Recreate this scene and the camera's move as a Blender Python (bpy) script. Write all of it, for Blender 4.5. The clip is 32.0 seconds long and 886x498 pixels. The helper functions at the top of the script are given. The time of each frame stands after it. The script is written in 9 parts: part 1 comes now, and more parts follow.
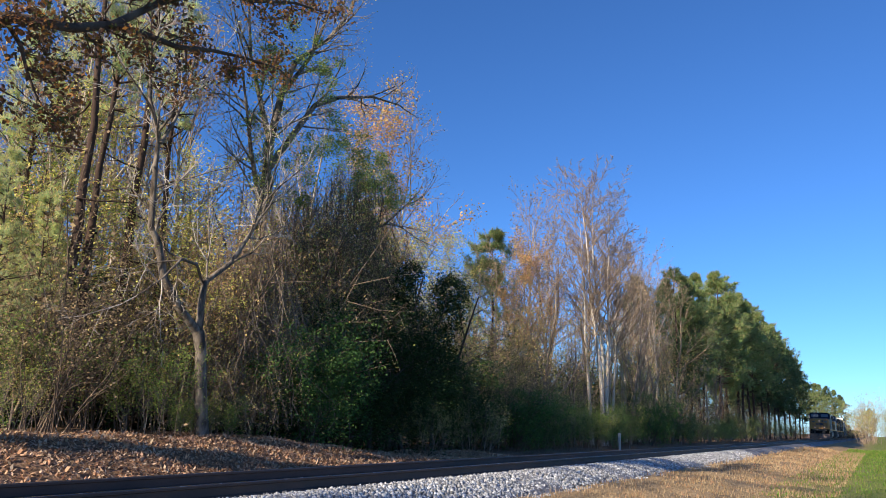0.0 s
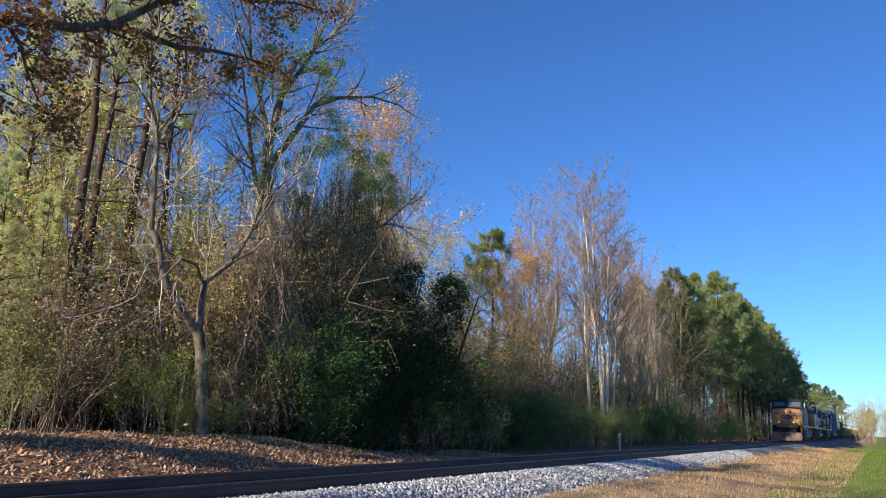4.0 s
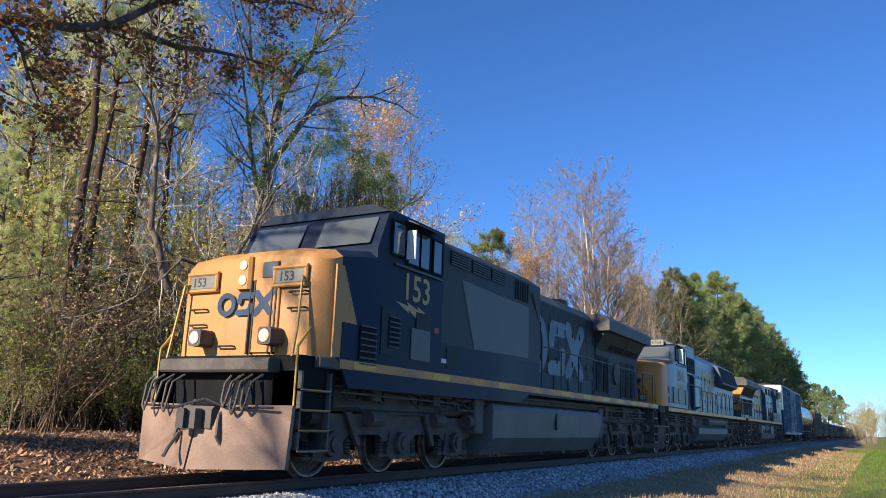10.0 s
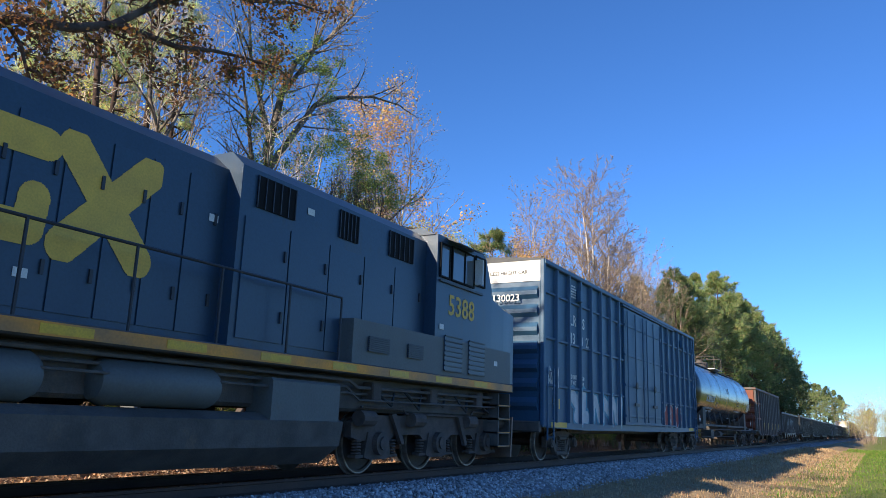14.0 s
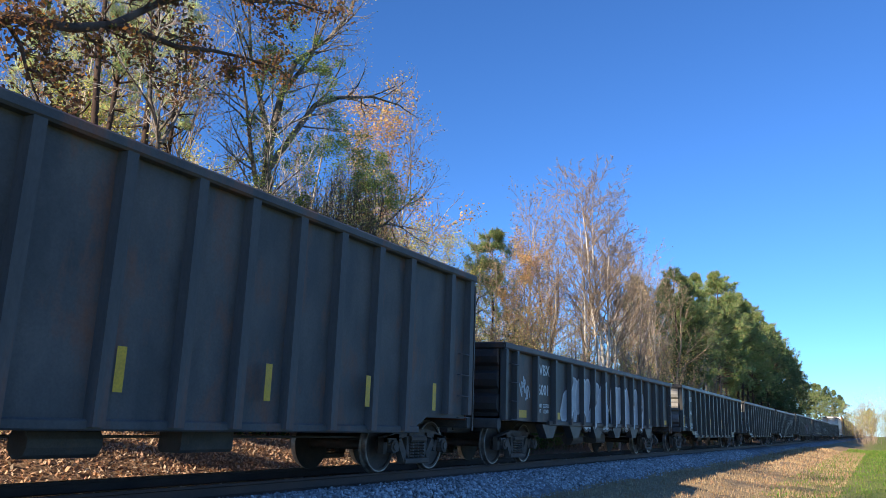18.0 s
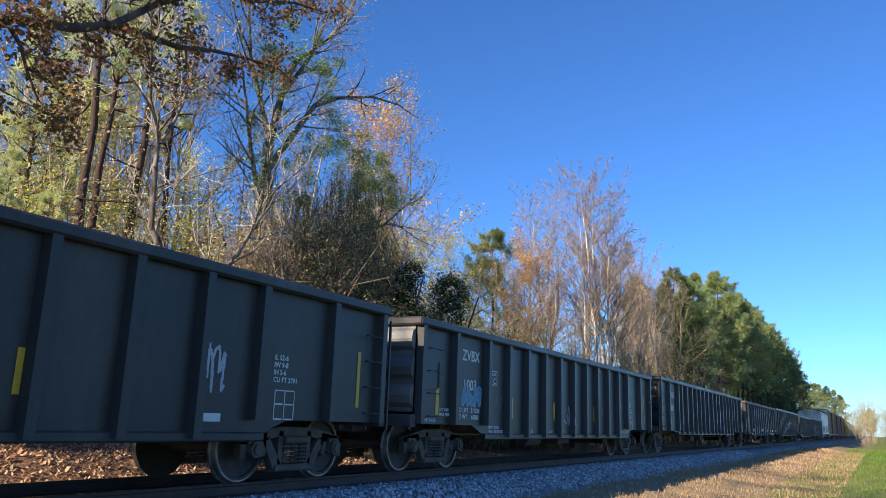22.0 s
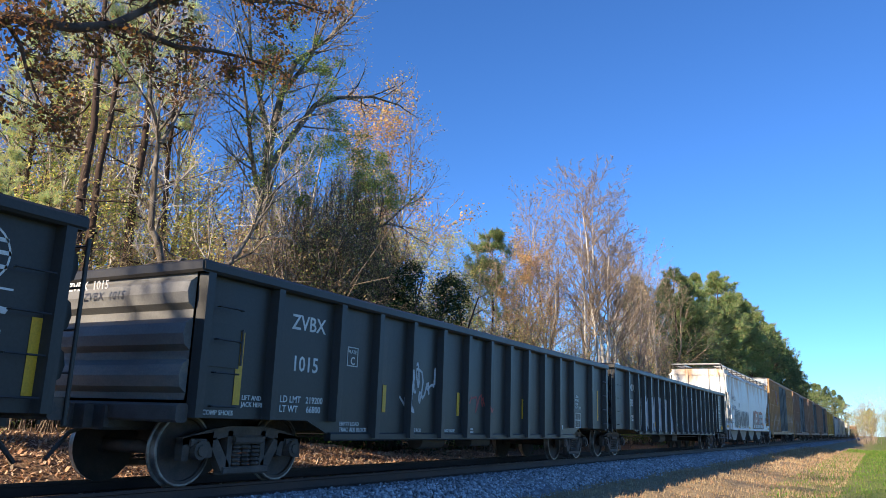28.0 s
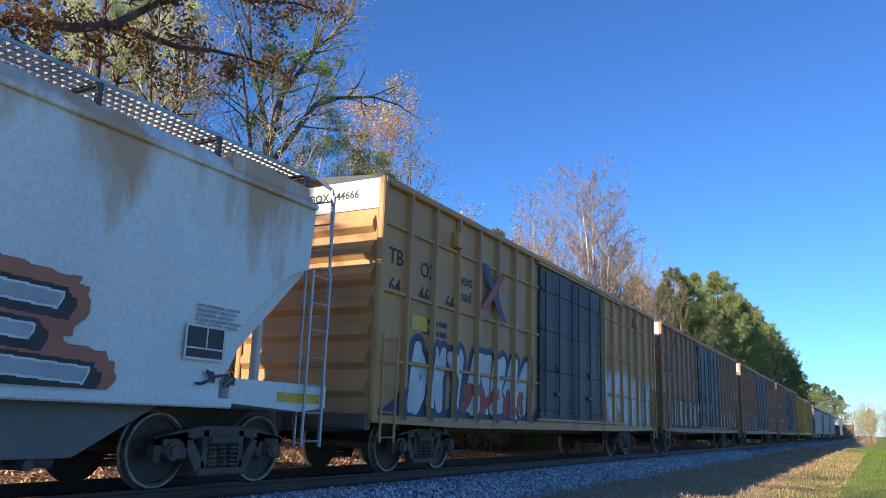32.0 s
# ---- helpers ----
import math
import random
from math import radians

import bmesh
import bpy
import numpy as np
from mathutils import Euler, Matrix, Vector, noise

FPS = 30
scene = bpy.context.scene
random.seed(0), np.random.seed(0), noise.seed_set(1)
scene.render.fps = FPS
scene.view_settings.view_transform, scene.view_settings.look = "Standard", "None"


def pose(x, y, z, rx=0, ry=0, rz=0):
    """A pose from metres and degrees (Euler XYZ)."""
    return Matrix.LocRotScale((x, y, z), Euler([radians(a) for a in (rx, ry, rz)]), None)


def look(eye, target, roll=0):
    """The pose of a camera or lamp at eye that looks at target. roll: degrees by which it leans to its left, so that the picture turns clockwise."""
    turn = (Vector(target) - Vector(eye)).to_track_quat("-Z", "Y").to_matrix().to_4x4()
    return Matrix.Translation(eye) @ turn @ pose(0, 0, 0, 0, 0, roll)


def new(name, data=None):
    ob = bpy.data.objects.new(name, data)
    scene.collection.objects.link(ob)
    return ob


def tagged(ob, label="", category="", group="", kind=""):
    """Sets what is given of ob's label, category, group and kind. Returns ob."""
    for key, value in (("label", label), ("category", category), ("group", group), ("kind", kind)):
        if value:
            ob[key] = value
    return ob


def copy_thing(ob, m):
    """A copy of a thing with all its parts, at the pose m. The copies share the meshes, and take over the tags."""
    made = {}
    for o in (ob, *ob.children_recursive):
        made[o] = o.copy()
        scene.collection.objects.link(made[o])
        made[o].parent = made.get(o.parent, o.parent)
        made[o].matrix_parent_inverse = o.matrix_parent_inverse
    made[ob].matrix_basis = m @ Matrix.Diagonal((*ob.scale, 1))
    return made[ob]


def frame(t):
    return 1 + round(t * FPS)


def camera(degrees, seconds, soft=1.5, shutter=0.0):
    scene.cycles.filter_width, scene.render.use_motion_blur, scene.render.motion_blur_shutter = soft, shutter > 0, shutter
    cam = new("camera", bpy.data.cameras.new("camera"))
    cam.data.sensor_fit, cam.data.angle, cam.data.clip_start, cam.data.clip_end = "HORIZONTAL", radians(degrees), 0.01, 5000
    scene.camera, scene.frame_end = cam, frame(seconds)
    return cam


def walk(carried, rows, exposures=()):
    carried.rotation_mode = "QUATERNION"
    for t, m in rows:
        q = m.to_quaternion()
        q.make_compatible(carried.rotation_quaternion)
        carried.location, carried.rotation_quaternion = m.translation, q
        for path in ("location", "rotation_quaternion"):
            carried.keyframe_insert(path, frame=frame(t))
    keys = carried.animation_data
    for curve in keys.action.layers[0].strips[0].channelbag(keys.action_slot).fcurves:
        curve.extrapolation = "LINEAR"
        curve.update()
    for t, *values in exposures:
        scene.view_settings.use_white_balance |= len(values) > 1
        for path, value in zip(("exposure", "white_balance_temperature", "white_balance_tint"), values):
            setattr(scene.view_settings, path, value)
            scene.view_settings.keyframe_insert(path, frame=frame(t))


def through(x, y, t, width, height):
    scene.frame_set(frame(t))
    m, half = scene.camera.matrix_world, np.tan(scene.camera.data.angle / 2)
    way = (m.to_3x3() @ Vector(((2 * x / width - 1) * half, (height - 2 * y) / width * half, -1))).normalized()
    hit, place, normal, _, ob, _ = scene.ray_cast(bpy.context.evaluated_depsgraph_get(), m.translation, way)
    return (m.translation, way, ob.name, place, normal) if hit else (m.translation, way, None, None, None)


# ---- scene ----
# ---------------------------------------------------------------- camera, on a stand beside the track
# x runs along the track (the train comes from +x), y across it, z = 0 is the top of the rails
TRACK = 8.541
cam = camera(60.46, 32.0, soft=0.7)
EYE = Vector((0.0, 0.0, 0.916))
YAW, PITCH = radians(29.488), radians(12.766)
AIM = EYE + 10 * Vector((math.cos(YAW) * math.cos(PITCH), math.sin(YAW) * math.cos(PITCH), math.sin(PITCH)))
walk(cam, [(0.0, look(EYE, AIM, 1.958)), (32.0, look(EYE, AIM, 1.958))], exposures=[(0.0, 0.72, 6050, 13), (9.3, 0.72, 6050, 13), (10.8, 0.93, 6050, 13), (14.5, 0.93, 6050, 13), (16.5, 0.99, 6050, 13), (32.0, 0.99, 6050, 13)])

# ---------------------------------------------------------------- sky and sun
SUN_EL, SUN_AZ = radians(25), radians(16)
SUN_TO = Vector((-math.cos(SUN_AZ) * math.cos(SUN_EL), math.sin(SUN_AZ) * math.cos(SUN_EL), math.sin(SUN_EL)))
world = bpy.data.worlds.new("world")
scene.world = world
world.use_nodes = True
wn = world.node_tree
sky = wn.nodes.new("ShaderNodeTexSky")
sky.sky_type, sky.sun_disc = "NISHITA", False
sky.sun_elevation = SUN_EL
sky.sun_rotation = math.atan2(SUN_TO.x, SUN_TO.y)
sky.altitude, sky.air_density, sky.dust_density, sky.ozone_density = 200, 0.88, 0.0, 6.0
deep = wn.nodes.new("ShaderNodeMixRGB")
deep.blend_type = "MULTIPLY"
deep.inputs[0].default_value, deep.inputs[2].default_value = 1.0, (0.68, 0.93, 1.13, 1)
wn.links.new(sky.outputs[0], deep.inputs[1])
wn.links.new(deep.outputs[0], wn.nodes["Background"].inputs[0])
wn.nodes["Background"].inputs[1].default_value = 0.088
sun = new("sun", bpy.data.lights.new("sun", "SUN"))
sun.data.energy, sun.data.angle, sun.data.color = 5.0, radians(0.53), (1.0, 0.83, 0.58)
sun.matrix_world = look(SUN_TO * 300, Vector((0, 0, 0)))


# ---------------------------------------------------------------- materials
def mat(name, c, rough=0.6, metal=0.0, c2=None, scale=1.5, fine=40.0, bump=0.15, spec=0.5, rnd=0.0, grime=None, amount=0.5,
        streak=(1, 1, 1), coat=0.0, island=0.0):
    """Principled surface with a coarse and a fine variation, a patchy second colour (c2) and grime in its own patches."""
    m = bpy.data.materials.new(name)
    m.use_nodes = True
    t = m.node_tree
    n, l = t.nodes, t.links
    b = n["Principled BSDF"]
    b.inputs["Metallic"].default_value = metal
    b.inputs["Specular IOR Level"].default_value = spec
    b.inputs["Coat Weight"].default_value = coat
    co = n.new("ShaderNodeTexCoord")
    mp = n.new("ShaderNodeMapping")
    mp.inputs["Scale"].default_value = streak
    l.new(co.outputs["Object"], mp.inputs[0])
    n1 = n.new("ShaderNodeTexNoise")
    n1.inputs["Scale"].default_value, n1.inputs["Detail"].default_value = scale, 5
    l.new(mp.outputs[0], n1.inputs["Vector"])
    n2 = n.new("ShaderNodeTexNoise")
    n2.inputs["Scale"].default_value, n2.inputs["Detail"].default_value = fine, 3
    l.new(co.outputs["Object"], n2.inputs["Vector"])
    r1 = n.new("ShaderNodeValToRGB")
    r1.color_ramp.elements[0].position, r1.color_ramp.elements[1].position = 0.36, 0.66
    c2 = c2 or tuple(v * 0.72 for v in c)
    r1.color_ramp.elements[0].color, r1.color_ramp.elements[1].color = (*c2, 1), (*c, 1)
    l.new(n1.outputs["Fac"], r1.inputs[0])
    col = r1.outputs[0]
    if grime:
        n3 = n.new("ShaderNodeTexNoise")
        n3.inputs["Scale"].default_value, n3.inputs["Detail"].default_value, n3.inputs["Roughness"].default_value = scale * 0.45, 8, 0.7
        l.new(mp.outputs[0], n3.inputs["Vector"])
        r3 = n.new("ShaderNodeValToRGB")
        r3.color_ramp.elements[0].position, r3.color_ramp.elements[1].position = 0.70 - 0.26 * amount, 0.82 - 0.22 * amount
        l.new(n3.outputs["Fac"], r3.inputs[0])
        mx = n.new("ShaderNodeMixRGB")
        mx.inputs[2].default_value = (*grime, 1)
        l.new(r3.outputs[0], mx.inputs[0])
        l.new(col, mx.inputs[1])
        col = mx.outputs[0]
    mm = n.new("ShaderNodeMixRGB")
    mm.blend_type = "MULTIPLY"
    mm.inputs[0].default_value = 1.0
    r2 = n.new("ShaderNodeMapRange")
    r2.inputs["To Min"].default_value, r2.inputs["To Max"].default_value = 0.75, 1.25
    l.new(n2.outputs["Fac"], r2.inputs[0])
    l.new(col, mm.inputs[1])
    l.new(r2.outputs[0], mm.inputs[2])
    col = mm.outputs[0]
    if rnd:
        oi = n.new("ShaderNodeObjectInfo")
        r4 = n.new("ShaderNodeMapRange")
        r4.inputs["To Min"].default_value, r4.inputs["To Max"].default_value = 1 - rnd, 1 + rnd
        l.new(oi.outputs["Random"], r4.inputs[0])
        m4 = n.new("ShaderNodeMixRGB")
        m4.blend_type = "MULTIPLY"
        m4.inputs[0].default_value = 1.0
        l.new(col, m4.inputs[1])
        l.new(r4.outputs[0], m4.inputs[2])
        col = m4.outputs[0]
    if island:
        ge = n.new("ShaderNodeNewGeometry")
        r5 = n.new("ShaderNodeMapRange")
        r5.inputs["To Min"].default_value, r5.inputs["To Max"].default_value = 1 - island, 1 + island
        l.new(ge.outputs["Random Per Island"], r5.inputs[0])
        m5 = n.new("ShaderNodeMixRGB")
        m5.blend_type = "MULTIPLY"
        m5.inputs[0].default_value = 1.0
        l.new(col, m5.inputs[1])
        l.new(r5.outputs[0], m5.inputs[2])
        col = m5.outputs[0]
    l.new(col, b.inputs["Base Color"])
    rr = n.new("ShaderNodeMapRange")
    rr.inputs["To Min"].default_value, rr.inputs["To Max"].default_value = max(0.03, rough - 0.12), min(1.0, rough + 0.12)
    l.new(n1.outputs["Fac"], rr.inputs[0])
    l.new(rr.outputs[0], b.inputs["Roughness"])
    if bump:
        bp = n.new("ShaderNodeBump")
        bp.inputs["Strength"].default_value, bp.inputs["Distance"].default_value = bump, 0.02
        l.new(n2.outputs["Fac"], bp.inputs["Height"])
        l.new(bp.outputs[0], b.inputs["Normal"])
    return m


def leafy(name, colours, through=0.5, rough=0.6, total=1.75, shine=0.2):
    """Leaves: each one takes its own colour from the list; what it scatters (total) is shared between its two faces."""
    m = bpy.data.materials.new(name)
    m.use_nodes = True
    t = m.node_tree
    n, l = t.nodes, t.links
    b, out = n["Principled BSDF"], n["Material Output"]
    g = n.new("ShaderNodeNewGeometry")
    r = n.new("ShaderNodeValToRGB")
    r.color_ramp.interpolation = "CONSTANT"
    while len(r.color_ramp.elements) < len(colours):
        r.color_ramp.elements.new(0.5)
    for k, c in enumerate(colours):
        r.color_ramp.elements[k].position = k / len(colours)
        r.color_ramp.elements[k].color = (*[min(0.92, total * q) for q in c], 1)
    l.new(g.outputs["Random Per Island"], r.inputs[0])
    co = n.new("ShaderNodeTexCoord")
    ns = n.new("ShaderNodeTexNoise")
    ns.inputs["Scale"].default_value = 0.8
    l.new(co.outputs["Object"], ns.inputs["Vector"])
    mr = n.new("ShaderNodeMapRange")
    mr.inputs["To Min"].default_value, mr.inputs["To Max"].default_value = 0.45, 1.6
    l.new(ns.outputs["Fac"], mr.inputs[0])
    mx = n.new("ShaderNodeMixRGB")
    mx.blend_type = "MULTIPLY"
    mx.inputs[0].default_value = 1.0
    l.new(r.outputs[0], mx.inputs[1])
    l.new(mr.outputs[0], mx.inputs[2])
    l.new(mx.outputs[0], b.inputs["Base Color"])
    b.inputs["Roughness"].default_value = rough
    b.inputs["Specular IOR Level"].default_value = shine
    tr = n.new("ShaderNodeBsdfTranslucent")
    l.new(mx.outputs[0], tr.inputs["Color"])
    ms = n.new("ShaderNodeMixShader")
    ms.inputs[0].default_value = through
    l.new(b.outputs[0], ms.inputs[1])
    l.new(tr.outputs[0], ms.inputs[2])
    l.new(ms.outputs[0], out.inputs["Surface"])
    return m


def glass_mat(name, c, rough=0.05):
    m = bpy.data.materials.new(name)
    m.use_nodes = True
    b = m.node_tree.nodes["Principled BSDF"]
    b.inputs["Base Color"].default_value = (*c, 1)
    b.inputs["Roughness"].default_value = rough
    b.inputs["Specular IOR Level"].default_value = 0.8
    return m


def glow_mat(name, c, strength):
    m = bpy.data.materials.new(name)
    m.use_nodes = True
    b = m.node_tree.nodes["Principled BSDF"]
    b.inputs["Base Color"].default_value = (*c, 1)
    b.inputs["Emission Color"].default_value = (*c, 1)
    b.inputs["Emission Strength"].default_value = strength
    return m


def stained(base, name, c, top, reach):
    """The base paint with soft rust stains that hang down from a height (top) and thin out below it."""
    m = base.copy()
    m.name = name
    t = m.node_tree
    n, l = t.nodes, t.links
    b = n["Principled BSDF"]
    src = b.inputs["Base Color"].links[0].from_socket
    co = n.new("ShaderNodeTexCoord")
    mp = n.new("ShaderNodeMapping")
    mp.inputs["Scale"].default_value = (1.1, 1, 0.30)
    l.new(co.outputs["Object"], mp.inputs[0])
    ns = n.new("ShaderNodeTexNoise")
    ns.inputs["Scale"].default_value, ns.inputs["Detail"].default_value, ns.inputs["Roughness"].default_value = 1.1, 9, 0.65
    l.new(mp.outputs[0], ns.inputs["Vector"])
    sep = n.new("ShaderNodeSeparateXYZ")
    l.new(co.outputs["Object"], sep.inputs[0])
    h = n.new("ShaderNodeMapRange")
    h.inputs["From Min"].default_value, h.inputs["From Max"].default_value = top - reach, top
    h.inputs["To Min"].default_value, h.inputs["To Max"].default_value = -0.03, 0.25
    l.new(sep.outputs["Z"], h.inputs[0])
    ad = n.new("ShaderNodeMath")
    l.new(ns.outputs["Fac"], ad.inputs[0])
    l.new(h.outputs[0], ad.inputs[1])
    rp = n.new("ShaderNodeValToRGB")
    rp.color_ramp.elements[0].position, rp.color_ramp.elements[1].position = 0.62, 0.80
    l.new(ad.outputs[0], rp.inputs[0])
    mx = n.new("ShaderNodeMixRGB")
    mx.inputs[2].default_value = (*c, 1)
    l.new(rp.outputs[0], mx.inputs[0])
    l.new(src, mx.inputs[1])
    l.new(mx.outputs[0], b.inputs["Base Color"])
    return m


M = {}
M["grass_ground"] = mat("grass_ground", (0.20, 0.19, 0.06), 0.95, c2=(0.30, 0.23, 0.12), scale=0.35, fine=25, bump=0.5, spec=0.1)
M["ballast"] = mat("ballast", (0.30, 0.30, 0.31), 0.9, c2=(0.13, 0.13, 0.14), scale=2.0, fine=30, bump=1.0, spec=0.2)
M["stone"] = mat("stone", (0.53, 0.54, 0.55), 0.85, c2=(0.25, 0.255, 0.265), scale=9.0, fine=60, bump=0.4, spec=0.25, island=0.55)
M["rail"] = mat("rail", (0.10, 0.058, 0.042), 0.75, c2=(0.055, 0.034, 0.027), scale=4, fine=60, bump=0.3, streak=(0.3, 1, 1))
M["railhead"] = mat("railhead", (0.55, 0.54, 0.52), 0.25, metal=1.0, scale=6, bump=0.03)
M["tie"] = mat("tie", (0.09, 0.065, 0.05), 0.9, scale=3, fine=50, bump=0.5, rnd=0.3)
M["litter_ground"] = mat("litter_ground", (0.23, 0.14, 0.08), 0.95, c2=(0.13, 0.08, 0.05), scale=1.2, fine=35, bump=0.8, spec=0.1)
M["bark"] = mat("bark", (0.40, 0.36, 0.31), 0.9, c2=(0.12, 0.10, 0.085), scale=3.0, fine=30, bump=0.8, streak=(1, 1, 0.3), spec=0.2)
M["bark_dark"] = mat("bark_dark", (0.13, 0.10, 0.08), 0.9, c2=(0.07, 0.05, 0.04), scale=3.0, fine=30, bump=0.8, streak=(1, 1, 0.3), spec=0.2)
M["bark_pale"] = mat("bark_pale", (0.66, 0.60, 0.53), 0.85, c2=(0.40, 0.33, 0.27), scale=2.0, fine=25, bump=0.5, streak=(1, 1, 0.3), spec=0.2)
M["bark_pine"] = mat("bark_pine", (0.095, 0.062, 0.048), 0.9, c2=(0.05, 0.035, 0.029), scale=3.0, fine=20, bump=0.9, streak=(1, 1, 0.4), spec=0.15)
M["twig"] = mat("twig", (0.40, 0.31, 0.235), 0.9, c2=(0.20, 0.15, 0.115), scale=2.0, fine=20, bump=0.0, spec=0.2)
M["twig_dark"] = mat("twig_dark", (0.20, 0.15, 0.11), 0.9, c2=(0.10, 0.075, 0.055), scale=2.0, fine=20, bump=0.0, spec=0.2)
M["bark_rough"] = mat("bark_rough", (0.27, 0.23, 0.19), 0.9, c2=(0.06, 0.048, 0.04), scale=7.0, fine=45, bump=1.0, streak=(1, 1, 0.35), spec=0.15)
M["leaf_green"] = leafy("leaf_green", [(0.13, 0.19, 0.045), (0.19, 0.24, 0.06), (0.09, 0.14, 0.04), (0.28, 0.29, 0.07), (0.08, 0.12, 0.035)])
# dark evergreen vines; also the near-black that stands for shade inside the wood
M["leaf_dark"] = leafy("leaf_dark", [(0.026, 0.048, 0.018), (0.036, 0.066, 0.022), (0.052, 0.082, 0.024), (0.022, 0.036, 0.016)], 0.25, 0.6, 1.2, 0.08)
M["leaf_cedar"] = leafy("leaf_cedar", [(0.055, 0.118, 0.028), (0.034, 0.080, 0.024), (0.090, 0.160, 0.036), (0.042, 0.090, 0.026)], 0.4, 0.55, 1.5)
M["leaf_olive"] = leafy("leaf_olive", [(0.30, 0.27, 0.09), (0.40, 0.30, 0.13), (0.24, 0.26, 0.07), (0.46, 0.36, 0.16), (0.20, 0.24, 0.06), (0.34, 0.34, 0.09)])
M["leaf_yellow"] = leafy("leaf_yellow", [(0.54, 0.42, 0.12), (0.58, 0.42, 0.11), (0.32, 0.31, 0.09), (0.45, 0.30, 0.14), (0.22, 0.24, 0.07), (0.17, 0.20, 0.06)], 0.5, 0.6, 2.0)
M["leaf_orange"] = leafy("leaf_orange", [(0.44, 0.26, 0.11), (0.38, 0.21, 0.11), (0.44, 0.32, 0.13), (0.26, 0.17, 0.10), (0.32, 0.26, 0.11)], 0.5)
M["leaf_brown"] = leafy("leaf_brown", [(0.25, 0.175, 0.11), (0.32, 0.235, 0.14), (0.19, 0.14, 0.09), (0.36, 0.28, 0.15)], 0.45, 0.7, 1.4, 0.1)
M["leaf_oak"] = leafy("leaf_oak", [(0.105, 0.055, 0.034), (0.15, 0.075, 0.036), (0.075, 0.048, 0.026), (0.06, 0.068, 0.023), (0.24, 0.115, 0.03), (0.065, 0.042, 0.026)], 0.5, 0.55, 1.9)
M["needle"] = leafy("needle", [(0.13, 0.19, 0.07), (0.18, 0.24, 0.08), (0.09, 0.13, 0.055), (0.25, 0.22, 0.10)], 0.4, 0.4, 1.6)
M["needle_soft"] = leafy("needle_soft", [(0.22, 0.27, 0.13), (0.28, 0.33, 0.15), (0.17, 0.21, 0.11), (0.40, 0.33, 0.16)], 0.5, 0.4, 2.2)
M["needle_dark"] = leafy("needle_dark", [(0.065, 0.11, 0.05), (0.09, 0.14, 0.055), (0.045, 0.08, 0.04), (0.13, 0.13, 0.06)], 0.35, 0.45, 1.3)
M["leaf_mix"] = leafy("leaf_mix", [(0.30, 0.24, 0.11), (0.20, 0.22, 0.06), (0.38, 0.26, 0.15), (0.46, 0.34, 0.12), (0.13, 0.16, 0.05), (0.30, 0.19, 0.12)], 0.5, 0.6, 1.9)
M["grass"] = leafy("grass", [(0.13, 0.24, 0.03), (0.17, 0.28, 0.04), (0.10, 0.19, 0.03), (0.24, 0.27, 0.07)], 0.4, 0.6, 1.0)
M["grass_dry"] = leafy("grass_dry", [(0.42, 0.31, 0.18), (0.50, 0.37, 0.22), (0.33, 0.24, 0.13), (0.40, 0.24, 0.14)], 0.3, 0.6, 1.0)
M["litter"] = leafy("litter", [(0.500, 0.312, 0.188), (0.375, 0.213, 0.125), (0.575, 0.400, 0.263), (0.275, 0.163, 0.100), (0.425, 0.325, 0.225)], 0.2, 0.8, 1.15)

# train paints
M["blue"] = mat("blue", (0.027, 0.053, 0.098), 0.40, c2=(0.020, 0.040, 0.076), scale=0.9, fine=30, bump=0.04, grime=(0.056, 0.058, 0.062), amount=0.5, streak=(1, 1, 0.3))
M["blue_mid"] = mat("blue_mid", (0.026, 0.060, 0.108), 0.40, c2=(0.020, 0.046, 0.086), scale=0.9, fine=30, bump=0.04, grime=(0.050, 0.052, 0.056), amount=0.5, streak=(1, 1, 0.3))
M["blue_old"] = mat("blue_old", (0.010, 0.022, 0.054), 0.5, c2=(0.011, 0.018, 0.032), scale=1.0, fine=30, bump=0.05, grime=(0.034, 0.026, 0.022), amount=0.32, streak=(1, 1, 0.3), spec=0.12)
M["grey_hood"] = mat("grey_hood", (0.042, 0.046, 0.050), 0.6, c2=(0.026, 0.030, 0.036), scale=0.9, fine=30, bump=0.05, grime=(0.020, 0.018, 0.017), amount=0.58, streak=(1, 1, 0.25), spec=0.14)
M["blue_faded"] = mat("blue_faded", (0.022, 0.050, 0.105), 0.45, c2=(0.018, 0.038, 0.080), scale=1.5, fine=30, bump=0.03)
M["grey_side"] = mat("grey_side", (0.062, 0.070, 0.074), 0.6, c2=(0.034, 0.042, 0.054), scale=0.8, fine=30, bump=0.05, grime=(0.036, 0.032, 0.030), amount=0.5, streak=(1, 1, 0.3), spec=0.2)
M["board_grey"] = mat("board_grey", (0.20, 0.20, 0.18), 0.5, scale=4, bump=0.02)
M["grey_roof"] = mat("grey_roof", (0.105, 0.11, 0.115), 0.6, c2=(0.06, 0.064, 0.07), scale=1.5, fine=30, bump=0.05, spec=0.2)
M["grey_panel"] = mat("grey_panel", (0.125, 0.132, 0.128), 0.6, c2=(0.095, 0.10, 0.10), scale=1.5, fine=30, bump=0.05, grime=(0.13, 0.105, 0.085), amount=0.4)
M["yellow"] = mat("yellow", (0.60, 0.24, 0.020), 0.45, c2=(0.50, 0.19, 0.018), scale=1.2, fine=40, bump=0.04, grime=(0.30, 0.14, 0.045), amount=0.3, streak=(1, 1, 0.4))
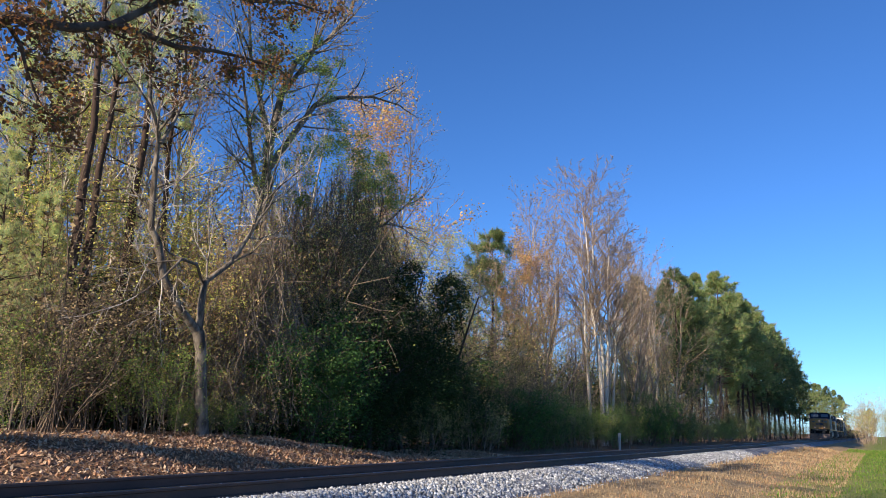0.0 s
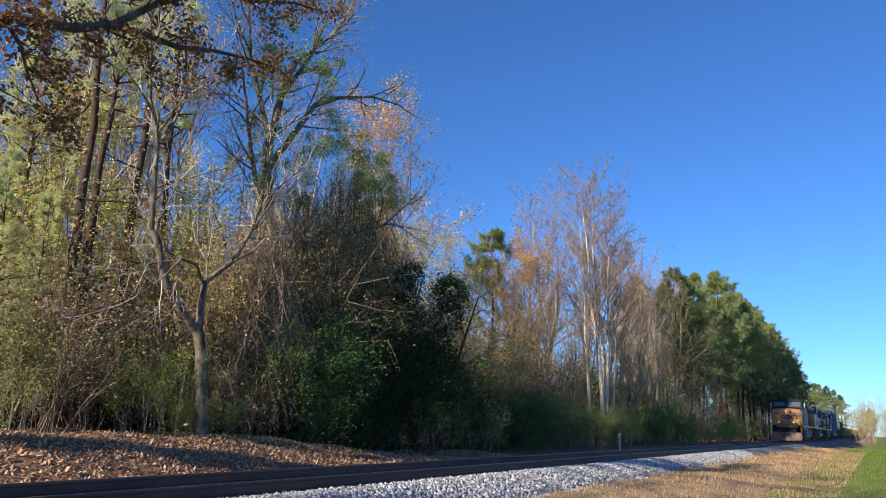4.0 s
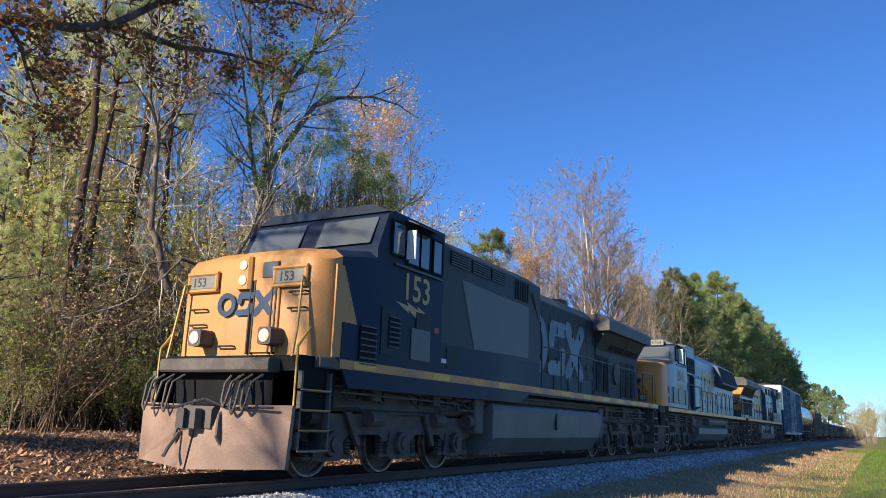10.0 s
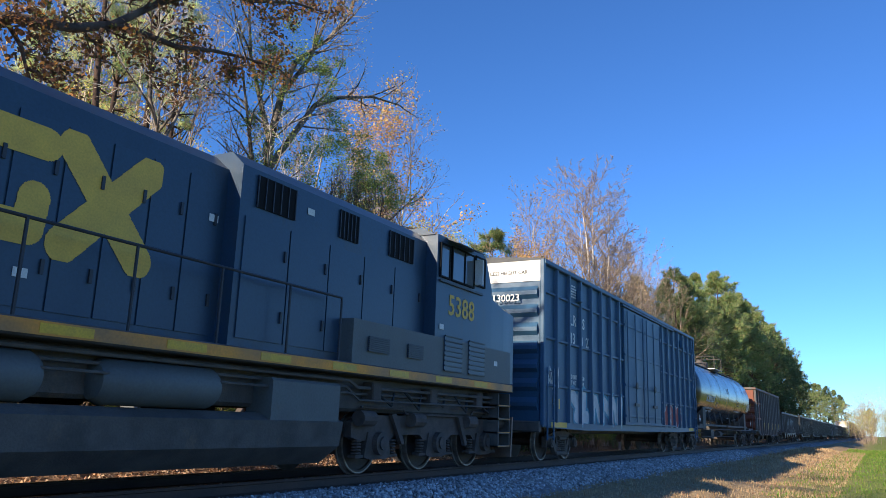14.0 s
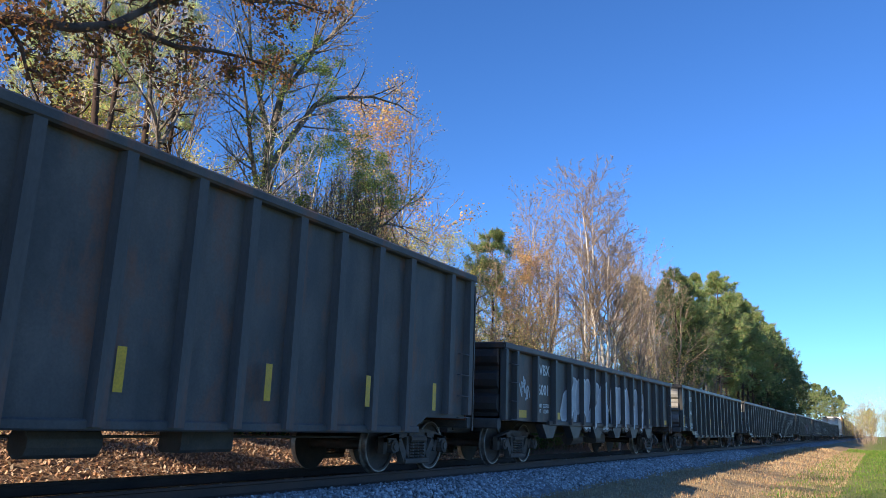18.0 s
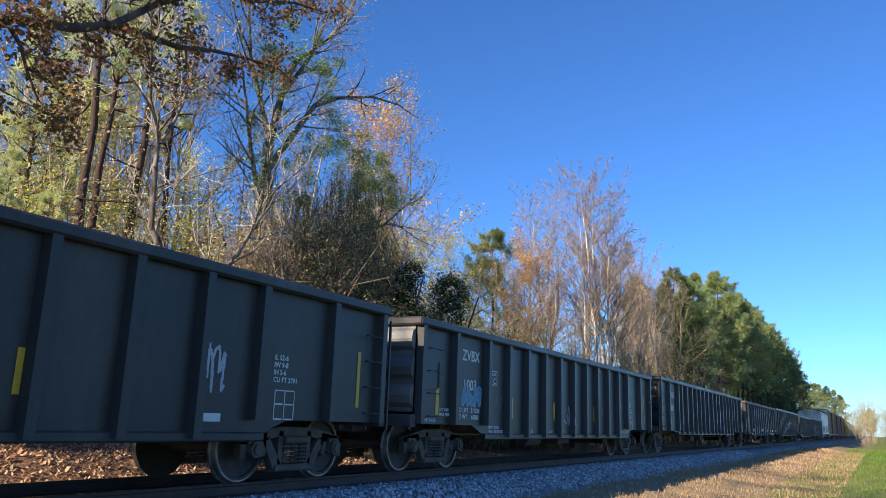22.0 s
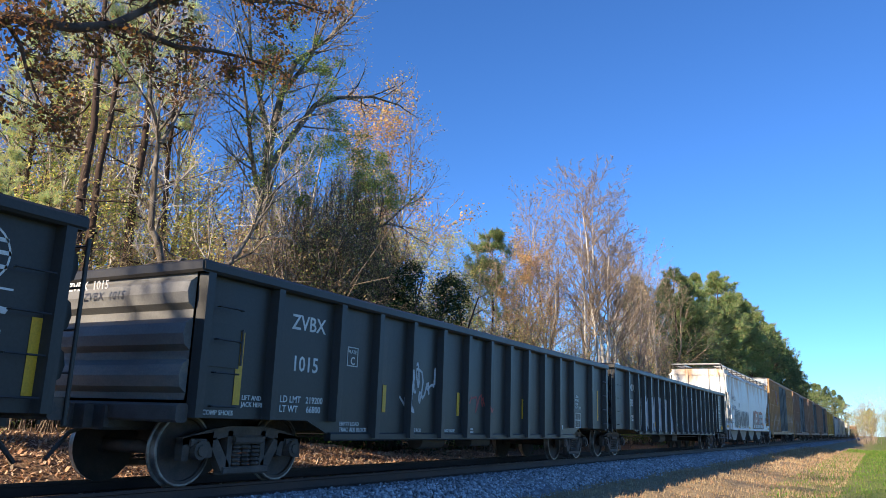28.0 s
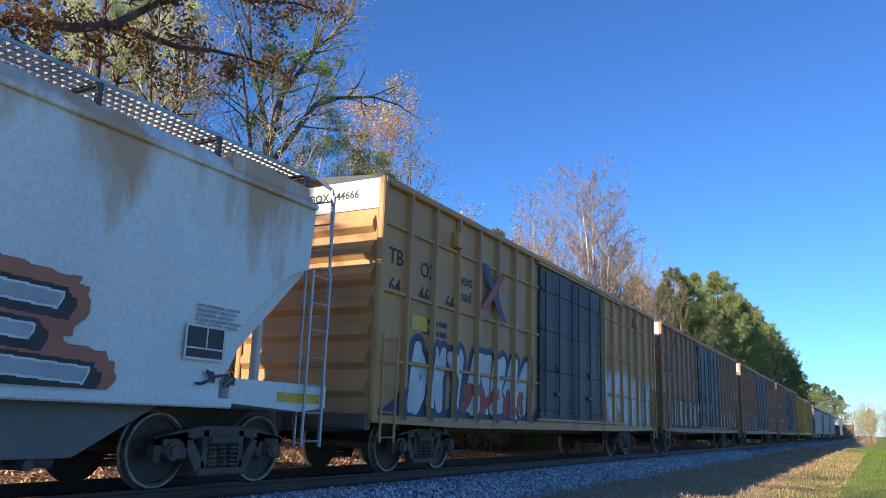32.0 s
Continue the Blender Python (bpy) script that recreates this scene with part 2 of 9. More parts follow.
M["yellow_old"] = mat("yellow_old", (0.52, 0.265, 0.065), 0.6, c2=(0.40, 0.195, 0.062), scale=1.3, fine=40, bump=0.06, grime=(0.10, 0.060, 0.040), amount=0.6, streak=(1, 1, 0.4))
M["logo_tan"] = mat("logo_tan", (0.50, 0.33, 0.14), 0.6, c2=(0.42, 0.27, 0.11), scale=3, bump=0.03)
M["logo_olive"] = mat("logo_olive", (0.74, 0.46, 0.07), 0.6, c2=(0.62, 0.38, 0.06), scale=3, bump=0.03)
M["reflect_yellow"] = mat("reflect_yellow", (0.72, 0.42, 0.02), 0.5, c2=(0.60, 0.34, 0.02), scale=5, bump=0.02)
M["stripe"] = mat("stripe", (0.82, 0.31, 0.02), 0.55, c2=(0.34, 0.16, 0.05), scale=1.6, fine=30, bump=0.05, grime=(0.15, 0.080, 0.05), amount=0.42, streak=(0.6, 1, 1))
M["under"] = mat("under", (0.12, 0.104, 0.094), 0.75, c2=(0.07, 0.062, 0.057), scale=3, fine=40, bump=0.3, grime=(0.17, 0.12, 0.085), amount=0.5)
M["truck_grey"] = mat("truck_grey", (0.150, 0.116, 0.094), 0.8, c2=(0.084, 0.066, 0.055), scale=4, fine=40, bump=0.3, grime=(0.13, 0.080, 0.052), amount=0.45)
M["truck_rust"] = mat("truck_rust", (0.120, 0.091, 0.078), 0.8, c2=(0.068, 0.053, 0.046), scale=4, fine=40, bump=0.3, grime=(0.065, 0.046, 0.035), amount=0.5)
M["wheel"] = mat("wheel", (0.095, 0.066, 0.052), 0.7, c2=(0.052, 0.040, 0.034), scale=5, fine=40, bump=0.2)
M["tread"] = mat("tread", (0.36, 0.33, 0.30), 0.4, metal=0.4, c2=(0.16, 0.13, 0.11), scale=6, bump=0.03)
M["tank_grey"] = mat("tank_grey", (0.17, 0.166, 0.16), 0.6, c2=(0.12, 0.116, 0.112), scale=1.4, fine=30, bump=0.04, grime=(0.11, 0.088, 0.072), amount=0.45, streak=(1, 1, 0.4))
M["black_car"] = mat("black_car", (0.045, 0.042, 0.040), 0.42, c2=(0.029, 0.028, 0.027), scale=1.1, fine=35, bump=0.05, grime=(0.072, 0.062, 0.053), amount=0.6, streak=(1, 1, 0.25), spec=0.34)
M["black_worn"] = mat("black_worn", (0.068, 0.058, 0.053), 0.55, c2=(0.038, 0.034, 0.033), scale=1.6, fine=35, bump=0.1, grime=(0.15, 0.080, 0.050), amount=0.64, streak=(1, 1, 0.3))
M["red_rust"] = mat("red_rust", (0.26, 0.078, 0.043), 0.75, c2=(0.13, 0.045, 0.030), scale=1.6, fine=35, bump=0.12, grime=(0.075, 0.042, 0.034), amount=0.5, streak=(1, 1, 0.35))
M["rust_side"] = mat("rust_side", (0.122, 0.108, 0.102), 0.65, c2=(0.064, 0.060, 0.060), scale=2.2, fine=35, bump=0.12, grime=(0.20, 0.085, 0.050), amount=0.62, streak=(1, 1, 0.45))
M["end_grey"] = mat("end_grey", (0.20, 0.195, 0.185), 0.6, c2=(0.12, 0.115, 0.11), scale=2.0, fine=35, bump=0.06, grime=(0.26, 0.22, 0.18), amount=0.5, streak=(1, 0.4, 1))
M["rust_end"] = mat("rust_end", (0.29, 0.145, 0.088), 0.75, c2=(0.15, 0.078, 0.052), scale=2.2, fine=35, bump=0.1, grime=(0.38, 0.27, 0.20), amount=0.45, streak=(1, 0.4, 1))
M["white_top"] = mat("white_top", (0.72, 0.72, 0.70), 0.55, c2=(0.58, 0.57, 0.54), scale=2, bump=0.04, grime=(0.35, 0.28, 0.2), amount=0.2)
M["box_blue"] = mat("box_blue", (0.032, 0.095, 0.18), 0.5, c2=(0.025, 0.075, 0.145), scale=1.0, fine=30, bump=0.05, grime=(0.12, 0.15, 0.17), amount=0.3, streak=(1, 1, 0.35))
M["box_yellow"] = mat("box_yellow", (0.53, 0.285, 0.105), 0.6, c2=(0.40, 0.220, 0.095), scale=1.0, fine=30, bump=0.06, grime=(0.20, 0.120, 0.080), amount=0.58, streak=(1, 1, 0.3))
M["box_weathered"] = mat("box_weathered", (0.37, 0.205, 0.115), 0.65, c2=(0.26, 0.150, 0.095), scale=1.0, fine=30, bump=0.06, grime=(0.14, 0.085, 0.062), amount=0.62, streak=(1, 1, 0.3))
M["box_gold"] = mat("box_gold", (0.52, 0.29, 0.04), 0.6, c2=(0.44, 0.24, 0.04), scale=1.0, fine=30, bump=0.06, grime=(0.30, 0.18, 0.07), amount=0.3, streak=(1, 1, 0.3))
M["door_dark"] = mat("door_dark", (0.035, 0.04, 0.05), 0.6, c2=(0.05, 0.055, 0.06), scale=2.0, fine=30, bump=0.06, grime=(0.10, 0.11, 0.12), amount=0.3, streak=(1, 1, 0.3))
M["hopper_white"] = mat("hopper_white", (0.76, 0.76, 0.74), 0.5, c2=(0.66, 0.66, 0.65), scale=0.7, fine=25, bump=0.03, grime=(0.50, 0.34, 0.21), amount=0.16, streak=(1, 1, 0.22))
M["hopper_stained"] = stained(M["hopper_white"], "hopper_stained", (0.54, 0.335, 0.195), 4.0, 1.6)
M["hopper_grey"] = mat("hopper_grey", (0.20, 0.20, 0.20), 0.6, c2=(0.15, 0.15, 0.15), scale=0.7, fine=25, bump=0.03, grime=(0.14, 0.10, 0.08), amount=0.3, streak=(1, 1, 0.22))
M["rust_patch"] = mat("rust_patch", (0.42, 0.29, 0.19), 0.8, c2=(0.50, 0.41, 0.32), scale=3.0, fine=40, bump=0.1)
M["tank_black"] = mat("tank_black", (0.012, 0.013, 0.015), 0.24, c2=(0.016, 0.017, 0.019), scale=0.6, fine=15, bump=0.01, spec=0.6)
M["steel_grating"] = mat("steel_grating", (0.45, 0.46, 0.47), 0.5, metal=0.6, scale=3, bump=0.05)
M["letter_white"] = mat("letter_white", (0.74, 0.74, 0.72), 0.6, c2=(0.60, 0.60, 0.58), scale=5, bump=0.02)
M["letter_black"] = mat("letter_black", (0.03, 0.03, 0.03), 0.6, scale=5, bump=0.02)
M["letter_grey"] = mat("letter_grey", (0.12, 0.13, 0.15), 0.6, c2=(0.25, 0.26, 0.28), scale=5, bump=0.02)
M["paint_cream"] = mat("paint_cream", (0.56, 0.55, 0.47), 0.6, c2=(0.42, 0.42, 0.37), scale=3.0, bump=0.02, grime=(0.20, 0.19, 0.17), amount=0.4)
M["letter_fade"] = mat("letter_fade", (0.36, 0.38, 0.42), 0.6, scale=5, bump=0.02)
M["paint_white"] = mat("paint_white", (0.62, 0.63, 0.64), 0.6, c2=(0.42, 0.44, 0.46), scale=2.0, bump=0.02)
M["paint_silver"] = mat("paint_silver", (0.44, 0.46, 0.49), 0.5, c2=(0.30, 0.32, 0.36), scale=2.0, bump=0.02)
M["paint_dim"] = mat("paint_dim", (0.115, 0.125, 0.145), 0.5, c2=(0.06, 0.065, 0.075), scale=2.5, bump=0.02)
M["paint_black"] = mat("paint_black", (0.022, 0.022, 0.03), 0.55, c2=(0.05, 0.03, 0.035), scale=2.0, bump=0.02)
M["paint_red"] = mat("paint_red", (0.40, 0.075, 0.05), 0.6, c2=(0.30, 0.05, 0.05), scale=2.0, bump=0.02)
M["paint_orange"] = mat("paint_orange", (0.45, 0.17, 0.09), 0.6, c2=(0.38, 0.13, 0.08), scale=2.0, bump=0.02)
M["paint_lilac"] = mat("paint_lilac", (0.42, 0.44, 0.58), 0.6, c2=(0.32, 0.33, 0.46), scale=2.5, bump=0.02)
M["paint_navy"] = mat("paint_navy", (0.035, 0.055, 0.14), 0.6, c2=(0.03, 0.04, 0.09), scale=2.0, bump=0.02)
M["paint_cyan"] = mat("paint_cyan", (0.10, 0.30, 0.40), 0.6, c2=(0.08, 0.22, 0.34), scale=2.0, bump=0.02)
M["window"] = glass_mat("window", (0.085, 0.10, 0.11))
M["grille"] = mat("grille", (0.014, 0.015, 0.017), 0.7, scale=4, bump=0.1, spec=0.08)
M["lamp_on"] = glow_mat("lamp_on", (0.95, 0.56, 0.40), 0.16)
M["lamp_off"] = glass_mat("lamp_off", (0.55, 0.55, 0.52), 0.15)
M["handrail"] = mat("handrail", (0.030, 0.034, 0.045), 0.5, scale=6, bump=0.02)
M["handrail_yellow"] = mat("handrail_yellow", (0.50, 0.30, 0.05), 0.55, scale=6, bump=0.02)


# ---------------------------------------------------------------- mesh building
class MB:
    """Collects faces for one mesh."""

    def __init__(self):
        self.v, self.f = [], []

    def add(self, vs, fs):
        o = len(self.v)
        self.v.extend(vs)
        self.f.extend([tuple(i + o for i in f) for f in fs])
        return self

    def box(self, x0, x1, y0, y1, z0, z1, ch=0.0):
        """A box, its edges along the longest side chamfered by ch."""
        if ch <= 0:
            vs = [(x, y, z) for x in (x0, x1) for y in (y0, y1) for z in (z0, z1)]
            return self.add(vs, [(0, 1, 3, 2), (4, 6, 7, 5), (0, 4, 5, 1), (2, 3, 7, 6), (0, 2, 6, 4), (1, 5, 7, 3)])
        d = (x1 - x0, y1 - y0, z1 - z0)
        ax = d.index(max(d))
        lo, hi = ((x0, y0, z0)[ax], (x1, y1, z1)[ax])
        a, b = [k for k in range(3) if k != ax]
        a0, a1, b0, b1 = (x0, y0, z0)[a], (x1, y1, z1)[a], (x0, y0, z0)[b], (x1, y1, z1)[b]
        ch = min(ch, 0.45 * (a1 - a0), 0.45 * (b1 - b0))
        prof = [(a0 + ch, b0), (a1 - ch, b0), (a1, b0 + ch), (a1, b1 - ch), (a1 - ch, b1), (a0 + ch, b1), (a0, b1 - ch), (a0, b0 + ch)]
        vs = []
        for e in (lo, hi):
            for p, q in prof:
                c = [0, 0, 0]
                c[ax], c[a], c[b] = e, p, q
                vs.append(tuple(c))
        n = len(prof)
        fs = [(k, (k + 1) % n, n + (k + 1) % n, n + k) for k in range(n)] + [tuple(range(n))[::-1], tuple(range(n, 2 * n))]
        return self.add(vs, fs)

    def prism(self, prof, lo, hi, axis="y"):
        """An outline of (a, b) pairs pushed from lo to hi; the outline lies in xz for axis y, yz for axis x, xy for axis z."""
        n, vs = len(prof), []
        for e in (lo, hi):
            for p, q in prof:
                vs.append({"y": (p, e, q), "x": (e, p, q), "z": (p, q, e)}[axis])
        fs = [(k, (k + 1) % n, n + (k + 1) % n, n + k) for k in range(n)] + [tuple(range(n))[::-1], tuple(range(n, 2 * n))]
        return self.add(vs, fs)

    def tube(self, a, b, r, n=8, r2=None):
        a, b = Vector(a), Vector(b)
        d = (b - a).normalized()
        u = d.orthogonal().normalized()
        w = d.cross(u)
        vs = []
        for c, rad in ((a, r), (b, r if r2 is None else r2)):
            vs += [tuple(c + rad * (math.cos(2 * math.pi * k / n) * u + math.sin(2 * math.pi * k / n) * w)) for k in range(n)]
        fs = [(k, (k + 1) % n, n + (k + 1) % n, n + k) for k in range(n)] + [tuple(range(n))[::-1], tuple(range(n, 2 * n))]
        return self.add(vs, fs)

    def pipe(self, pts, r, n=6):
        for a, b in zip(pts, pts[1:]):
            self.tube(a, b, r, n)
        return self

    def lathe(self, prof, c, axis="y", n=24):
        """An outline of (radius, along) pairs turned about an axis through c."""
        vs = []
        for r, h in prof:
            for k in range(n):
                p, q = r * math.cos(2 * math.pi * k / n), r * math.sin(2 * math.pi * k / n)
                o = {"y": (p, h, q), "x": (h, p, q), "z": (p, q, h)}[axis]
                vs.append((c[0] + o[0], c[1] + o[1], c[2] + o[2]))
        fs = []
        for j in range(len(prof) - 1):
            for k in range(n):
                fs.append((j * n + k, j * n + (k + 1) % n, (j + 1) * n + (k + 1) % n, (j + 1) * n + k))
        fs += [tuple(range(n))[::-1], tuple(range((len(prof) - 1) * n, len(prof) * n))]
        return self.add(vs, fs)

    def mesh(self, name, material, smooth=False):
        me = bpy.data.meshes.new(name)
        me.from_pydata(self.v, [], self.f)
        if smooth:
            me.polygons.foreach_set("use_smooth", [True] * len(me.polygons))
            me.set_sharp_from_angle(angle=radians(40))
        me.materials.append(material)
        me.validate()
        return me


def fixed(me):
    """Turn all faces outwards."""
    bm = bmesh.new()
    bm.from_mesh(me)
    bmesh.ops.recalc_face_normals(bm, faces=bm.faces)
    bm.to_mesh(me)
    bm.free()
    return me


def part(name, mb, material, parent, label="", smooth=False):
    me = mb if isinstance(mb, bpy.types.Mesh) else fixed(mb.mesh(name, material, smooth))
    ob = new(name, me)
    ob.parent = parent
    return tagged(ob, label) if label else ob


def part_at(name, me, parent, m):
    ob = new(name, me)
    ob.parent = parent
    ob.matrix_basis = m
    return ob


def thing(name, label, category, group="", kind="", m=None):
    ob = new(name)
    ob.empty_display_size = 0.3
    if m is not None:
        ob.matrix_basis = m
    return tagged(ob, label, category, group, kind)


def np_mesh(name, verts, faces, material, smooth=False):
    """A mesh from arrays of corners and equal-sided faces."""
    verts, faces = np.asarray(verts, np.float32), np.asarray(faces, np.int32)
    me = bpy.data.meshes.new(name)
    k = faces.shape[1]
    me.vertices.add(len(verts))
    me.vertices.foreach_set("co", verts.ravel())
    me.loops.add(faces.size)
    me.loops.foreach_set("vertex_index", faces.ravel())
    me.polygons.add(len(faces))
    me.polygons.foreach_set("loop_start", np.arange(0, faces.size, k, dtype=np.int32))
    me.polygons.foreach_set("loop_total", np.full(len(faces), k, np.int32))
    if smooth:
        me.polygons.foreach_set("use_smooth", np.ones(len(faces), bool))
    me.update(calc_edges=True)
    me.materials.append(material)
    return me


# ---------------------------------------------------------------- ground, ballast, track
def smooth_step(a, b, t):
    t = np.clip((t - a) / (b - a), 0, 1)
    return t * t * (3 - 2 * t)


PROFILE_Y = [-400, -60, -25, -8, -2, 1.5, 3.2, 4.6, 6.3, 7.0, 7.25, 10.0, 10.6, 11.3, 12.2, 13.2, 15, 30, 60, 400]
PROFILE_Z = [1.5, 1.0, 0.3, -0.55, -0.80, -0.95, -0.85, -0.62, -0.52, -0.40, -0.32, -0.32, -0.42, -0.34, 0.05, 0.36, 0.42, 0.5, 1.0, 2.0]


def ground_z(x, y):
    """Height of the ground: a grassy swale beside the track and, beyond it, a low leaf-strewn bank that runs out to the right."""
    x, y = np.asarray(x, float), np.asarray(y, float)
    z = np.interp(y, PROFILE_Y, PROFILE_Z)
    bank = 1 - smooth_step(13, 22, x)
    z = np.where(y > 10.3, -0.38 + (z + 0.38) * (0.25 + 0.75 * bank), z)
    bump = 0.05 * np.sin(1.7 * x + 0.9 * y) * np.sin(0.8 * x - 1.3 * y + 1) + 0.03 * np.sin(3.1 * x + 2.2 * y)
    off = smooth_step(1.9, 3.0, np.abs(y - TRACK))
    return z + bump * off


def grid_axis(*spans):
    out = [spans[0][0]]
    for a, b, step in spans:
        out += list(np.linspace(a, b, max(2, int(round((b - a) / step)) + 1))[1:])
    return np.array(out)


gx = grid_axis((-600, -60, 60), (-60, -6, 3), (-6, 40, 0.25), (40, 120, 1.0), (120, 400, 8), (400, 3000, 200))
gy = grid_axis((-2500, -60, 200), (-60, -6, 3), (-6, 1.5, 0.5), (1.5, 16, 0.2), (16, 60, 4), (60, 2500, 200))
GX, GY = np.meshgrid(gx, gy, indexing="ij")
GZ = ground_z(GX, GY)
nx_, ny_ = len(gx), len(gy)
idx = np.arange(nx_ * ny_).reshape(nx_, ny_)
quads = np.stack([idx[:-1, :-1], idx[1:, :-1], idx[1:, 1:], idx[:-1, 1:]], -1).reshape(-1, 4)


def ground_material():
    """Dry straw on the shoulder, green grass in the swale, leaf litter under the trees; the borders wander."""
    m = bpy.data.materials.new("ground")
    m.use_nodes = True
    t = m.node_tree
    n, l = t.nodes, t.links
    b = n["Principled BSDF"]
    b.inputs["Roughness"].default_value, b.inputs["Specular IOR Level"].default_value = 0.95, 0.1
    co = n.new("ShaderNodeTexCoord")
    sep = n.new("ShaderNodeSeparateXYZ")
    l.new(co.outputs["Object"], sep.inputs[0])
    big = n.new("ShaderNodeTexNoise")
    big.inputs["Scale"].default_value, big.inputs["Detail"].default_value = 0.45, 9
    l.new(co.outputs["Object"], big.inputs["Vector"])
    small = n.new("ShaderNodeTexNoise")
    small.inputs["Scale"].default_value, small.inputs["Detail"].default_value = 14, 4
    l.new(co.outputs["Object"], small.inputs["Vector"])
    wob = n.new("ShaderNodeMath")
    wob.operation = "MULTIPLY_ADD"
    wob.inputs[1].default_value = 2.4
    l.new(big.outputs["Fac"], wob.inputs[0])
    l.new(sep.outputs["Y"], wob.inputs[2])

    def ramp(c1, c2, src):
        r = n.new("ShaderNodeValToRGB")
        r.color_ramp.elements[0].position, r.color_ramp.elements[1].position = 0.35, 0.68
        r.color_ramp.elements[0].color, r.color_ramp.elements[1].color = (*c1, 1), (*c2, 1)
        l.new(src.outputs["Fac"], r.inputs[0])
        return r.outputs[0]

    green = ramp((0.10, 0.15, 0.03), (0.24, 0.25, 0.08), small)
    dry = ramp((0.24, 0.17, 0.095), (0.42, 0.31, 0.18), small)
    litter = ramp((0.11, 0.07, 0.045), (0.30, 0.19, 0.12), small)

    def mixed(a, b_, lo, hi):
        f = n.new("ShaderNodeMapRange")
        f.inputs["From Min"].default_value, f.inputs["From Max"].default_value = lo, hi
        l.new(wob.outputs[0], f.inputs[0])
        x = n.new("ShaderNodeMixRGB")
        l.new(f.outputs[0], x.inputs[0])
        l.new(a, x.inputs[1])
        l.new(b_, x.inputs[2])
        return x.outputs[0]

    col = mixed(green, dry, 1.6, 4.6)
    col = mixed(col, litter, 9.5, 10.5)
    l.new(col, b.inputs["Base Color"])
    bp = n.new("ShaderNodeBump")
    bp.inputs["Strength"].default_value, bp.inputs["Distance"].default_value = 0.8, 0.03
    l.new(small.outputs["Fac"], bp.inputs["Height"])
    l.new(bp.outputs[0], b.inputs["Normal"])
    return m


ground = new("ground", np_mesh("ground", np.stack([GX, GY, GZ], -1).reshape(-1, 3), quads, ground_material(), True))
tagged(ground, "grassy verge with dry straw and leaf litter beside the track", "ground", kind="structure")

# ballast bed: a low trapezium of crushed stone with wavering shoulders
bx = grid_axis((-80, -4, 4), (-4, 60, 0.3), (60, 200, 4), (200, 900, 50))
bprof = [(6.25, -0.60), (6.45, -0.45), (6.75, -0.32), (7.05, -0.21), (7.3, -0.185), (8.6, -0.20), (9.9, -0.185), (10.15, -0.22), (10.5, -0.34), (10.9, -0.52)]
bv = []
for X in bx:
    for j, (Y, Z) in enumerate(bprof):
        w = math.sin(0.9 * X) * 0.5 + math.sin(2.3 * X + 1) * 0.3
        k = 1.0 if Y < 7.2 or Y > 10 else 0.0
        bv.append((X, Y - 0.10 * w * k * (1 if Y < 8 else -1), Z + 0.018 * math.sin(5.1 * X + 2 * j) * k))
nb = len(bprof)
bi = np.arange(len(bx) * nb).reshape(len(bx), nb)
bq = np.stack([bi[:-1, :-1], bi[1:, :-1], bi[1:, 1:], bi[:-1, 1:]], -1).reshape(-1, 4)
ballast = new("ballast_bed", np_mesh("ballast_bed", bv, bq, M["ballast"], True))
tagged(ballast, "pale grey crushed stone ballast under the rails", "ballast", kind="structure")


def scatter_stones():
    rs = np.random.RandomState(3)
    n = 21000
    X = 5 + 45 * rs.rand(n) ** 1.5
    Y = 6.15 + 1.35 * rs.rand(n)
    Z = np.interp(Y, [p[0] for p in bprof], [p[1] for p in bprof])
    Z = np.maximum(Z, -0.56) + 0.01
    base = np.array([(1, 0, 0), (-1, 0, 0), (0, 1, 0), (0, -1, 0), (0, 0, 1), (0, 0, -1)], float)
    tri = np.array([(0, 2, 4), (2, 1, 4), (1, 3, 4), (3, 0, 4), (2, 0, 5), (1, 2, 5), (3, 1, 5), (0, 3, 5)])
    s = 0.026 + 0.026 * rs.rand(n)
    v = base[None] * (0.6 + 0.7 * rs.rand(n, 6, 1)) * s[:, None, None]
    a, b = rs.rand(n) * 6.28, rs.rand(n) * 6.28
    ca, sa, cb, sb = np.cos(a), np.sin(a), np.cos(b), np.sin(b)
    R = np.stack([np.stack([ca, -sa, 0 * a], -1), np.stack([sa * cb, ca * cb, -sb], -1), np.stack([sa * sb, ca * sb, cb], -1)], 1)
    v = np.einsum("nij,nkj->nki", R, v) + np.stack([X, Y, Z], -1)[:, None]
    f = tri[None] + 6 * np.arange(n)[:, None, None]
    ob = new("ballast_stones", np_mesh("ballast_stones", v.reshape(-1, 3), f.reshape(-1, 3), M["stone"]))
    tagged(ob, "loose crushed grey stones on the ballast shoulder", "stones", kind="stuff")


scatter_stones()

RAIL_PROFILE = [(-0.070, -0.185), (0.070, -0.185), (0.070, -0.172), (0.012, -0.150), (0.010, -0.050), (0.036, -0.038), (0.037, -0.012), (0.028, -0.001),
                (-0.028, -0.001), (-0.037, -0.012), (-0.036, -0.038), (-0.010, -0.050), (-0.012, -0.150), (-0.070, -0.172)]
for side in (-1, 1):
    yc = TRACK + side * 0.7535
    rail = thing("rail", "rusty brown steel rail with a worn shiny top", "rail", "rails of the track", "structure", pose(0, yc, 0))
    part("rail_body", MB().prism(RAIL_PROFILE, -80, 900, "x"), M["rail"], rail)
    part("rail_top", MB().prism([(-0.030, -0.003), (0.030, -0.003), (0.024, 0.001), (-0.024, 0.001)], -80, 900, "x"), M["railhead"], rail, "worn shiny running surface")


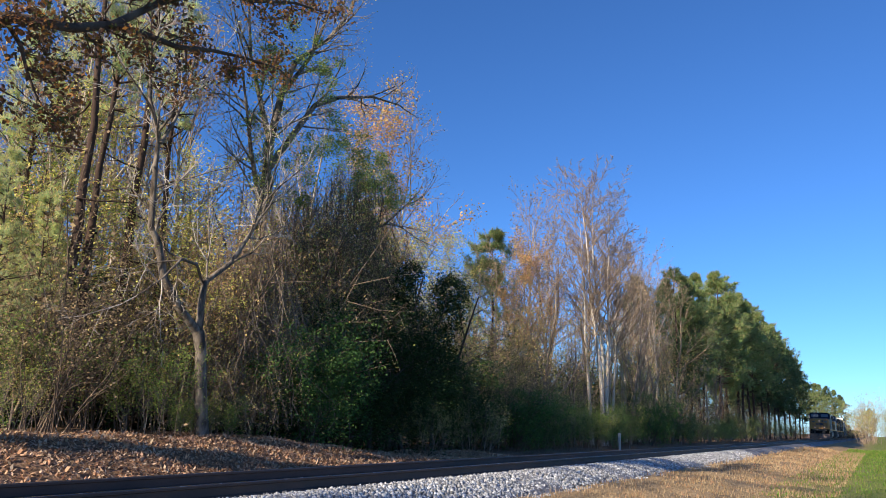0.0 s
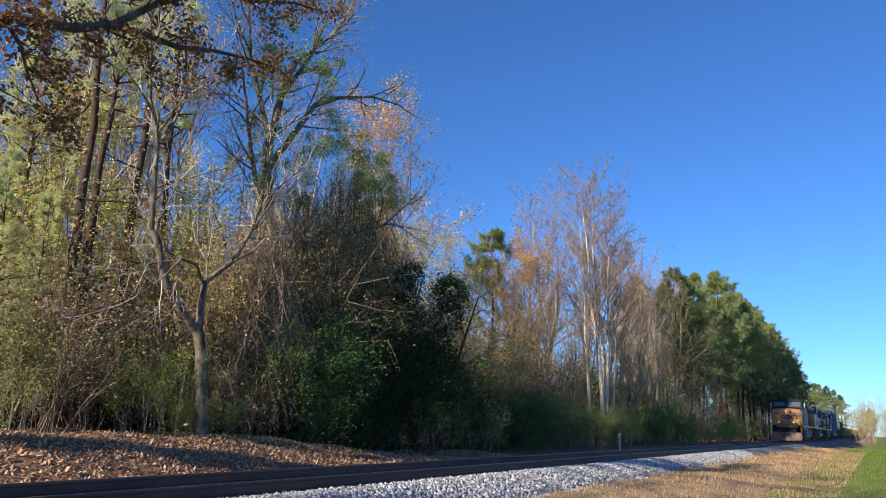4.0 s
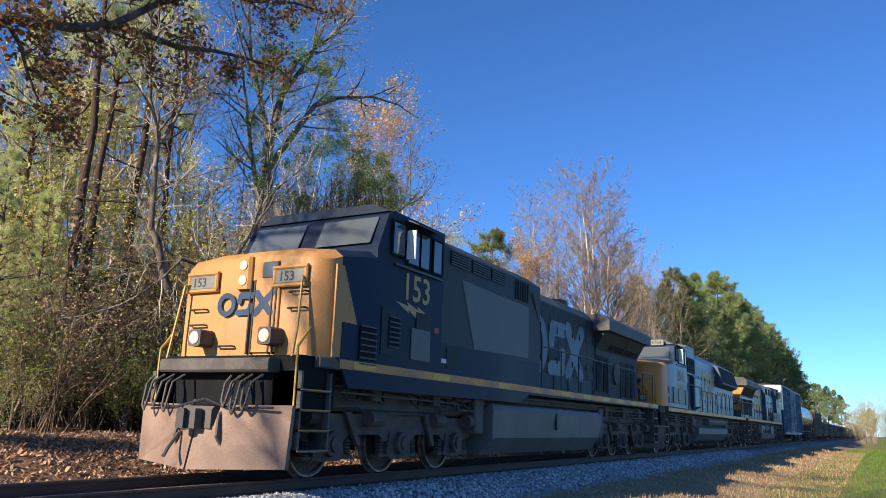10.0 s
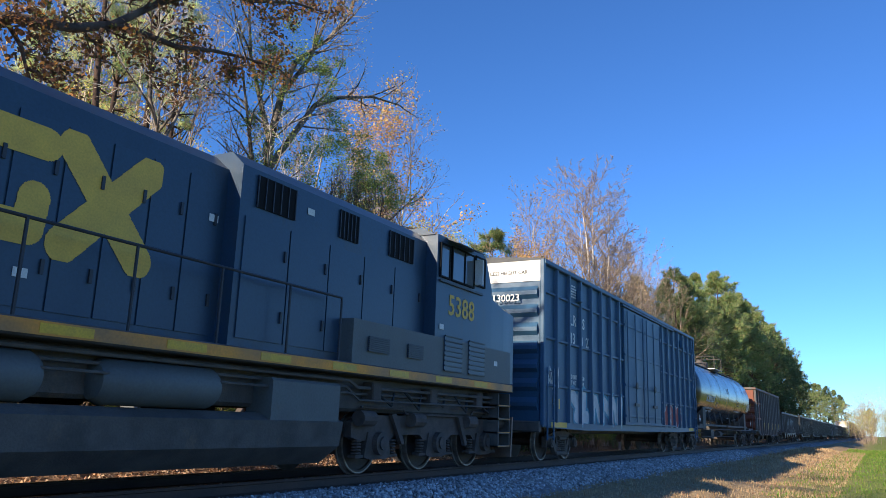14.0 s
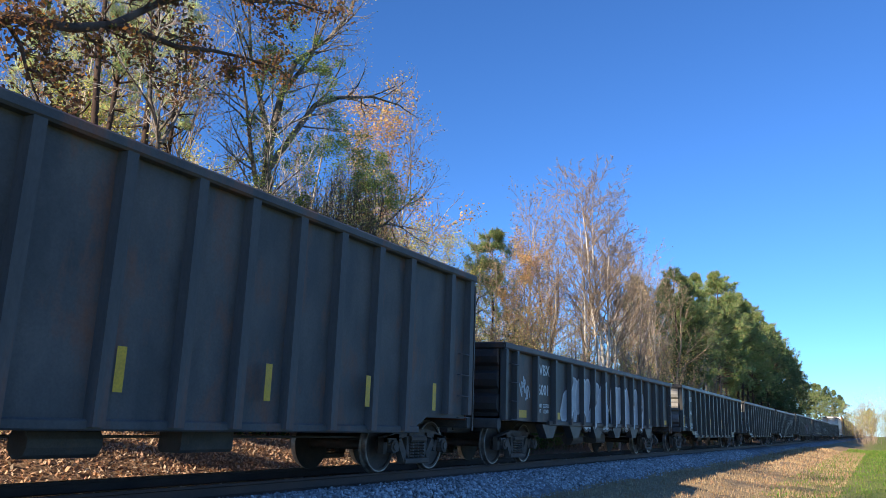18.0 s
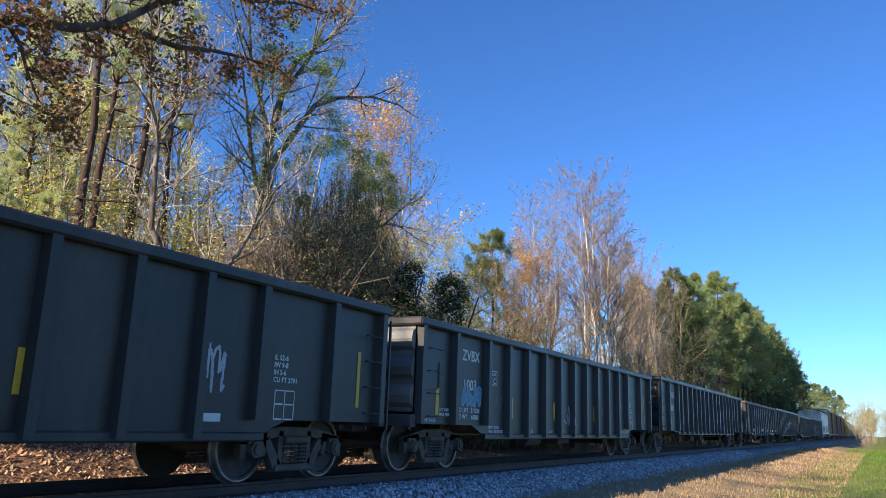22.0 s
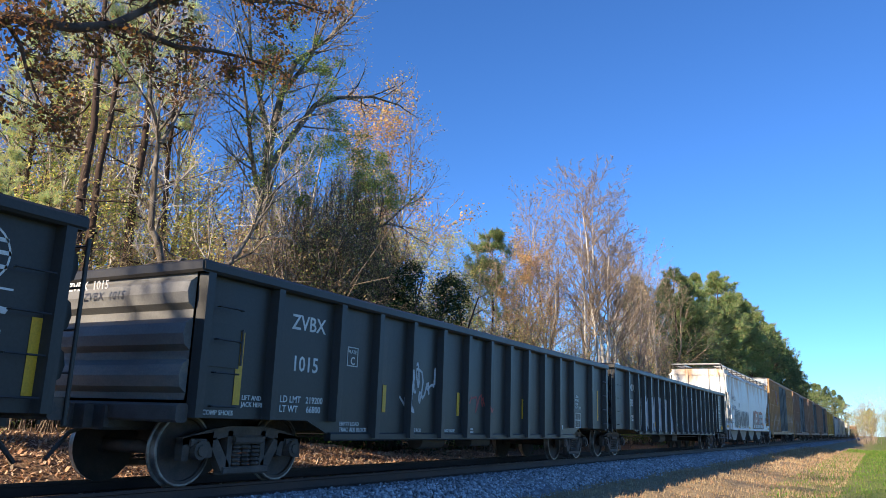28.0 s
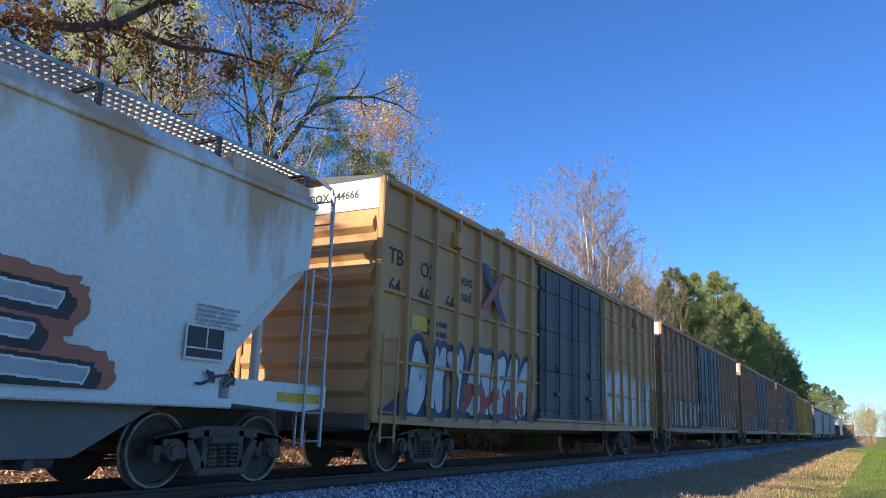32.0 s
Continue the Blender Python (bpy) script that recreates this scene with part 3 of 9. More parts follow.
# ---------------------------------------------------------------- scattered grass and fallen leaves
def blades(name, n, xr, yr, h, w, material, label, seed, power=1.6):
    rs = np.random.RandomState(seed)
    X = xr[0] + (xr[1] - xr[0]) * rs.rand(n) ** power
    Y = yr[0] + (yr[1] - yr[0]) * rs.rand(n)
    keep = (np.sin(1.3 * X + 2 * Y) + np.sin(0.7 * X - 1.9 * Y) + 2.4 * rs.rand(n)) > 0.3
    X, Y = X[keep], Y[keep]
    n = len(X)
    Z = ground_z(X, Y) - 0.01
    H = h * (0.4 + 0.9 * rs.rand(n)) * (1 + X / 60)
    a = rs.rand(n) * 6.28
    lean = 0.6 * rs.rand(n) * H
    d = rs.rand(n) * 6.28
    ww = w * (0.6 + 0.8 * rs.rand(n)) * (1 + X / 18)
    c = np.stack([X, Y, Z], -1)
    u = np.stack([np.cos(a), np.sin(a), 0 * a], -1) * ww[:, None]
    t = np.stack([np.cos(d) * lean, np.sin(d) * lean, H], -1)
    v = np.stack([c - u, c + u, c + t], 1).reshape(-1, 3)
    f = np.arange(3 * n).reshape(-1, 3)
    return tagged(new(name, np_mesh(name, v, f, material)), label, "grass", kind="stuff")


blades("dry_grass", 34000, (8, 90), (1.2, 6.7), 0.075, 0.006, M["grass_dry"], "short dry straw-coloured grass on the track shoulder", 5)
blades("green_grass", 26000, (9, 110), (-4.0, 3.2), 0.075, 0.006, M["grass"], "short green grass in the swale beside the track", 6)


def fallen_leaves():
    rs = np.random.RandomState(8)
    n = 30000
    X = 3 + 24 * rs.rand(n)
    Y = 10.4 + 4.0 * rs.rand(n)
    Z = ground_z(X, Y) + 0.012 + 0.035 * rs.rand(n)
    s = 0.018 + 0.035 * rs.rand(n)
    a, tx, ty = rs.rand(n) * 6.28, rs.normal(0, 0.7, n), rs.normal(0, 0.7, n)
    u = np.stack([np.cos(a), np.sin(a), tx], -1) * s[:, None]
    w = np.stack([-np.sin(a), np.cos(a), ty], -1) * (s * 0.5)[:, None]
    c = np.stack([X, Y, Z], -1)
    v = np.stack([c - u, c - w, c + u, c + w], 1).reshape(-1, 3)
    tagged(new("leaf_litter", np_mesh("leaf_litter", v, np.arange(4 * n).reshape(-1, 4), M["litter"])), "brown fallen leaves and straw on the bank", "leaf litter", kind="stuff")


fallen_leaves()


# ---------------------------------------------------------------- trees
def tube_arrays(paths, sides):
    """Tapered tubes along polylines [(points, radii)] as arrays of corners and quads."""
    V, F, o = [], [], 0
    ang = np.arange(sides) * 2 * np.pi / sides
    ca, sa = np.cos(ang)[None, :, None], np.sin(ang)[None, :, None]
    for P, R in paths:
        P, R = np.asarray(P, float), np.asarray(R, float)
        d = P[-1] - P[0]
        d /= np.linalg.norm(d) + 1e-9
        u = np.cross(d, (0.31, 0.83, 0.47))
        u /= np.linalg.norm(u) + 1e-9
        w = np.cross(d, u)
        V.append((P[:, None, :] + R[:, None, None] * (ca * u + sa * w)).reshape(-1, 3))
        n = len(P)
        i = np.arange(n - 1)[:, None] * sides + np.arange(sides)[None]
        j = np.arange(n - 1)[:, None] * sides + (np.arange(sides)[None] + 1) % sides
        F.append((np.stack([i, j, j + sides, i + sides], -1).reshape(-1, 4)) + o)
        o += n * sides
    return np.concatenate(V), np.concatenate(F)


class Tree:
    """Grows limbs and keeps the ends of its twigs for leaves."""

    def __init__(self, seed):
        self.rs = np.random.RandomState(seed)
        self.thick, self.thin, self.ends = [], [], []
        self.finest = 0.004

    def limb(self, p, d, length, r, level, kids, spread, up=0.15, wander=0.22, seg=5, start=0.35, tip=0.35, ratio=0.6, leafy_from=1):
        rs = self.rs
        P, R = [np.array(p, float)], [r]
        d = np.array(d, float)
        d /= np.linalg.norm(d)
        for k in range(seg):
            d = d + rs.normal(0, wander, 3) * 0.6 + np.array((0, 0, up * 0.4))
            d /= np.linalg.norm(d)
            P.append(P[-1] + d * length / seg)
            R.append(r * (1 - (1 - tip) * (k + 1) / seg))
        (self.thick if r > 0.018 else self.thin).append((P, R))
        if level <= 0 or level <= leafy_from:
            for k in range(1, seg + 1):
                self.ends.append((P[k], d.copy()))
        if level > 0:
            n = kids[0]
            for k in range(n):
                t = start + (1 - start) * (k + rs.rand()) / n
                i = min(int(t * seg), seg - 1)
                f = t * seg - i
                q = P[i] * (1 - f) + P[i + 1] * f
                axis = (P[i + 1] - P[i])
                axis /= np.linalg.norm(axis)
                side = np.cross(axis, rs.normal(0, 1, 3))
                side /= np.linalg.norm(side) + 1e-9
                a = radians(spread) * (0.7 + 0.6 * rs.rand())
                nd = axis * math.cos(a) + side * math.sin(a)
                self.limb(q, nd, length * ratio * (1.15 - 0.5 * t) * (0.75 + 0.5 * rs.rand()), max(self.finest, R[i] * 0.55), level - 1, kids[1:], spread, up, wander,
                          max(2, seg // 2), 0.25, 0.3, ratio, leafy_from)
        return P

    def along(self, P, R):
        """A limb along given points."""
        self.thick.append((P, R))

    def wood(self, sides=6, thin_sides=3):
        V, F = tube_arrays(self.thick, sides)
        if self.thin:
            v, f = tube_arrays(self.thin, thin_sides)
            F = np.concatenate([F, f + len(V)])
            V = np.concatenate([V, v])
        return V, F


def leaves_at(points, per, size, jitter, rs, flat=0.5, long=1.0):
    """Diamond-shaped leaves scattered round points."""
    p = np.repeat(np.asarray(points, float), per, axis=0)
    n = len(p)
    p = p + rs.normal(0, jitter, (n, 3))
    u = rs.normal(0, 1, (n, 3))
    u[:, 2] *= flat
    u /= np.linalg.norm(u, axis=1, keepdims=True)
    w = np.cross(u, rs.normal(0, 1, (n, 3)))
    w /= np.linalg.norm(w, axis=1, keepdims=True) + 1e-9
    s = size * (0.6 + 0.8 * rs.rand(n, 1))
    v = np.stack([p - u * s * long, p - w * s * 0.55, p + u * s * long, p + w * s * 0.55], 1).reshape(-1, 3)
    return v, np.arange(4 * n).reshape(-1, 4)


def needles_at(points, dirs, per, length, width, rs):
    """Bursts of thin needles, brushed along the twig."""
    p = np.repeat(np.asarray(points, float), per, axis=0)
    d = np.repeat(np.asarray(dirs, float), per, axis=0)
    n = len(p)
    u = rs.normal(0, 1, (n, 3)) + 0.8 * d
    u /= np.linalg.norm(u, axis=1, keepdims=True)
    w = np.cross(u, rs.normal(0, 1, (n, 3)))
    w /= np.linalg.norm(w, axis=1, keepdims=True) + 1e-9
    L = length * (0.6 + 0.6 * rs.rand(n, 1))
    p = p + rs.normal(0, length * 0.18, (n, 3))
    v = np.stack([p - w * width, p + w * width, p + u * L], 1).reshape(-1, 3)
    return v, np.arange(3 * n).reshape(-1, 3)


def plant(name, label, category, group, wood, wood_mat, crowns, m=None):
    """A tree or shrub as a thing: trunk with its limbs, and one or more crowns [(verts, faces, material, name)]."""
    t = thing(name, label, category, group, m=m)
    part("trunk", np_mesh("trunk", *wood, wood_mat, True), None, t)
    for v, f, mt, nm in crowns:
        part(nm, np_mesh(nm, v, f, mt), None, t)
    return t


def some(points, share, rs):
    points = list(points)
    k = rs.permutation(len(points))[: max(1, int(share * len(points)))]
    return [points[i] for i in k]


PARK = pose(0, 0, -300)


def parted(t, r):
    """The limbs thicker than r at their foot, and all the finer ones."""
    every = t.thick + t.thin
    return [p for p in every if p[1][0] >= r], [p for p in every if p[1][0] < r]


def make_poplar(seed, h, leafmat, dens, label, bark="bark_pale", stems=1, leaf=0.09, spread=32, group="bare tall trees along the track", lvl=3, kids=(16, 6, 4), per=2, finest=0.004, first=0.30, up=0.28):
    t = Tree(seed)
    t.finest = finest
    for s in range(stems):
        p0 = np.array((0.35 * s - 0.2, 0.2 * (s % 2), 0))
        d = (0.10 * (s - 0.5) if stems > 1 else 0.03, 0.05 * (s % 2), 1)
        t.limb(p0, d, h * (1 - 0.08 * s), 0.011 * h, lvl, kids, spread, up, 0.10, 9, first, 0.08, 0.34)
    ends = [e[0] for e in t.ends]
    v, f = leaves_at(some(ends, dens, t.rs), per, leaf, 0.18, t.rs)
    stems_, fine = parted(t, 0.05)
    return plant("bare_tree", label, "tree", group, tube_arrays(stems_, 6), M[bark], [(*tube_arrays(fine, 3), M["twig"], "limbwork"), (v, f, M[leafmat], "leaves")])


def make_pine(seed, h, label, mt="needle", first=0.35, clumps=18, per=20, nl=0.42, nw=0.03, width=0.24, group="pines along the track", name="pine_tree"):
    t = Tree(seed)
    rs = t.rs
    seg = 10
    P = [np.array((0.0, 0, 0))]
    R = [0.011 * h]
    for k in range(seg):
        P.append(P[-1] + np.array((rs.normal(0, 0.06), rs.normal(0, 0.06), h / seg)))
        R.append(0.011 * h * (1 - 0.9 * (k + 1) / seg))
    t.along(P, R)
    tips, dirs = [], []
    z = first * h
    while z < h * 0.985:
        i = min(int(z / h * seg), seg - 1)
        f = z / h * seg - i
        q = P[i] * (1 - f) + P[i + 1] * f
        rel = (z / h - first) / (1 - first)
        L = width * h * (0.35 + 0.65 * min(1, 2.6 * rel)) * (1.06 - rel) * (0.6 + 0.7 * rs.rand())
        for k in range(rs.randint(2, 5)):
            a = rs.rand() * 6.283
            d = np.array((math.cos(a), math.sin(a), -0.05 + 0.55 * rel + 0.15 * rs.rand()))
            n0 = len(t.ends)
            t.limb(q, d, max(0.5, L * (0.7 + 0.5 * rs.rand())), 0.02 + 0.0015 * h * (1 - rel), 1, (6,), 42, 0.25, 0.14, 4, 0.35, 0.2, 0.42, 0)
        z += h * (0.016 + 0.018 * rs.rand())
    pts = [e[0] for e in t.ends]
    ds = [e[1] for e in t.ends]
    k = rs.permutation(len(pts))[: int(clumps * 60)]
    v, f = needles_at([pts[i] for i in k], [ds[i] for i in k], per, nl, nw, rs)
    for z in np.linspace(0.12 * h, first * h, 7):
        a = rs.rand() * 6.28
        t.limb((0, 0, z), (math.cos(a), math.sin(a), 0.05), 0.09 * h, 0.03, 1, (3,), 40, 0, 0.2, 3, 0.4, 0.3, 0.4, -5)
    return plant(name, label, "tree", group, t.wood(7), M["bark_pine"], [(v, f, M[mt], "crown")])


def make_shrub(seed, h, w, leafmat, per, leaf, label, stems=14, name="shrub", group="undergrowth at the wood's edge", bark="twig", dens=1.0, lvl=2, kids=(6, 4), jitter=0.12, up=0.3, spread=38):
    t = Tree(seed)
    rs = t.rs
    for s in range(stems):
        a, r = rs.rand() * 6.28, w * 0.5 * math.sqrt(rs.rand())
        d = (0.45 * math.cos(a) * rs.rand(), 0.45 * math.sin(a) * rs.rand(), 1)
        t.limb((r * math.cos(a), r * math.sin(a), -0.05), d, h * (0.6 + 0.4 * rs.rand()), 0.010 + 0.004 * h * rs.rand(), lvl, kids, spread, up, 0.25, 4, 0.15, 0.25, 0.45, 1)
    v, f = leaves_at(some([e[0] for e in t.ends], dens, rs), per, leaf, jitter, rs)
    return plant(name, label, "shrub" if h < 5 else "tree", group, t.wood(5), M[bark], [(v, f, M[leafmat], "leaves")])


def make_thicket(seed, h, w, leafmat, n, leaf, label):
    """A clump of saplings: leaves gather in loose sprays round many slanting stems."""
    t = Tree(seed)
    rs = t.rs
    for s in range(9):
        a, r = rs.rand() * 6.28, w * 0.45 * math.sqrt(rs.rand())
        d = (0.12 * rs.normal(), 0.12 * rs.normal(), 1)
        t.limb((r * math.cos(a), r * math.sin(a), -0.05), d, h * (0.65 + 0.35 * rs.rand()), 0.018 + 0.02 * rs.rand(), 1, (13,), 48, 0.12, 0.16, 6, 0.08, 0.2, 0.2, 0)
    ends = np.array([e[0] for e in t.ends])
    v, f = leaves_at(ends, max(1, n // len(ends)), leaf, 0.17, rs)
    return plant("sapling_thicket", label, "tree", "saplings in the wood", t.wood(5), M["bark_rough"], [(v, f, M[leafmat], "leaves")])


def make_mound(seed, h, w, leafmat, n, leaf, label, name="vine_mound", group="vine-covered growth at the wood's edge"):
    """Climbing vines over a snag: leaves on lumpy shells round a dead stem."""
    t = Tree(seed)
    rs = t.rs
    t.limb((0, 0, 0), (0.05, 0, 1), h * 0.9, 0.09, 2, (9, 4), 50, 0.05, 0.18, 6, 0.15, 0.3, 0.45, 1)
    pts = []
    lobes = [(np.array((rs.normal(0, 0.22 * w), rs.normal(0, 0.22 * w), h * (0.15 + 0.75 * k / 13))), w * (0.22 + 0.16 * rs.rand()) * (1.15 - 0.5 * k / 13)) for k in range(14)]
    for c, r in lobes:
        u = rs.normal(0, 1, (n // 14, 3))
        u /= np.linalg.norm(u, axis=1, keepdims=True)
        rr = r * (0.72 + 0.36 * rs.rand(n // 14, 1)) * (1 + 0.18 * np.sin(7 * u[:, :1] + 5 * u[:, 2:]))
        pts.append(c + u * rr * np.array((1, 1, 1.15)))
    p = np.concatenate(pts)
    p = p[p[:, 2] > 0]
    v, f = leaves_at(p, 1, leaf, 0.03, rs)
    return plant(name, label, "vines", group, t.wood(5), M["bark_dark"], [(v, f, M[leafmat], "leaves")])


def branch_off(t, paths, every, length, r, lvl, kids, spread, up, start=0.25, leafy_from=1, ratio=0.5):
    """Main limbs along given points, with side limbs growing from them."""
    rs = t.rs
    for pts, r0, r1 in paths:
        P = [np.array(p, float) for p in pts]
        n = len(P)
        R = [r0 + (r1 - r0) * k / (n - 1) for k in range(n)]
        t.along(P, R)
        for k in range(int(start * (n - 1)), n - 1):
            seg = P[k + 1] - P[k]
            L = np.linalg.norm(seg)
            for j in range(max(1, int(round(L / every)))):
                q = P[k] + seg * rs.rand()
                side = np.cross(seg / L, rs.normal(0, 1, 3))
                side /= np.linalg.norm(side) + 1e-9
                a = radians(spread) * (0.7 + 0.6 * rs.rand())
                d = seg / L * math.cos(a) + side * math.sin(a)
                t.limb(q, d, length * (0.6 + 0.8 * rs.rand()), max(0.006, min(r, R[k] * 0.6)), lvl, kids, spread, up, 0.28, 4, 0.25, 0.3, ratio, leafy_from)
        t.limb(P[-1], P[-1] - P[-2], length, r1, lvl, kids, spread, up, 0.22, 4, 0.2, 0.3, ratio, leafy_from)


def ball_leaves(rs, c, r, n, leaf, squash=0.8):
    u = rs.normal(0, 1, (n, 3))
    u /= np.linalg.norm(u, axis=1, keepdims=True)
    rr = r * (0.45 + 0.6 * rs.rand(n, 1)) * (1 + 0.25 * np.sin(6 * u[:, :1] + 4 * u[:, 2:] + 3 * u[:, 1:2]))
    return leaves_at(np.asarray(c, float) + u * rr * np.array((1, 1, squash)), 1, leaf, 0.04, rs)


def stack(parts):
    V, F, o = [], [], 0
    for v, f in parts:
        V.append(v)
        F.append(f + o)
        o += len(v)
    return np.concatenate(V), np.concatenate(F)


def hero_fork():
    """The forked grey tree at the top of the bank."""
    t = Tree(101)
    y = 13.6
    trunk = [(13.08, y, 0.30), (12.86, y, 1.57), (12.77, y, 2.34), (12.62, y, 2.78)]
    t.along([np.array(p) for p in trunk], [0.17, 0.145, 0.13, 0.14])
    branch_off(t, [([(12.62, y, 2.74), (11.95, y, 3.27), (11.55, y + 0.1, 3.85), (11.3, y + 0.1, 4.58), (11.13, y + 0.2, 4.93), (11.06, y + 0.2, 6.23), (11.12, y + 0.3, 7.13), (10.75, y + 0.3, 7.9), (10.76, y + 0.4, 8.85)], 0.115, 0.03),
                   ([(12.66, y, 2.74), (12.55, y - 0.1, 3.4), (12.58, y - 0.1, 3.91), (13.29, y - 0.2, 4.53), (13.86, y - 0.2, 5.45), (14.2, y - 0.2, 5.98), (14.5, y - 0.2, 7.2)], 0.10, 0.025),
                   ([(11.12, y + 0.2, 6.9), (11.4, y + 0.2, 7.5), (11.7, y + 0.3, 8.1), (11.9, y + 0.3, 9.3)], 0.05, 0.02),
                   ([(12.52, y - 0.1, 3.85), (12.2, y - 0.2, 4.25), (11.74, y - 0.2, 4.29), (11.18, y - 0.3, 3.73), (10.59, y - 0.3, 3.26)], 0.05, 0.015)],
               0.40, 1.65, 0.03, 2, (6, 5), 44, 0.22, 0.40)
    ends = [e[0] for e in t.ends]
    lv = leaves_at(some(ends, 0.3, t.rs), 1, 0.035, 0.14, t.rs)
    # thin limbs get pale bark: the sunlight on them is put into their colour
    return plant("forked_tree", "grey forked tree, nearly bare, on the bank", "tree", "", tube_arrays(t.thick, 9), M["bark_rough"], [(*tube_arrays(t.thin, 4), M["bark_pale"], "limbwork"), (*lv, M["leaf_yellow"], "leaves")])


def hero_big():
    """The tall tree whose limbs reach out against the sky, hung with vines."""
    t = Tree(102)
    y = 16.5
    paths = [([(17.82, y, 0.3), (17.57, y, 1.5), (17.39, y, 3.86), (17.37, y, 6.0), (17.48, y, 8.25), (17.55, y, 9.8), (17.9, y, 11.55), (18.4, y, 12.8), (20.05, y, 14.45), (21.3, y, 16.2)], 0.24, 0.05),
             ([(17.5, y, 8.6), (18.3, y - 0.2, 10.0), (19.24, y - 0.3, 11.47), (20.61, y - 0.3, 12.34), (22.7, y - 0.3, 13.2), (24.6, y - 0.3, 13.6)], 0.13, 0.03),
             ([(17.55, y, 9.5), (17.15, y + 0.2, 10.84), (16.5, y + 0.2, 12.2), (16.3, y + 0.3, 14.0)], 0.11, 0.03),
             ([(17.4, y, 7.2), (16.5, y - 0.2, 8.9), (16.24, y - 0.2, 9.91), (15.79, y - 0.2, 11.4)], 0.09, 0.025),
             ([(17.9, y, 11.4), (19.2, y, 13.4), (20.0, y, 15.5), (20.3, y, 17.5)], 0.08, 0.03),
             ([(17.45, y, 5.0), (19.0, y - 0.5, 6.4), (21.0, y - 0.6, 7.2), (23.5, y - 0.6, 8.2), (25.6, y - 0.6, 9.9)], 0.11, 0.025)]
    branch_off(t, paths, 0.55, 1.9, 0.035, 2, (5, 5), 45, 0.12, 0.3)
    rs = t.rs
    ends = [e[0] for e in t.ends]
    lv = leaves_at(some(ends, 0.3, rs), 2, 0.032, 0.16, rs)
    blobs = []
    for cx, cz, w, h, n in ((20.3, 10.4, 1.0, 0.45, 8), (22.4, 10.1, 1.4, 0.5, 10), (23.6, 9.4, 0.9, 0.7, 7), (21.6, 9.2, 1.3, 0.5, 9), (18.2, 9.6, 0.6, 1.2, 6), (17.2, 12.2, 0.7, 1.2, 6), (19.3, 12.2, 0.7, 0.5, 4), (16.4, 10.4, 0.4, 1.2, 5)):
        for k in range(int(2.2 * n)):
            blobs.append(ball_leaves(rs, (cx + w * rs.normal() * 0.75, 15.9 + 0.5 * rs.normal(), cz + h * rs.normal() * 1.1), 0.22 + 0.35 * rs.rand(), 210, 0.034))
    vines = stack(blobs)
    stem = stack([ball_leaves(rs, (17.45 + 0.1 * rs.normal(), 16.4, z), 0.42, 260, 0.032, 1.2) for z in np.arange(3.0, 9.0, 0.55)])
    return plant("vine_hung_tree", "tall half-bare tree hung with green vines", "tree", "", tube_arrays(t.thick, 9), M["bark_rough"], [(*tube_arrays(t.thin, 4), M["bark"], "limbwork"), (*lv, M["leaf_mix"], "leaves"), (*vines, M["leaf_green"], "vines"), (*stem, M["leaf_olive"], "vines")])


def vine_curtain(seed, x0, x1, y0, y1, lo, hi, n, leafmat, per, label, bark="twig"):
    """Dead vines that hang down in tangled strands, with a few small leaves on them."""
    t = Tree(seed)
    rs = t.rs
    pts = []
    for k in range(n):
        p = np.array((x0 + (x1 - x0) * rs.rand(), y0 + (y1 - y0) * rs.rand(), 0.0))
        top = hi * (0.55 + 0.45 * math.sin(math.pi * (0.12 + 0.76 * (p[0] - x0) / (x1 - x0)))) * (0.6 + 0.45 * rs.rand())
        p[2] = max(lo + 0.4, top)
        P, drift = [p.copy()], rs.normal(0, 0.10, 3)
        for j in range(11):
            drift = 0.45 * drift + rs.normal(0, 0.22, 3)
            p = p + np.array((drift[0], 0.6 * drift[1], -(top - lo) * (0.02 + 0.13 * rs.rand())))
            if p[2] < lo:
                break
            P.append(p.copy())
        if len(P) > 2:
            t.thin.append((P, [0.005 + 0.006 * rs.rand()] * len(P)))
            pts += P[1:]
    for k in range(5):
        x, y = x0 + (x1 - x0) * (k + 0.3 + 0.4 * rs.rand()) / 5, (y0 + y1) / 2 + 0.2
        t.limb((x, y, -0.1), (0.15 * rs.normal(), 0.05, 1), hi * (0.75 + 0.25 * rs.rand()), 0.05, 1, (7,), 55, 0.0, 0.2, 6, 0.3, 0.3, 0.3, 0)
    lv = leaves_at(some(pts, 0.9, rs), per + 1, 0.036, 0.12, rs)
    return plant("vine_curtain", label, "vines", "dead vines hanging at the wood's edge", tube_arrays(t.thick, 6), M["bark_dark"], [(*tube_arrays(t.thin, 3), M[bark], "strand_mass"), (*lv, M[leafmat], "leaves")])


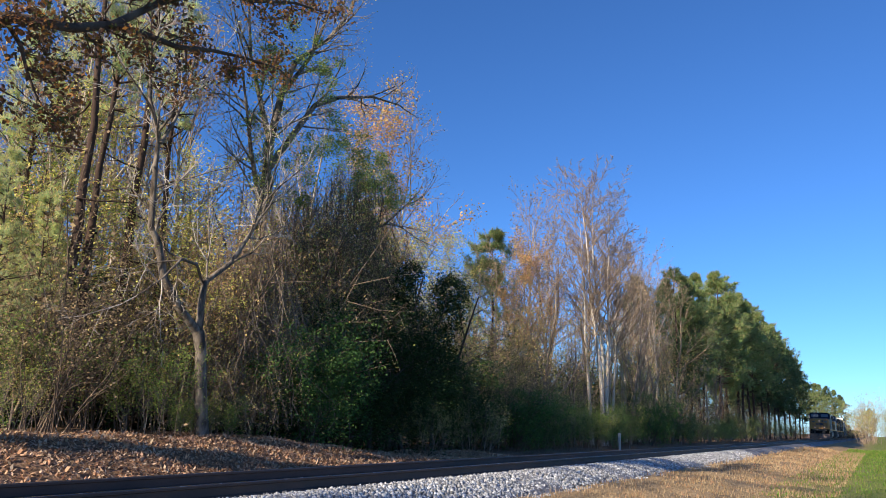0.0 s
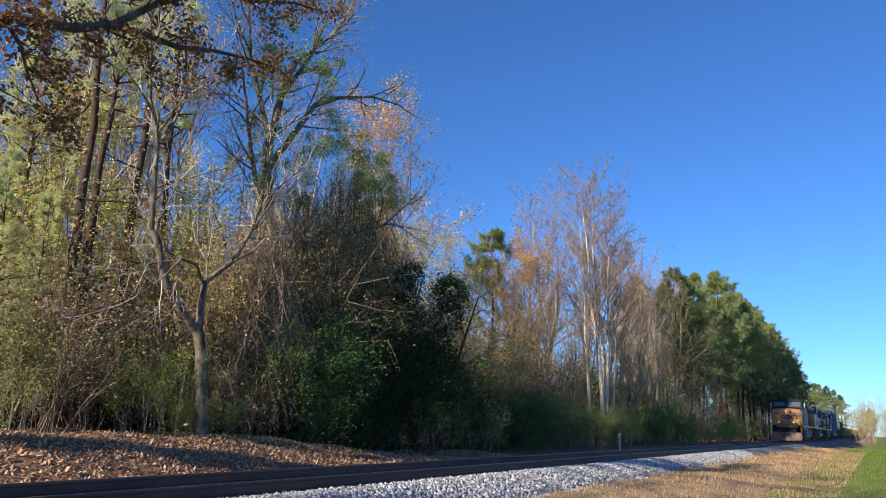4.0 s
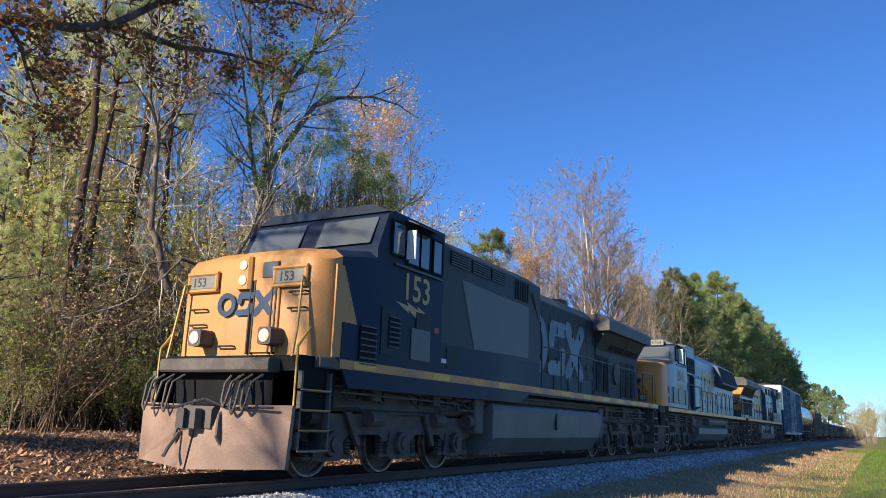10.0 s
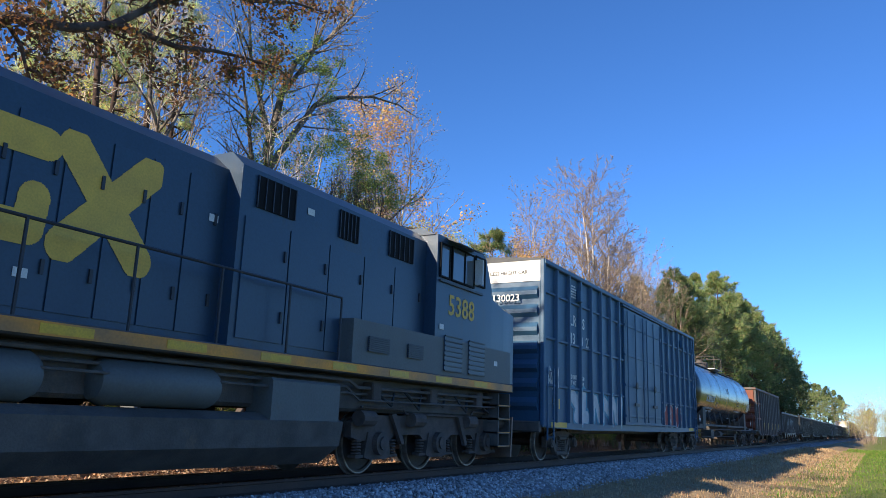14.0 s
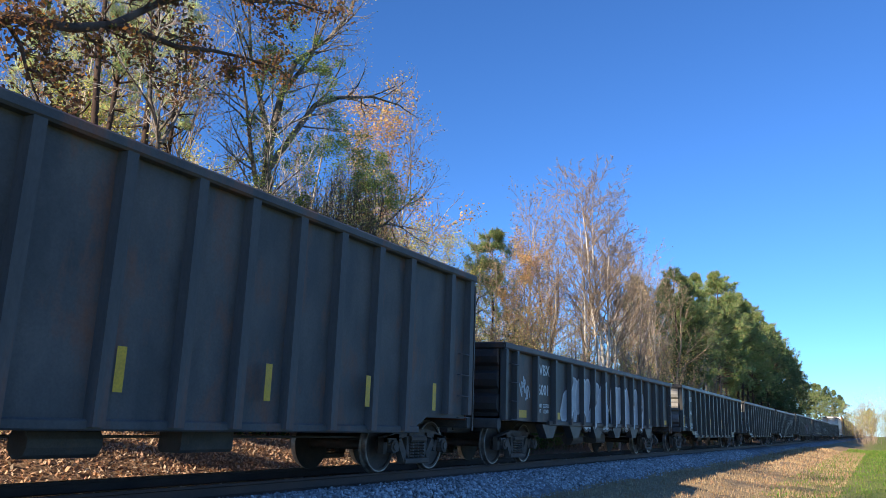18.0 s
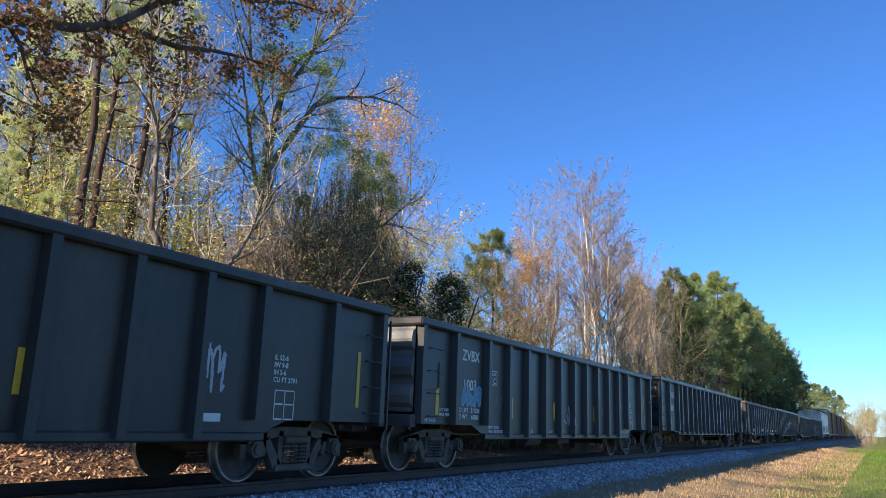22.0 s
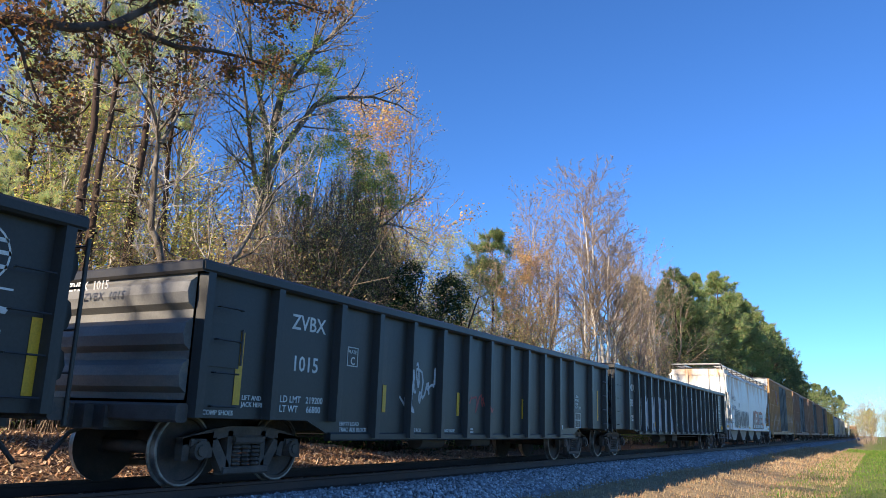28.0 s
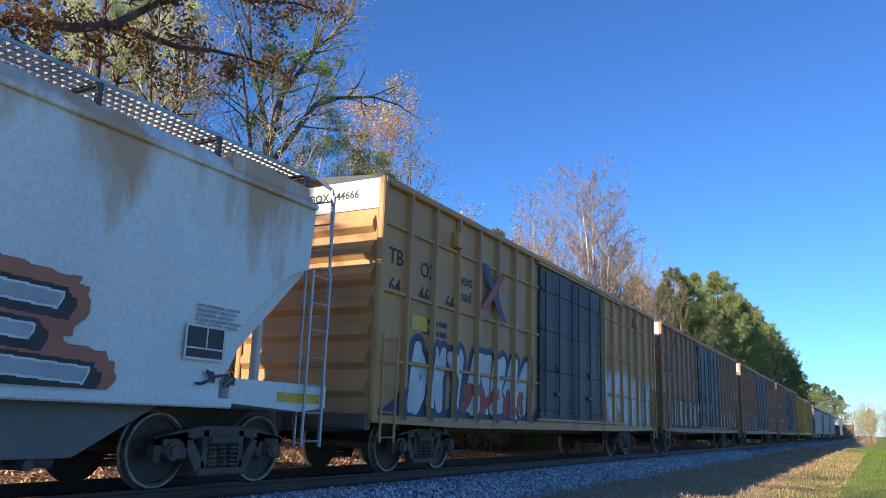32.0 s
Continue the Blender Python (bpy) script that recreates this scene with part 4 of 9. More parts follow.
def hero_poplar():
    """The tall bare pale tree: a cluster of white stems under one rounded crown of fine upswept twigs."""
    t = Tree(105)
    t.finest = 0.016
    for x, y, dx, h, r in ((44.4, 14.0, -0.02, 16.0, 0.15), (45.2, 14.0, 0.03, 16.3, 0.14), (46.0, 14.4, 0.06, 15.0, 0.15), (43.8, 14.4, -0.08, 13.6, 0.12), (47.0, 14.2, 0.09, 12.4, 0.11)):
        t.limb((x, y, -0.35), (dx, 0, 1), h, r, 3, (36, 11, 6), 46, 0.12, 0.07, 10, 0.40, 0.035, 0.24)
    lv = leaves_at(some([e[0] for e in t.ends], 0.05, t.rs), 1, 0.045, 0.15, t.rs)
    stems, fine = parted(t, 0.075)
    return plant("bare_tree", "tall bare tree with white stems and a rounded twiggy crown", "tree", "bare tall trees along the track", tube_arrays(stems, 7), M["bark_pale"], [(*tube_arrays(fine, 3), M["twig"], "limbwork"), (*lv, M["leaf_brown"], "leaves")])


def hero_dome():
    """Snags smothered in dark evergreen vines: a round dome above a broad skirt."""
    t = Tree(104)
    rs = t.rs
    balls = []
    for x, y, z, r, n in ((26.7, 14.7, 6.0, 0.95, 2600), (26.4, 14.6, 4.9, 0.9, 1500), (25.9, 14.8, 3.8, 1.0, 1300), (25.0, 14.1, 2.9, 1.1, 2200), (24.5, 14.0, 2.0, 1.25, 1800), (26.4, 14.0, 1.6, 1.2, 1500), (23.4, 14.8, 4.6, 1.0, 1500), (23.2, 14.9, 5.6, 0.85, 1300), (22.6, 14.6, 3.4, 1.1, 1500),
                          (22.4, 14.0, 1.6, 1.2, 1400), (20.9, 14.2, 1.5, 1.1, 1200), (24.0, 14.9, 6.3, 0.6, 700), (28.6, 13.9, 1.3, 1.0, 1000), (24.7, 14.9, 4.4, 0.9, 1200)):
        balls.append(ball_leaves(rs, (x, y, z), r, int(2.6 * n), 0.036, 0.95))
    for x, y, h in ((26.6, 14.8, 6.0), (24.9, 14.3, 3.2), (23.3, 15.0, 6.2), (22.5, 14.6, 3.6), (20.9, 14.3, 2.0), (28.6, 14.0, 1.6)):
        t.limb((x, y, 0), (0.02, 0, 1), h, 0.09, 1, (6,), 50, 0.05, 0.12, 5, 0.2, 0.3, 0.3, 1)
    return plant("vine_covered_snags", "dark evergreen vines smothering dead trunks, with a domed top", "vines", "", t.wood(6), M["bark_dark"], [(*stack(balls), M["leaf_dark"], "vines")])


def hero_oak():
    """An oak beside the view whose brown-leaved limbs hang in from the side."""
    t = Tree(103)
    y = 12.0
    t.along([np.array(p) for p in [(1.2, 15.6, 0.2), (1.3, 15.5, 2.0), (1.5, 15.2, 4.0), (1.5, 15.0, 7.0), (1.0, 14.8, 10.0), (0.4, 14.4, 13.0), (-0.2, 14.0, 16.0)]], [0.40, 0.35, 0.32, 0.28, 0.22, 0.15, 0.07])
    paths = [([(1.5, 15.2, 3.9), (3.6, 13.6, 5.3), (5.8, y, 6.6), (6.4, y, 7.2), (7.5, y, 7.55), (8.27, y, 8.0), (9.2, y, 8.95), (9.9, y, 9.9)], 0.15, 0.05),
             ([(8.1, y, 7.95), (8.9, y, 8.15), (9.7, y - 0.1, 8.2), (10.6, y - 0.1, 8.55), (11.63, y - 0.1, 8.84), (12.7, y - 0.1, 9.05)], 0.075, 0.02),
             ([(6.3, y, 7.15), (6.6, y - 0.1, 6.75), (6.75, y - 0.1, 6.4), (7.0, y - 0.1, 6.0)], 0.045, 0.015),
             ([(9.2, y, 8.95), (10.4, y, 9.9), (11.8, y, 10.4), (13.2, y, 11.1), (14.2, y, 11.4)], 0.07, 0.02),
             ([(1.7, 15.0, 6.5), (4.2, 13.4, 8.6), (6.5, 12.4, 9.9), (8.5, 12.2, 10.6), (10.0, 12.1, 11.6)], 0.12, 0.03),
             ([(1.6, 15.1, 5.0), (4.0, 13.0, 6.0), (5.6, 12.1, 6.1), (6.6, 12, 5.9)], 0.06, 0.015)]
    branch_off(t, paths, 0.5, 0.8, 0.022, 1, (4,), 50, 0.0, 0.35, 1, 0.55)
    rs = t.rs
    near = [e[0] for e in t.ends if e[0][0] > 4.0]
    high = [([(1.0, 14.8, 10), (-1.5, 13.6, 12.5), (-3.6, 12.2, 14.5), (-5.0, 11.0, 16)], 0.13, 0.03), ([(0.4, 14.4, 13), (2.2, 13.2, 15), (3.4, 12.0, 17.0)], 0.11, 0.03), ([(0.9, 14.8, 11), (-1.8, 15.4, 13.5), (-4.2, 16, 16)], 0.11, 0.03),
            ([(0.0, 14.2, 15), (-1.0, 12.6, 17.0), (-2.0, 11.0, 18.6)], 0.08, 0.03), ([(1.3, 15.0, 8.5), (-1.2, 14.4, 9.8), (-3.6, 13.4, 11.0), (-6.0, 12.4, 12.0)], 0.12, 0.03)]
    branch_off(t, high, 0.6, 1.7, 0.03, 1, (5,), 50, 0.05, 0.3, 1, 0.5)
    far = [e[0] for e in t.ends if e[0][2] > 12.5]
    lv = stack([leaves_at(some(near, 0.75, rs), 24, 0.050, 0.14, rs, 0.8, 1.0), leaves_at(some(far, 0.4, rs), 3, 0.10, 0.25, rs, 0.8, 1.0)])
    return plant("oak_tree", "oak with dark limbs and brown autumn leaves", "tree", "", t.wood(9), M["bark_dark"], [(*lv, M["leaf_oak"], "leaves")])


PROTO = {
    "poplar_a": make_poplar(11, 18, "leaf_brown", 0.16, "tall bare grey tree with fine twigs and last brown leaves", kids=(20, 8, 5), finest=0.012, first=0.36, spread=33, up=0.15),
    "poplar_b": make_poplar(12, 18, "leaf_orange", 0.08, "tall bare pale-barked tree with two stems", stems=2, kids=(15, 8, 5), finest=0.012, first=0.40, spread=31, up=0.15),
    "yellow": make_poplar(13, 12, "leaf_yellow", 0.8, "slender tree with thinning yellow leaves", "bark", leaf=0.05, spread=44, group="thin autumn trees", kids=(17, 7, 3), per=9),
    "orange": make_poplar(14, 12, "leaf_orange", 0.85, "slender tree with orange autumn leaves", "bark", leaf=0.055, spread=40, group="thin autumn trees", kids=(18, 7, 3), per=10),
    "olive": make_poplar(15, 10, "leaf_olive", 0.7, "thin tree with dull olive leaves", "bark", leaf=0.05, spread=44, group="thin autumn trees", kids=(16, 6, 3), per=10),
    "green": make_poplar(17, 11, "leaf_green", 0.7, "slender tree with fading green leaves", "bark", leaf=0.05, spread=46, group="thin autumn trees", kids=(15, 6, 3), per=9),
    "brown": make_poplar(16, 11, "leaf_brown", 0.5, "thin bare tree with a haze of brown twigs", "twig", leaf=0.06, spread=36, group="thin autumn trees", kids=(15, 7, 4), per=1, finest=0.011, first=0.12),
    "pine_a": make_pine(21, 19, "tall green pine with a rough reddish trunk", "needle", 0.34, 15, 24, 0.50, 0.026, 0.30),
    "pine_b": make_pine(22, 19, "tall dark green pine with dense needles", "needle_dark", 0.24, 15, 24, 0.52, 0.030, 0.32),
    "pine_near": make_pine(23, 12, "young pine with soft bright green needles", "needle_soft", 0.22, 9, 40, 0.26, 0.009, 0.24, "pines on the bank"),
    "pine_tall": make_pine(24, 15, "slender pine with a dark bare trunk and a thin crown", "needle_soft", 0.62, 2.4, 40, 0.24, 0.009, 0.11, "pines on the bank"),
    "brush": make_shrub(31, 3.2, 2.6, "leaf_olive", 4, 0.028, "tangled undergrowth with small olive leaves", 13),
    "brush_brown": make_shrub(32, 4.0, 2.6, "leaf_brown", 2, 0.04, "bare brown tangled undergrowth", 16, bark="twig_dark", dens=0.7),
    "brush_yellow": make_shrub(36, 4.5, 2.8, "leaf_yellow", 4, 0.028, "undergrowth with yellow-green leaves", 12),
    "bush_green": make_shrub(33, 2.4, 2.2, "leaf_green", 7, 0.034, "leafy green bush under the trees", 12),
    "tangle": make_shrub(37, 7.0, 3.2, "leaf_mix", 1, 0.028, "tall tangle of brown vines and twigs", 24, dens=0.5, up=0.05, spread=55, kids=(8, 5)),
    "cedar": make_shrub(34, 4.0, 2.4, "leaf_cedar", 9, 0.045, "dense bright green evergreen tree", 9, "cedar_tree", "evergreens at the wood's edge", "bark_dark", lvl=2, kids=(8, 5), jitter=0.12, up=0.02, spread=58),
    "thicket": make_thicket(38, 8.0, 3.4, "leaf_mix", 5600, 0.040, "slender leafy thicket of saplings in mixed autumn green"),
    "thicket_yellow": make_thicket(39, 9.0, 3.4, "leaf_yellow", 5400, 0.040, "slender saplings with yellow and green leaves"),
    "mound": make_mound(35, 6.0, 3.0, "leaf_dark", 12000, 0.042, "dark vine-covered snag with a domed top"),
}
for p in PROTO.values():
    p.matrix_basis = PARK
FIRST = {}


def put(kind, x, y, s=1.0, turn=0.0, sx=None, z=None):
    """Stand one plant of a kind; the first one is the pattern itself."""
    zz = float(ground_z(x, y)) - 0.06 if z is None else z
    m = pose(x, y, zz, 0, 0, turn) @ Matrix.Diagonal(((sx or s), (sx or s), s, 1))
    if kind in FIRST:
        a, b = FIRST[kind]
        return copy_thing(PROTO[kind], m @ Matrix.Diagonal((1 / a, 1 / a, 1 / b, 1)))
    FIRST[kind] = ((sx or s), s)
    PROTO[kind].matrix_basis = m
    return PROTO[kind]


def wood():
    rs = np.random.RandomState(77)

    def t():
        return rs.rand() * 360

    def row(spots):
        for k, x, y, s, *w in spots:
            put(k, x, y, s, t(), w[0] if w else None)

    hero_fork()
    hero_big()
    hero_dome()
    hero_poplar()
    vine_curtain(111, 14.3, 17.0, 14.6, 15.5, 0.5, 6.4, 650, "leaf_mix", 2, "pale dead vines hanging in a tangled curtain beside the forked tree")
    vine_curtain(112, 18.0, 24.6, 15.4, 16.2, 3.4, 9.6, 900, "leaf_mix", 5, "grey-brown dead vines hanging below the green ones", "twig_dark")
    vine_curtain(113, 16.6, 20.0, 15.8, 16.6, 2.0, 8.6, 420, "leaf_mix", 3, "brown dead vines tangled round the tall tree")
    hero_oak()
    # left end of the wood: pines, saplings, green bushes on the bank
    row([("pine_near", 9.3, 16.2, 0.50), ("pine_near", 10.7, 17.0, 0.46), ("pine_near", 11.6, 19.6, 0.95), ("bush_green", 7.6, 13.1, 0.5), ("brush_brown", 9.0, 14.8, 0.8), ("brush_brown", 10.2, 15.2, 0.85), ("bush_green", 12.2, 14.2, 0.85, 0.62), ("bush_green", 12.7, 13.9, 0.35),
         ("brush_brown", 11.2, 15.6, 0.95), ("brush_brown", 12.4, 15.9, 0.9), ("bush_green", 9.9, 15.8, 0.9), ("bush_green", 13.9, 14.1, 0.42), ("brush", 8.4, 14.0, 0.45), ("brush_yellow", 14.2, 15.6, 0.8), ("brush_brown", 13.4, 16.4, 1.1)])
    row([("pine_tall", 11.2, 16.7, 1.0), ("pine_tall", 12.1, 17.0, 0.9), ("pine_tall", 13.5, 17.5, 1.05), ("pine_tall", 14.8, 18.0, 0.9)])
    row([("thicket", 10.8, 18.8, 0.80), ("thicket_yellow", 15.2, 17.2, 0.80), ("thicket_yellow", 13.7, 16.6, 0.72), ("thicket_yellow", 14.6, 15.9, 0.60), ("thicket_yellow", 12.7, 17.8, 0.85), ("thicket", 14.0, 18.6, 0.85), ("yellow", 14.9, 17.6, 0.62), ("thicket", 12.4, 20.8, 1.1), ("thicket_yellow", 13.0, 20.4, 1.15), ("thicket", 16.4, 19.4, 1.1), ("thicket_yellow", 18.8, 19.6, 1.0),
         ("poplar_a", 14.4, 21.5, 0.72), ("poplar_b", 16.8, 22.5, 0.80), ("poplar_a", 19.0, 22.0, 0.80), ("poplar_b", 13.4, 22.8, 0.74), ("poplar_a", 12.2, 19.4, 0.62), ("yellow", 13.6, 18.6, 0.72), ("green", 12.0, 19.8, 0.85),
         ("orange", 31.4, 22.0, 1.30), ("poplar_a", 33.5, 22.5, 0.9), ("poplar_a", 26.0, 22.5, 0.82), ("brown", 20.5, 20.0, 1.0), ("brown", 15.6, 18.6, 0.9), ("thicket_yellow", 14.6, 19.2, 0.9)])
    # tall trees further back along the line, whose shadows fall across the shoulder
    row([("poplar_a", -14.0, 12.0, 1.0), ("poplar_b", -19.5, 12.2, 1.15), ("pine_a", -26.0, 13.2, 1.05), ("poplar_a", -8.0, 10.9, 0.62)])
    # the dark tangle right of the forked tree
    row([("tangle", 23.6, 17.6, 1.1), ("cedar", 17.9, 14.4, 1.05, 0.95), ("cedar", 19.3, 14.7, 1.1, 1.0), ("cedar", 16.4, 14.2, 0.85, 0.8),
         ("cedar", 18.4, 13.8, 0.8, 0.8), ("tangle", 19.6, 17.8, 1.25), ("mound", 22.0, 15.4, 1.0, 0.95), ("mound", 24.8, 15.8, 0.95, 1.0), ("mound", 20.6, 14.9, 0.85, 0.95), ("mound", 23.4, 14.6, 0.7, 1.1), ("mound", 19.4, 15.4, 0.8, 0.9), ("mound", 27.6, 15.0, 0.55, 1.0), ("brush", 22.8, 13.4, 0.6),
         ("brush", 26.6, 13.4, 0.7), ("cedar", 29.0, 14.0, 0.6, 0.8), ("brush_brown", 14.9, 15.2, 0.95), ("brush_yellow", 15.6, 14.6, 0.6), ("brush_brown", 31, 14.6, 1.0), ("thicket", 25.6, 17.2, 0.85), ("thicket", 23.0, 18.6, 1.05), ("thicket", 17.6, 17.8, 1.15), ("thicket", 19.8, 17.6, 1.2), ("thicket", 21.6, 17.8, 1.2), ("thicket", 23.8, 17.6, 1.1)])
    # tall bare trees that stand out against the sky
    row([("poplar_a", 53.0, 16.2, 0.74), ("poplar_b", 57.5, 16.5, 0.76), ("poplar_a", 61.5, 16.5, 0.76), ("poplar_a", 46.0, 18.0, 0.80), ("poplar_b", 66.0, 16.5, 0.74), ("poplar_a", 70, 17.5, 0.74),
         ("poplar_a", 44.0, 18.5, 0.76), ("orange", 39.9, 17.0, 0.86), ("orange", 42.4, 17.6, 0.84), ("pine_a", 43.2, 20.5, 0.70), ("pine_b", 72.9, 16, 0.85)])
    # thinner autumn trees in the middle
    row([("yellow", 32.5, 19, 0.80), ("yellow", 29.0, 18.4, 0.72), ("brown", 36.1, 19, 0.86), ("yellow", 34.4, 17.8, 0.70), ("brown", 34, 16, 0.78), ("thicket", 36.0, 15.6, 0.95), ("brown", 38, 15.5, 0.92), ("thicket", 40.5, 15.4, 1.05), ("brown", 43, 15.4, 0.85), ("brown", 47, 15.8, 0.80), ("thicket", 33, 14.9, 0.75), ("thicket", 30.2, 15.8, 0.85), ("brown", 52, 14.6, 0.95), ("thicket", 55, 15, 1.05), ("brown", 58, 15, 1.0), ("brown", 61, 14.6, 1.0), ("thicket", 64, 15.0, 1.2), ("brown", 67, 15, 1.1), ("brown", 71, 15, 1.1), ("thicket", 75, 14.8, 1.1),
         ("brown", 79, 14.4, 1.0), ("brown", 84, 14.2, 0.9), ("thicket", 50, 17.5, 1.3), ("thicket", 58, 17.5, 1.4), ("brown", 65, 18, 1.3), ("brown", 54, 18.5, 1.25), ("brown", 46, 18.5, 1.1), ("thicket", 69, 17.5, 1.4)])
    # pines further along
    row([("pine_a", 76.5, 15.4, 0.82), ("pine_a", 83, 15.8, 0.92), ("pine_a", 91, 15.2, 1.0), ("pine_a", 97, 15.8, 1.02), ("pine_a", 102, 14.8, 0.96), ("pine_a", 108, 15.2, 1.02), ("pine_a", 111, 14.6, 0.98), ("pine_a", 117, 15.0, 1.01), ("pine_b", 124, 14.6, 0.98), ("pine_a", 131, 14.6, 0.97), ("pine_b", 138, 14.6, 0.97),
         ("pine_b", 146, 14.6, 0.95), ("pine_b", 154, 14.4, 0.92), ("pine_b", 161, 14.2, 0.88), ("pine_a", 170, 14.2, 0.84), ("pine_b", 180, 14.2, 0.78), ("pine_a", 200, 15, 0.70), ("pine_a", 220, 15, 0.74), ("pine_a", 243, 14.5, 0.80), ("pine_a", 270, 15, 0.86), ("pine_b", 300, 14.5, 0.92), ("pine_a", 346, 14, 0.98), ("pine_b", 400, 14, 1.0)])
    for k in range(13):
        put("pine_a" if k % 3 else "pine_b", 82 + 8.5 * k + 3 * rs.rand(), 18.5 + 5 * rs.rand(), 0.90 + 0.10 * rs.rand(), t())
    # undergrowth below the pines
    for k in range(16):
        put(("thicket", "brush_brown", "thicket")[k % 3], 78 + 6.5 * k + 3 * rs.rand(), 16.5 + 5 * rs.rand(), (0.75 if k % 3 != 1 else 1.3) + 0.3 * rs.rand(), t())
    for k in range(14):
        put(("brush_brown", "brush", "bush_green")[k % 3], 84 + 8 * k + 3 * rs.rand(), 13.2 + 1.2 * rs.rand(), 0.8 + 0.4 * rs.rand(), t())
    # the back of the wood
    for k in range(30):
        x = 10 + 1.9 * k + rs.rand()
        kind = ("brown", "thicket", "thicket_yellow", "brown", "thicket", "olive", "thicket")[rs.randint(7)]
        put(kind, x * 1.1, 23 + 7 * rs.rand() + 0.05 * x, (1.05 + 0.3 * rs.rand()), t())
    # undergrowth all along the edge
    for k in range(40):
        x = 30.5 + 0.8 * k + 0.022 * k * k
        kind = ("cedar", "bush_green", "cedar", "bush_green", "brush_brown", "cedar")[rs.randint(6)]
        put(kind, x, 13.2 + 1.2 * rs.rand(), (0.5 + 0.45 * rs.rand()), t())
    for k in range(18):
        x = 10 + 3.2 * k
        put(("brush_brown", "brush_yellow", "brush")[rs.randint(3)], x, 17.0 + 3 * rs.rand(), 1.2 + 0.4 * rs.rand(), t())
    # past the end of the wood, on the near side of the line
    row([("brush", 196, 0.6, 3.3), ("brush", 204, 3.4, 2.7), ("brush", 228, -3.0, 3.2), ("brush", 246, 0.5, 3.3), ("thicket", 270, 3.5, 1.6), ("thicket", 310, 5.0, 1.7), ("thicket", 285, -4, 1.7), ("thicket", 330, -12, 1.9), ("thicket", 380, 4.5, 1.9), ("thicket", 420, -4, 2.0), ("pine_a", 290, -8, 0.6), ("olive", 268, -9, 1.2), ("pine_b", 330, 2, 0.62), ("pine_a", 360, -6, 0.6), ("olive", 300, -14, 1.2)])


wood()


def far_wood():
    """The depth of the wood behind its edge: loose leaves, near-black leaves for its shade, and thin stems."""
    rs = np.random.RandomState(31)
    n = 26000
    X = 2 + 190 * rs.rand(n) ** 1.2
    Y = 29 + 9 * rs.rand(n) + 0.05 * X
    Z = 10.5 * rs.rand(n) ** 1.4 * (0.75 + 0.35 * np.sin(0.35 * X) * np.sin(0.13 * X + 1)) + 0.3
    v, f = leaves_at(np.stack([X, Y, Z], -1), 1, 0.22, 0.3, rs)
    tagged(new("far_wood_leaves", np_mesh("far_wood_leaves", v, f, M["leaf_mix"])), "dull olive and brown foliage deep in the wood", "foliage", kind="stuff")
    # shade of the deep wood, put in as near-black leaves
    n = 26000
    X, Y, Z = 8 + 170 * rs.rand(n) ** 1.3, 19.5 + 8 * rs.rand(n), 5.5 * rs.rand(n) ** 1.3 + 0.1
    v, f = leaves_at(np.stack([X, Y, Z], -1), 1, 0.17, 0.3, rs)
    tagged(new("deep_shade_leaves", np_mesh("deep_shade_leaves", v, f, M["leaf_dark"])), "near-black leaves standing in for the shade deep in the wood", "foliage", kind="stuff")
    # closer layer of near-black leaves: the dark gaps between trunks are painted, not lit
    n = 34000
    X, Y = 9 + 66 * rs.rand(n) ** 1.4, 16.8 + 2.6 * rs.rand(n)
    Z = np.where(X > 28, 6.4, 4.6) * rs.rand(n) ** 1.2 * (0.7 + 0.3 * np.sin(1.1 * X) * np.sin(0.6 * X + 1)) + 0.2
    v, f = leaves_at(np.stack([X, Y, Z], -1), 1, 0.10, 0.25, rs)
    tagged(new("gap_shade_leaves", np_mesh("gap_shade_leaves", v, f, M["leaf_dark"])), "dense near-black leaves standing in for the shade between the trunks", "foliage", kind="stuff")
    stems = []
    for k in range(260):
        x, y = 4 + 125 * rs.rand() ** 1.2, 26 + 12 * rs.rand()
        h = 6 + 6 * rs.rand()
        stems.append(([np.array((x, y, 0)), np.array((x + 0.3 * rs.normal(), y, h * 0.5)), np.array((x + 0.6 * rs.normal(), y, h))], [0.09, 0.06, 0.02]))
    V, F = tube_arrays(stems, 4)
    tagged(new("far_wood_stems", np_mesh("far_wood_stems", V, F, M["bark_dark"])), "thin dark trunks deep in the wood", "trunks", kind="stuff")


far_wood()


def marker_post(x, y, h, label):
    p = thing("marker_post", label, "post", "", m=pose(x, y, float(ground_z(x, y))))
    part("post", MB().box(-0.05, 0.05, -0.05, 0.05, -0.1, h, 0.012), M["bark_pale"], p)
    part("cap", MB().box(-0.09, 0.09, -0.06, 0.06, h - 0.22, h + 0.02, 0.015), M["bark_pale"], p)


marker_post(39.6, 11.6, 1.0, "weathered pale post with a small head beside the track")

# ---------------------------------------------------------------- train: shared pieces
# a vehicle's own space: x along the track, +x towards the rear of the train, -y towards the viewer, z = 0 on the rails
SPEED_T = [0, 3.5, 6, 9, 12, 15, 18, 21, 24, 27, 29.5, 32]
SPEED_V = [13.905, 13.908, 13.906, 13.97, 14.087, 14.075, 14.029, 13.925, 13.788, 13.52, 13.36, 13.685]


def travelled(t):
    ts = np.linspace(0, t, 129)
    vs = np.interp(ts, SPEED_T, SPEED_V)
    return float(((vs[1:] + vs[:-1]) / 2 * np.diff(ts)).sum())


TRAIN, WHEELSETS = [], {}


def vehicle(name, label, category, centre, group):
    ob = thing(name, label, category, group, m=pose(centre, TRACK, 0))
    TRAIN.append((ob, centre))
    return ob


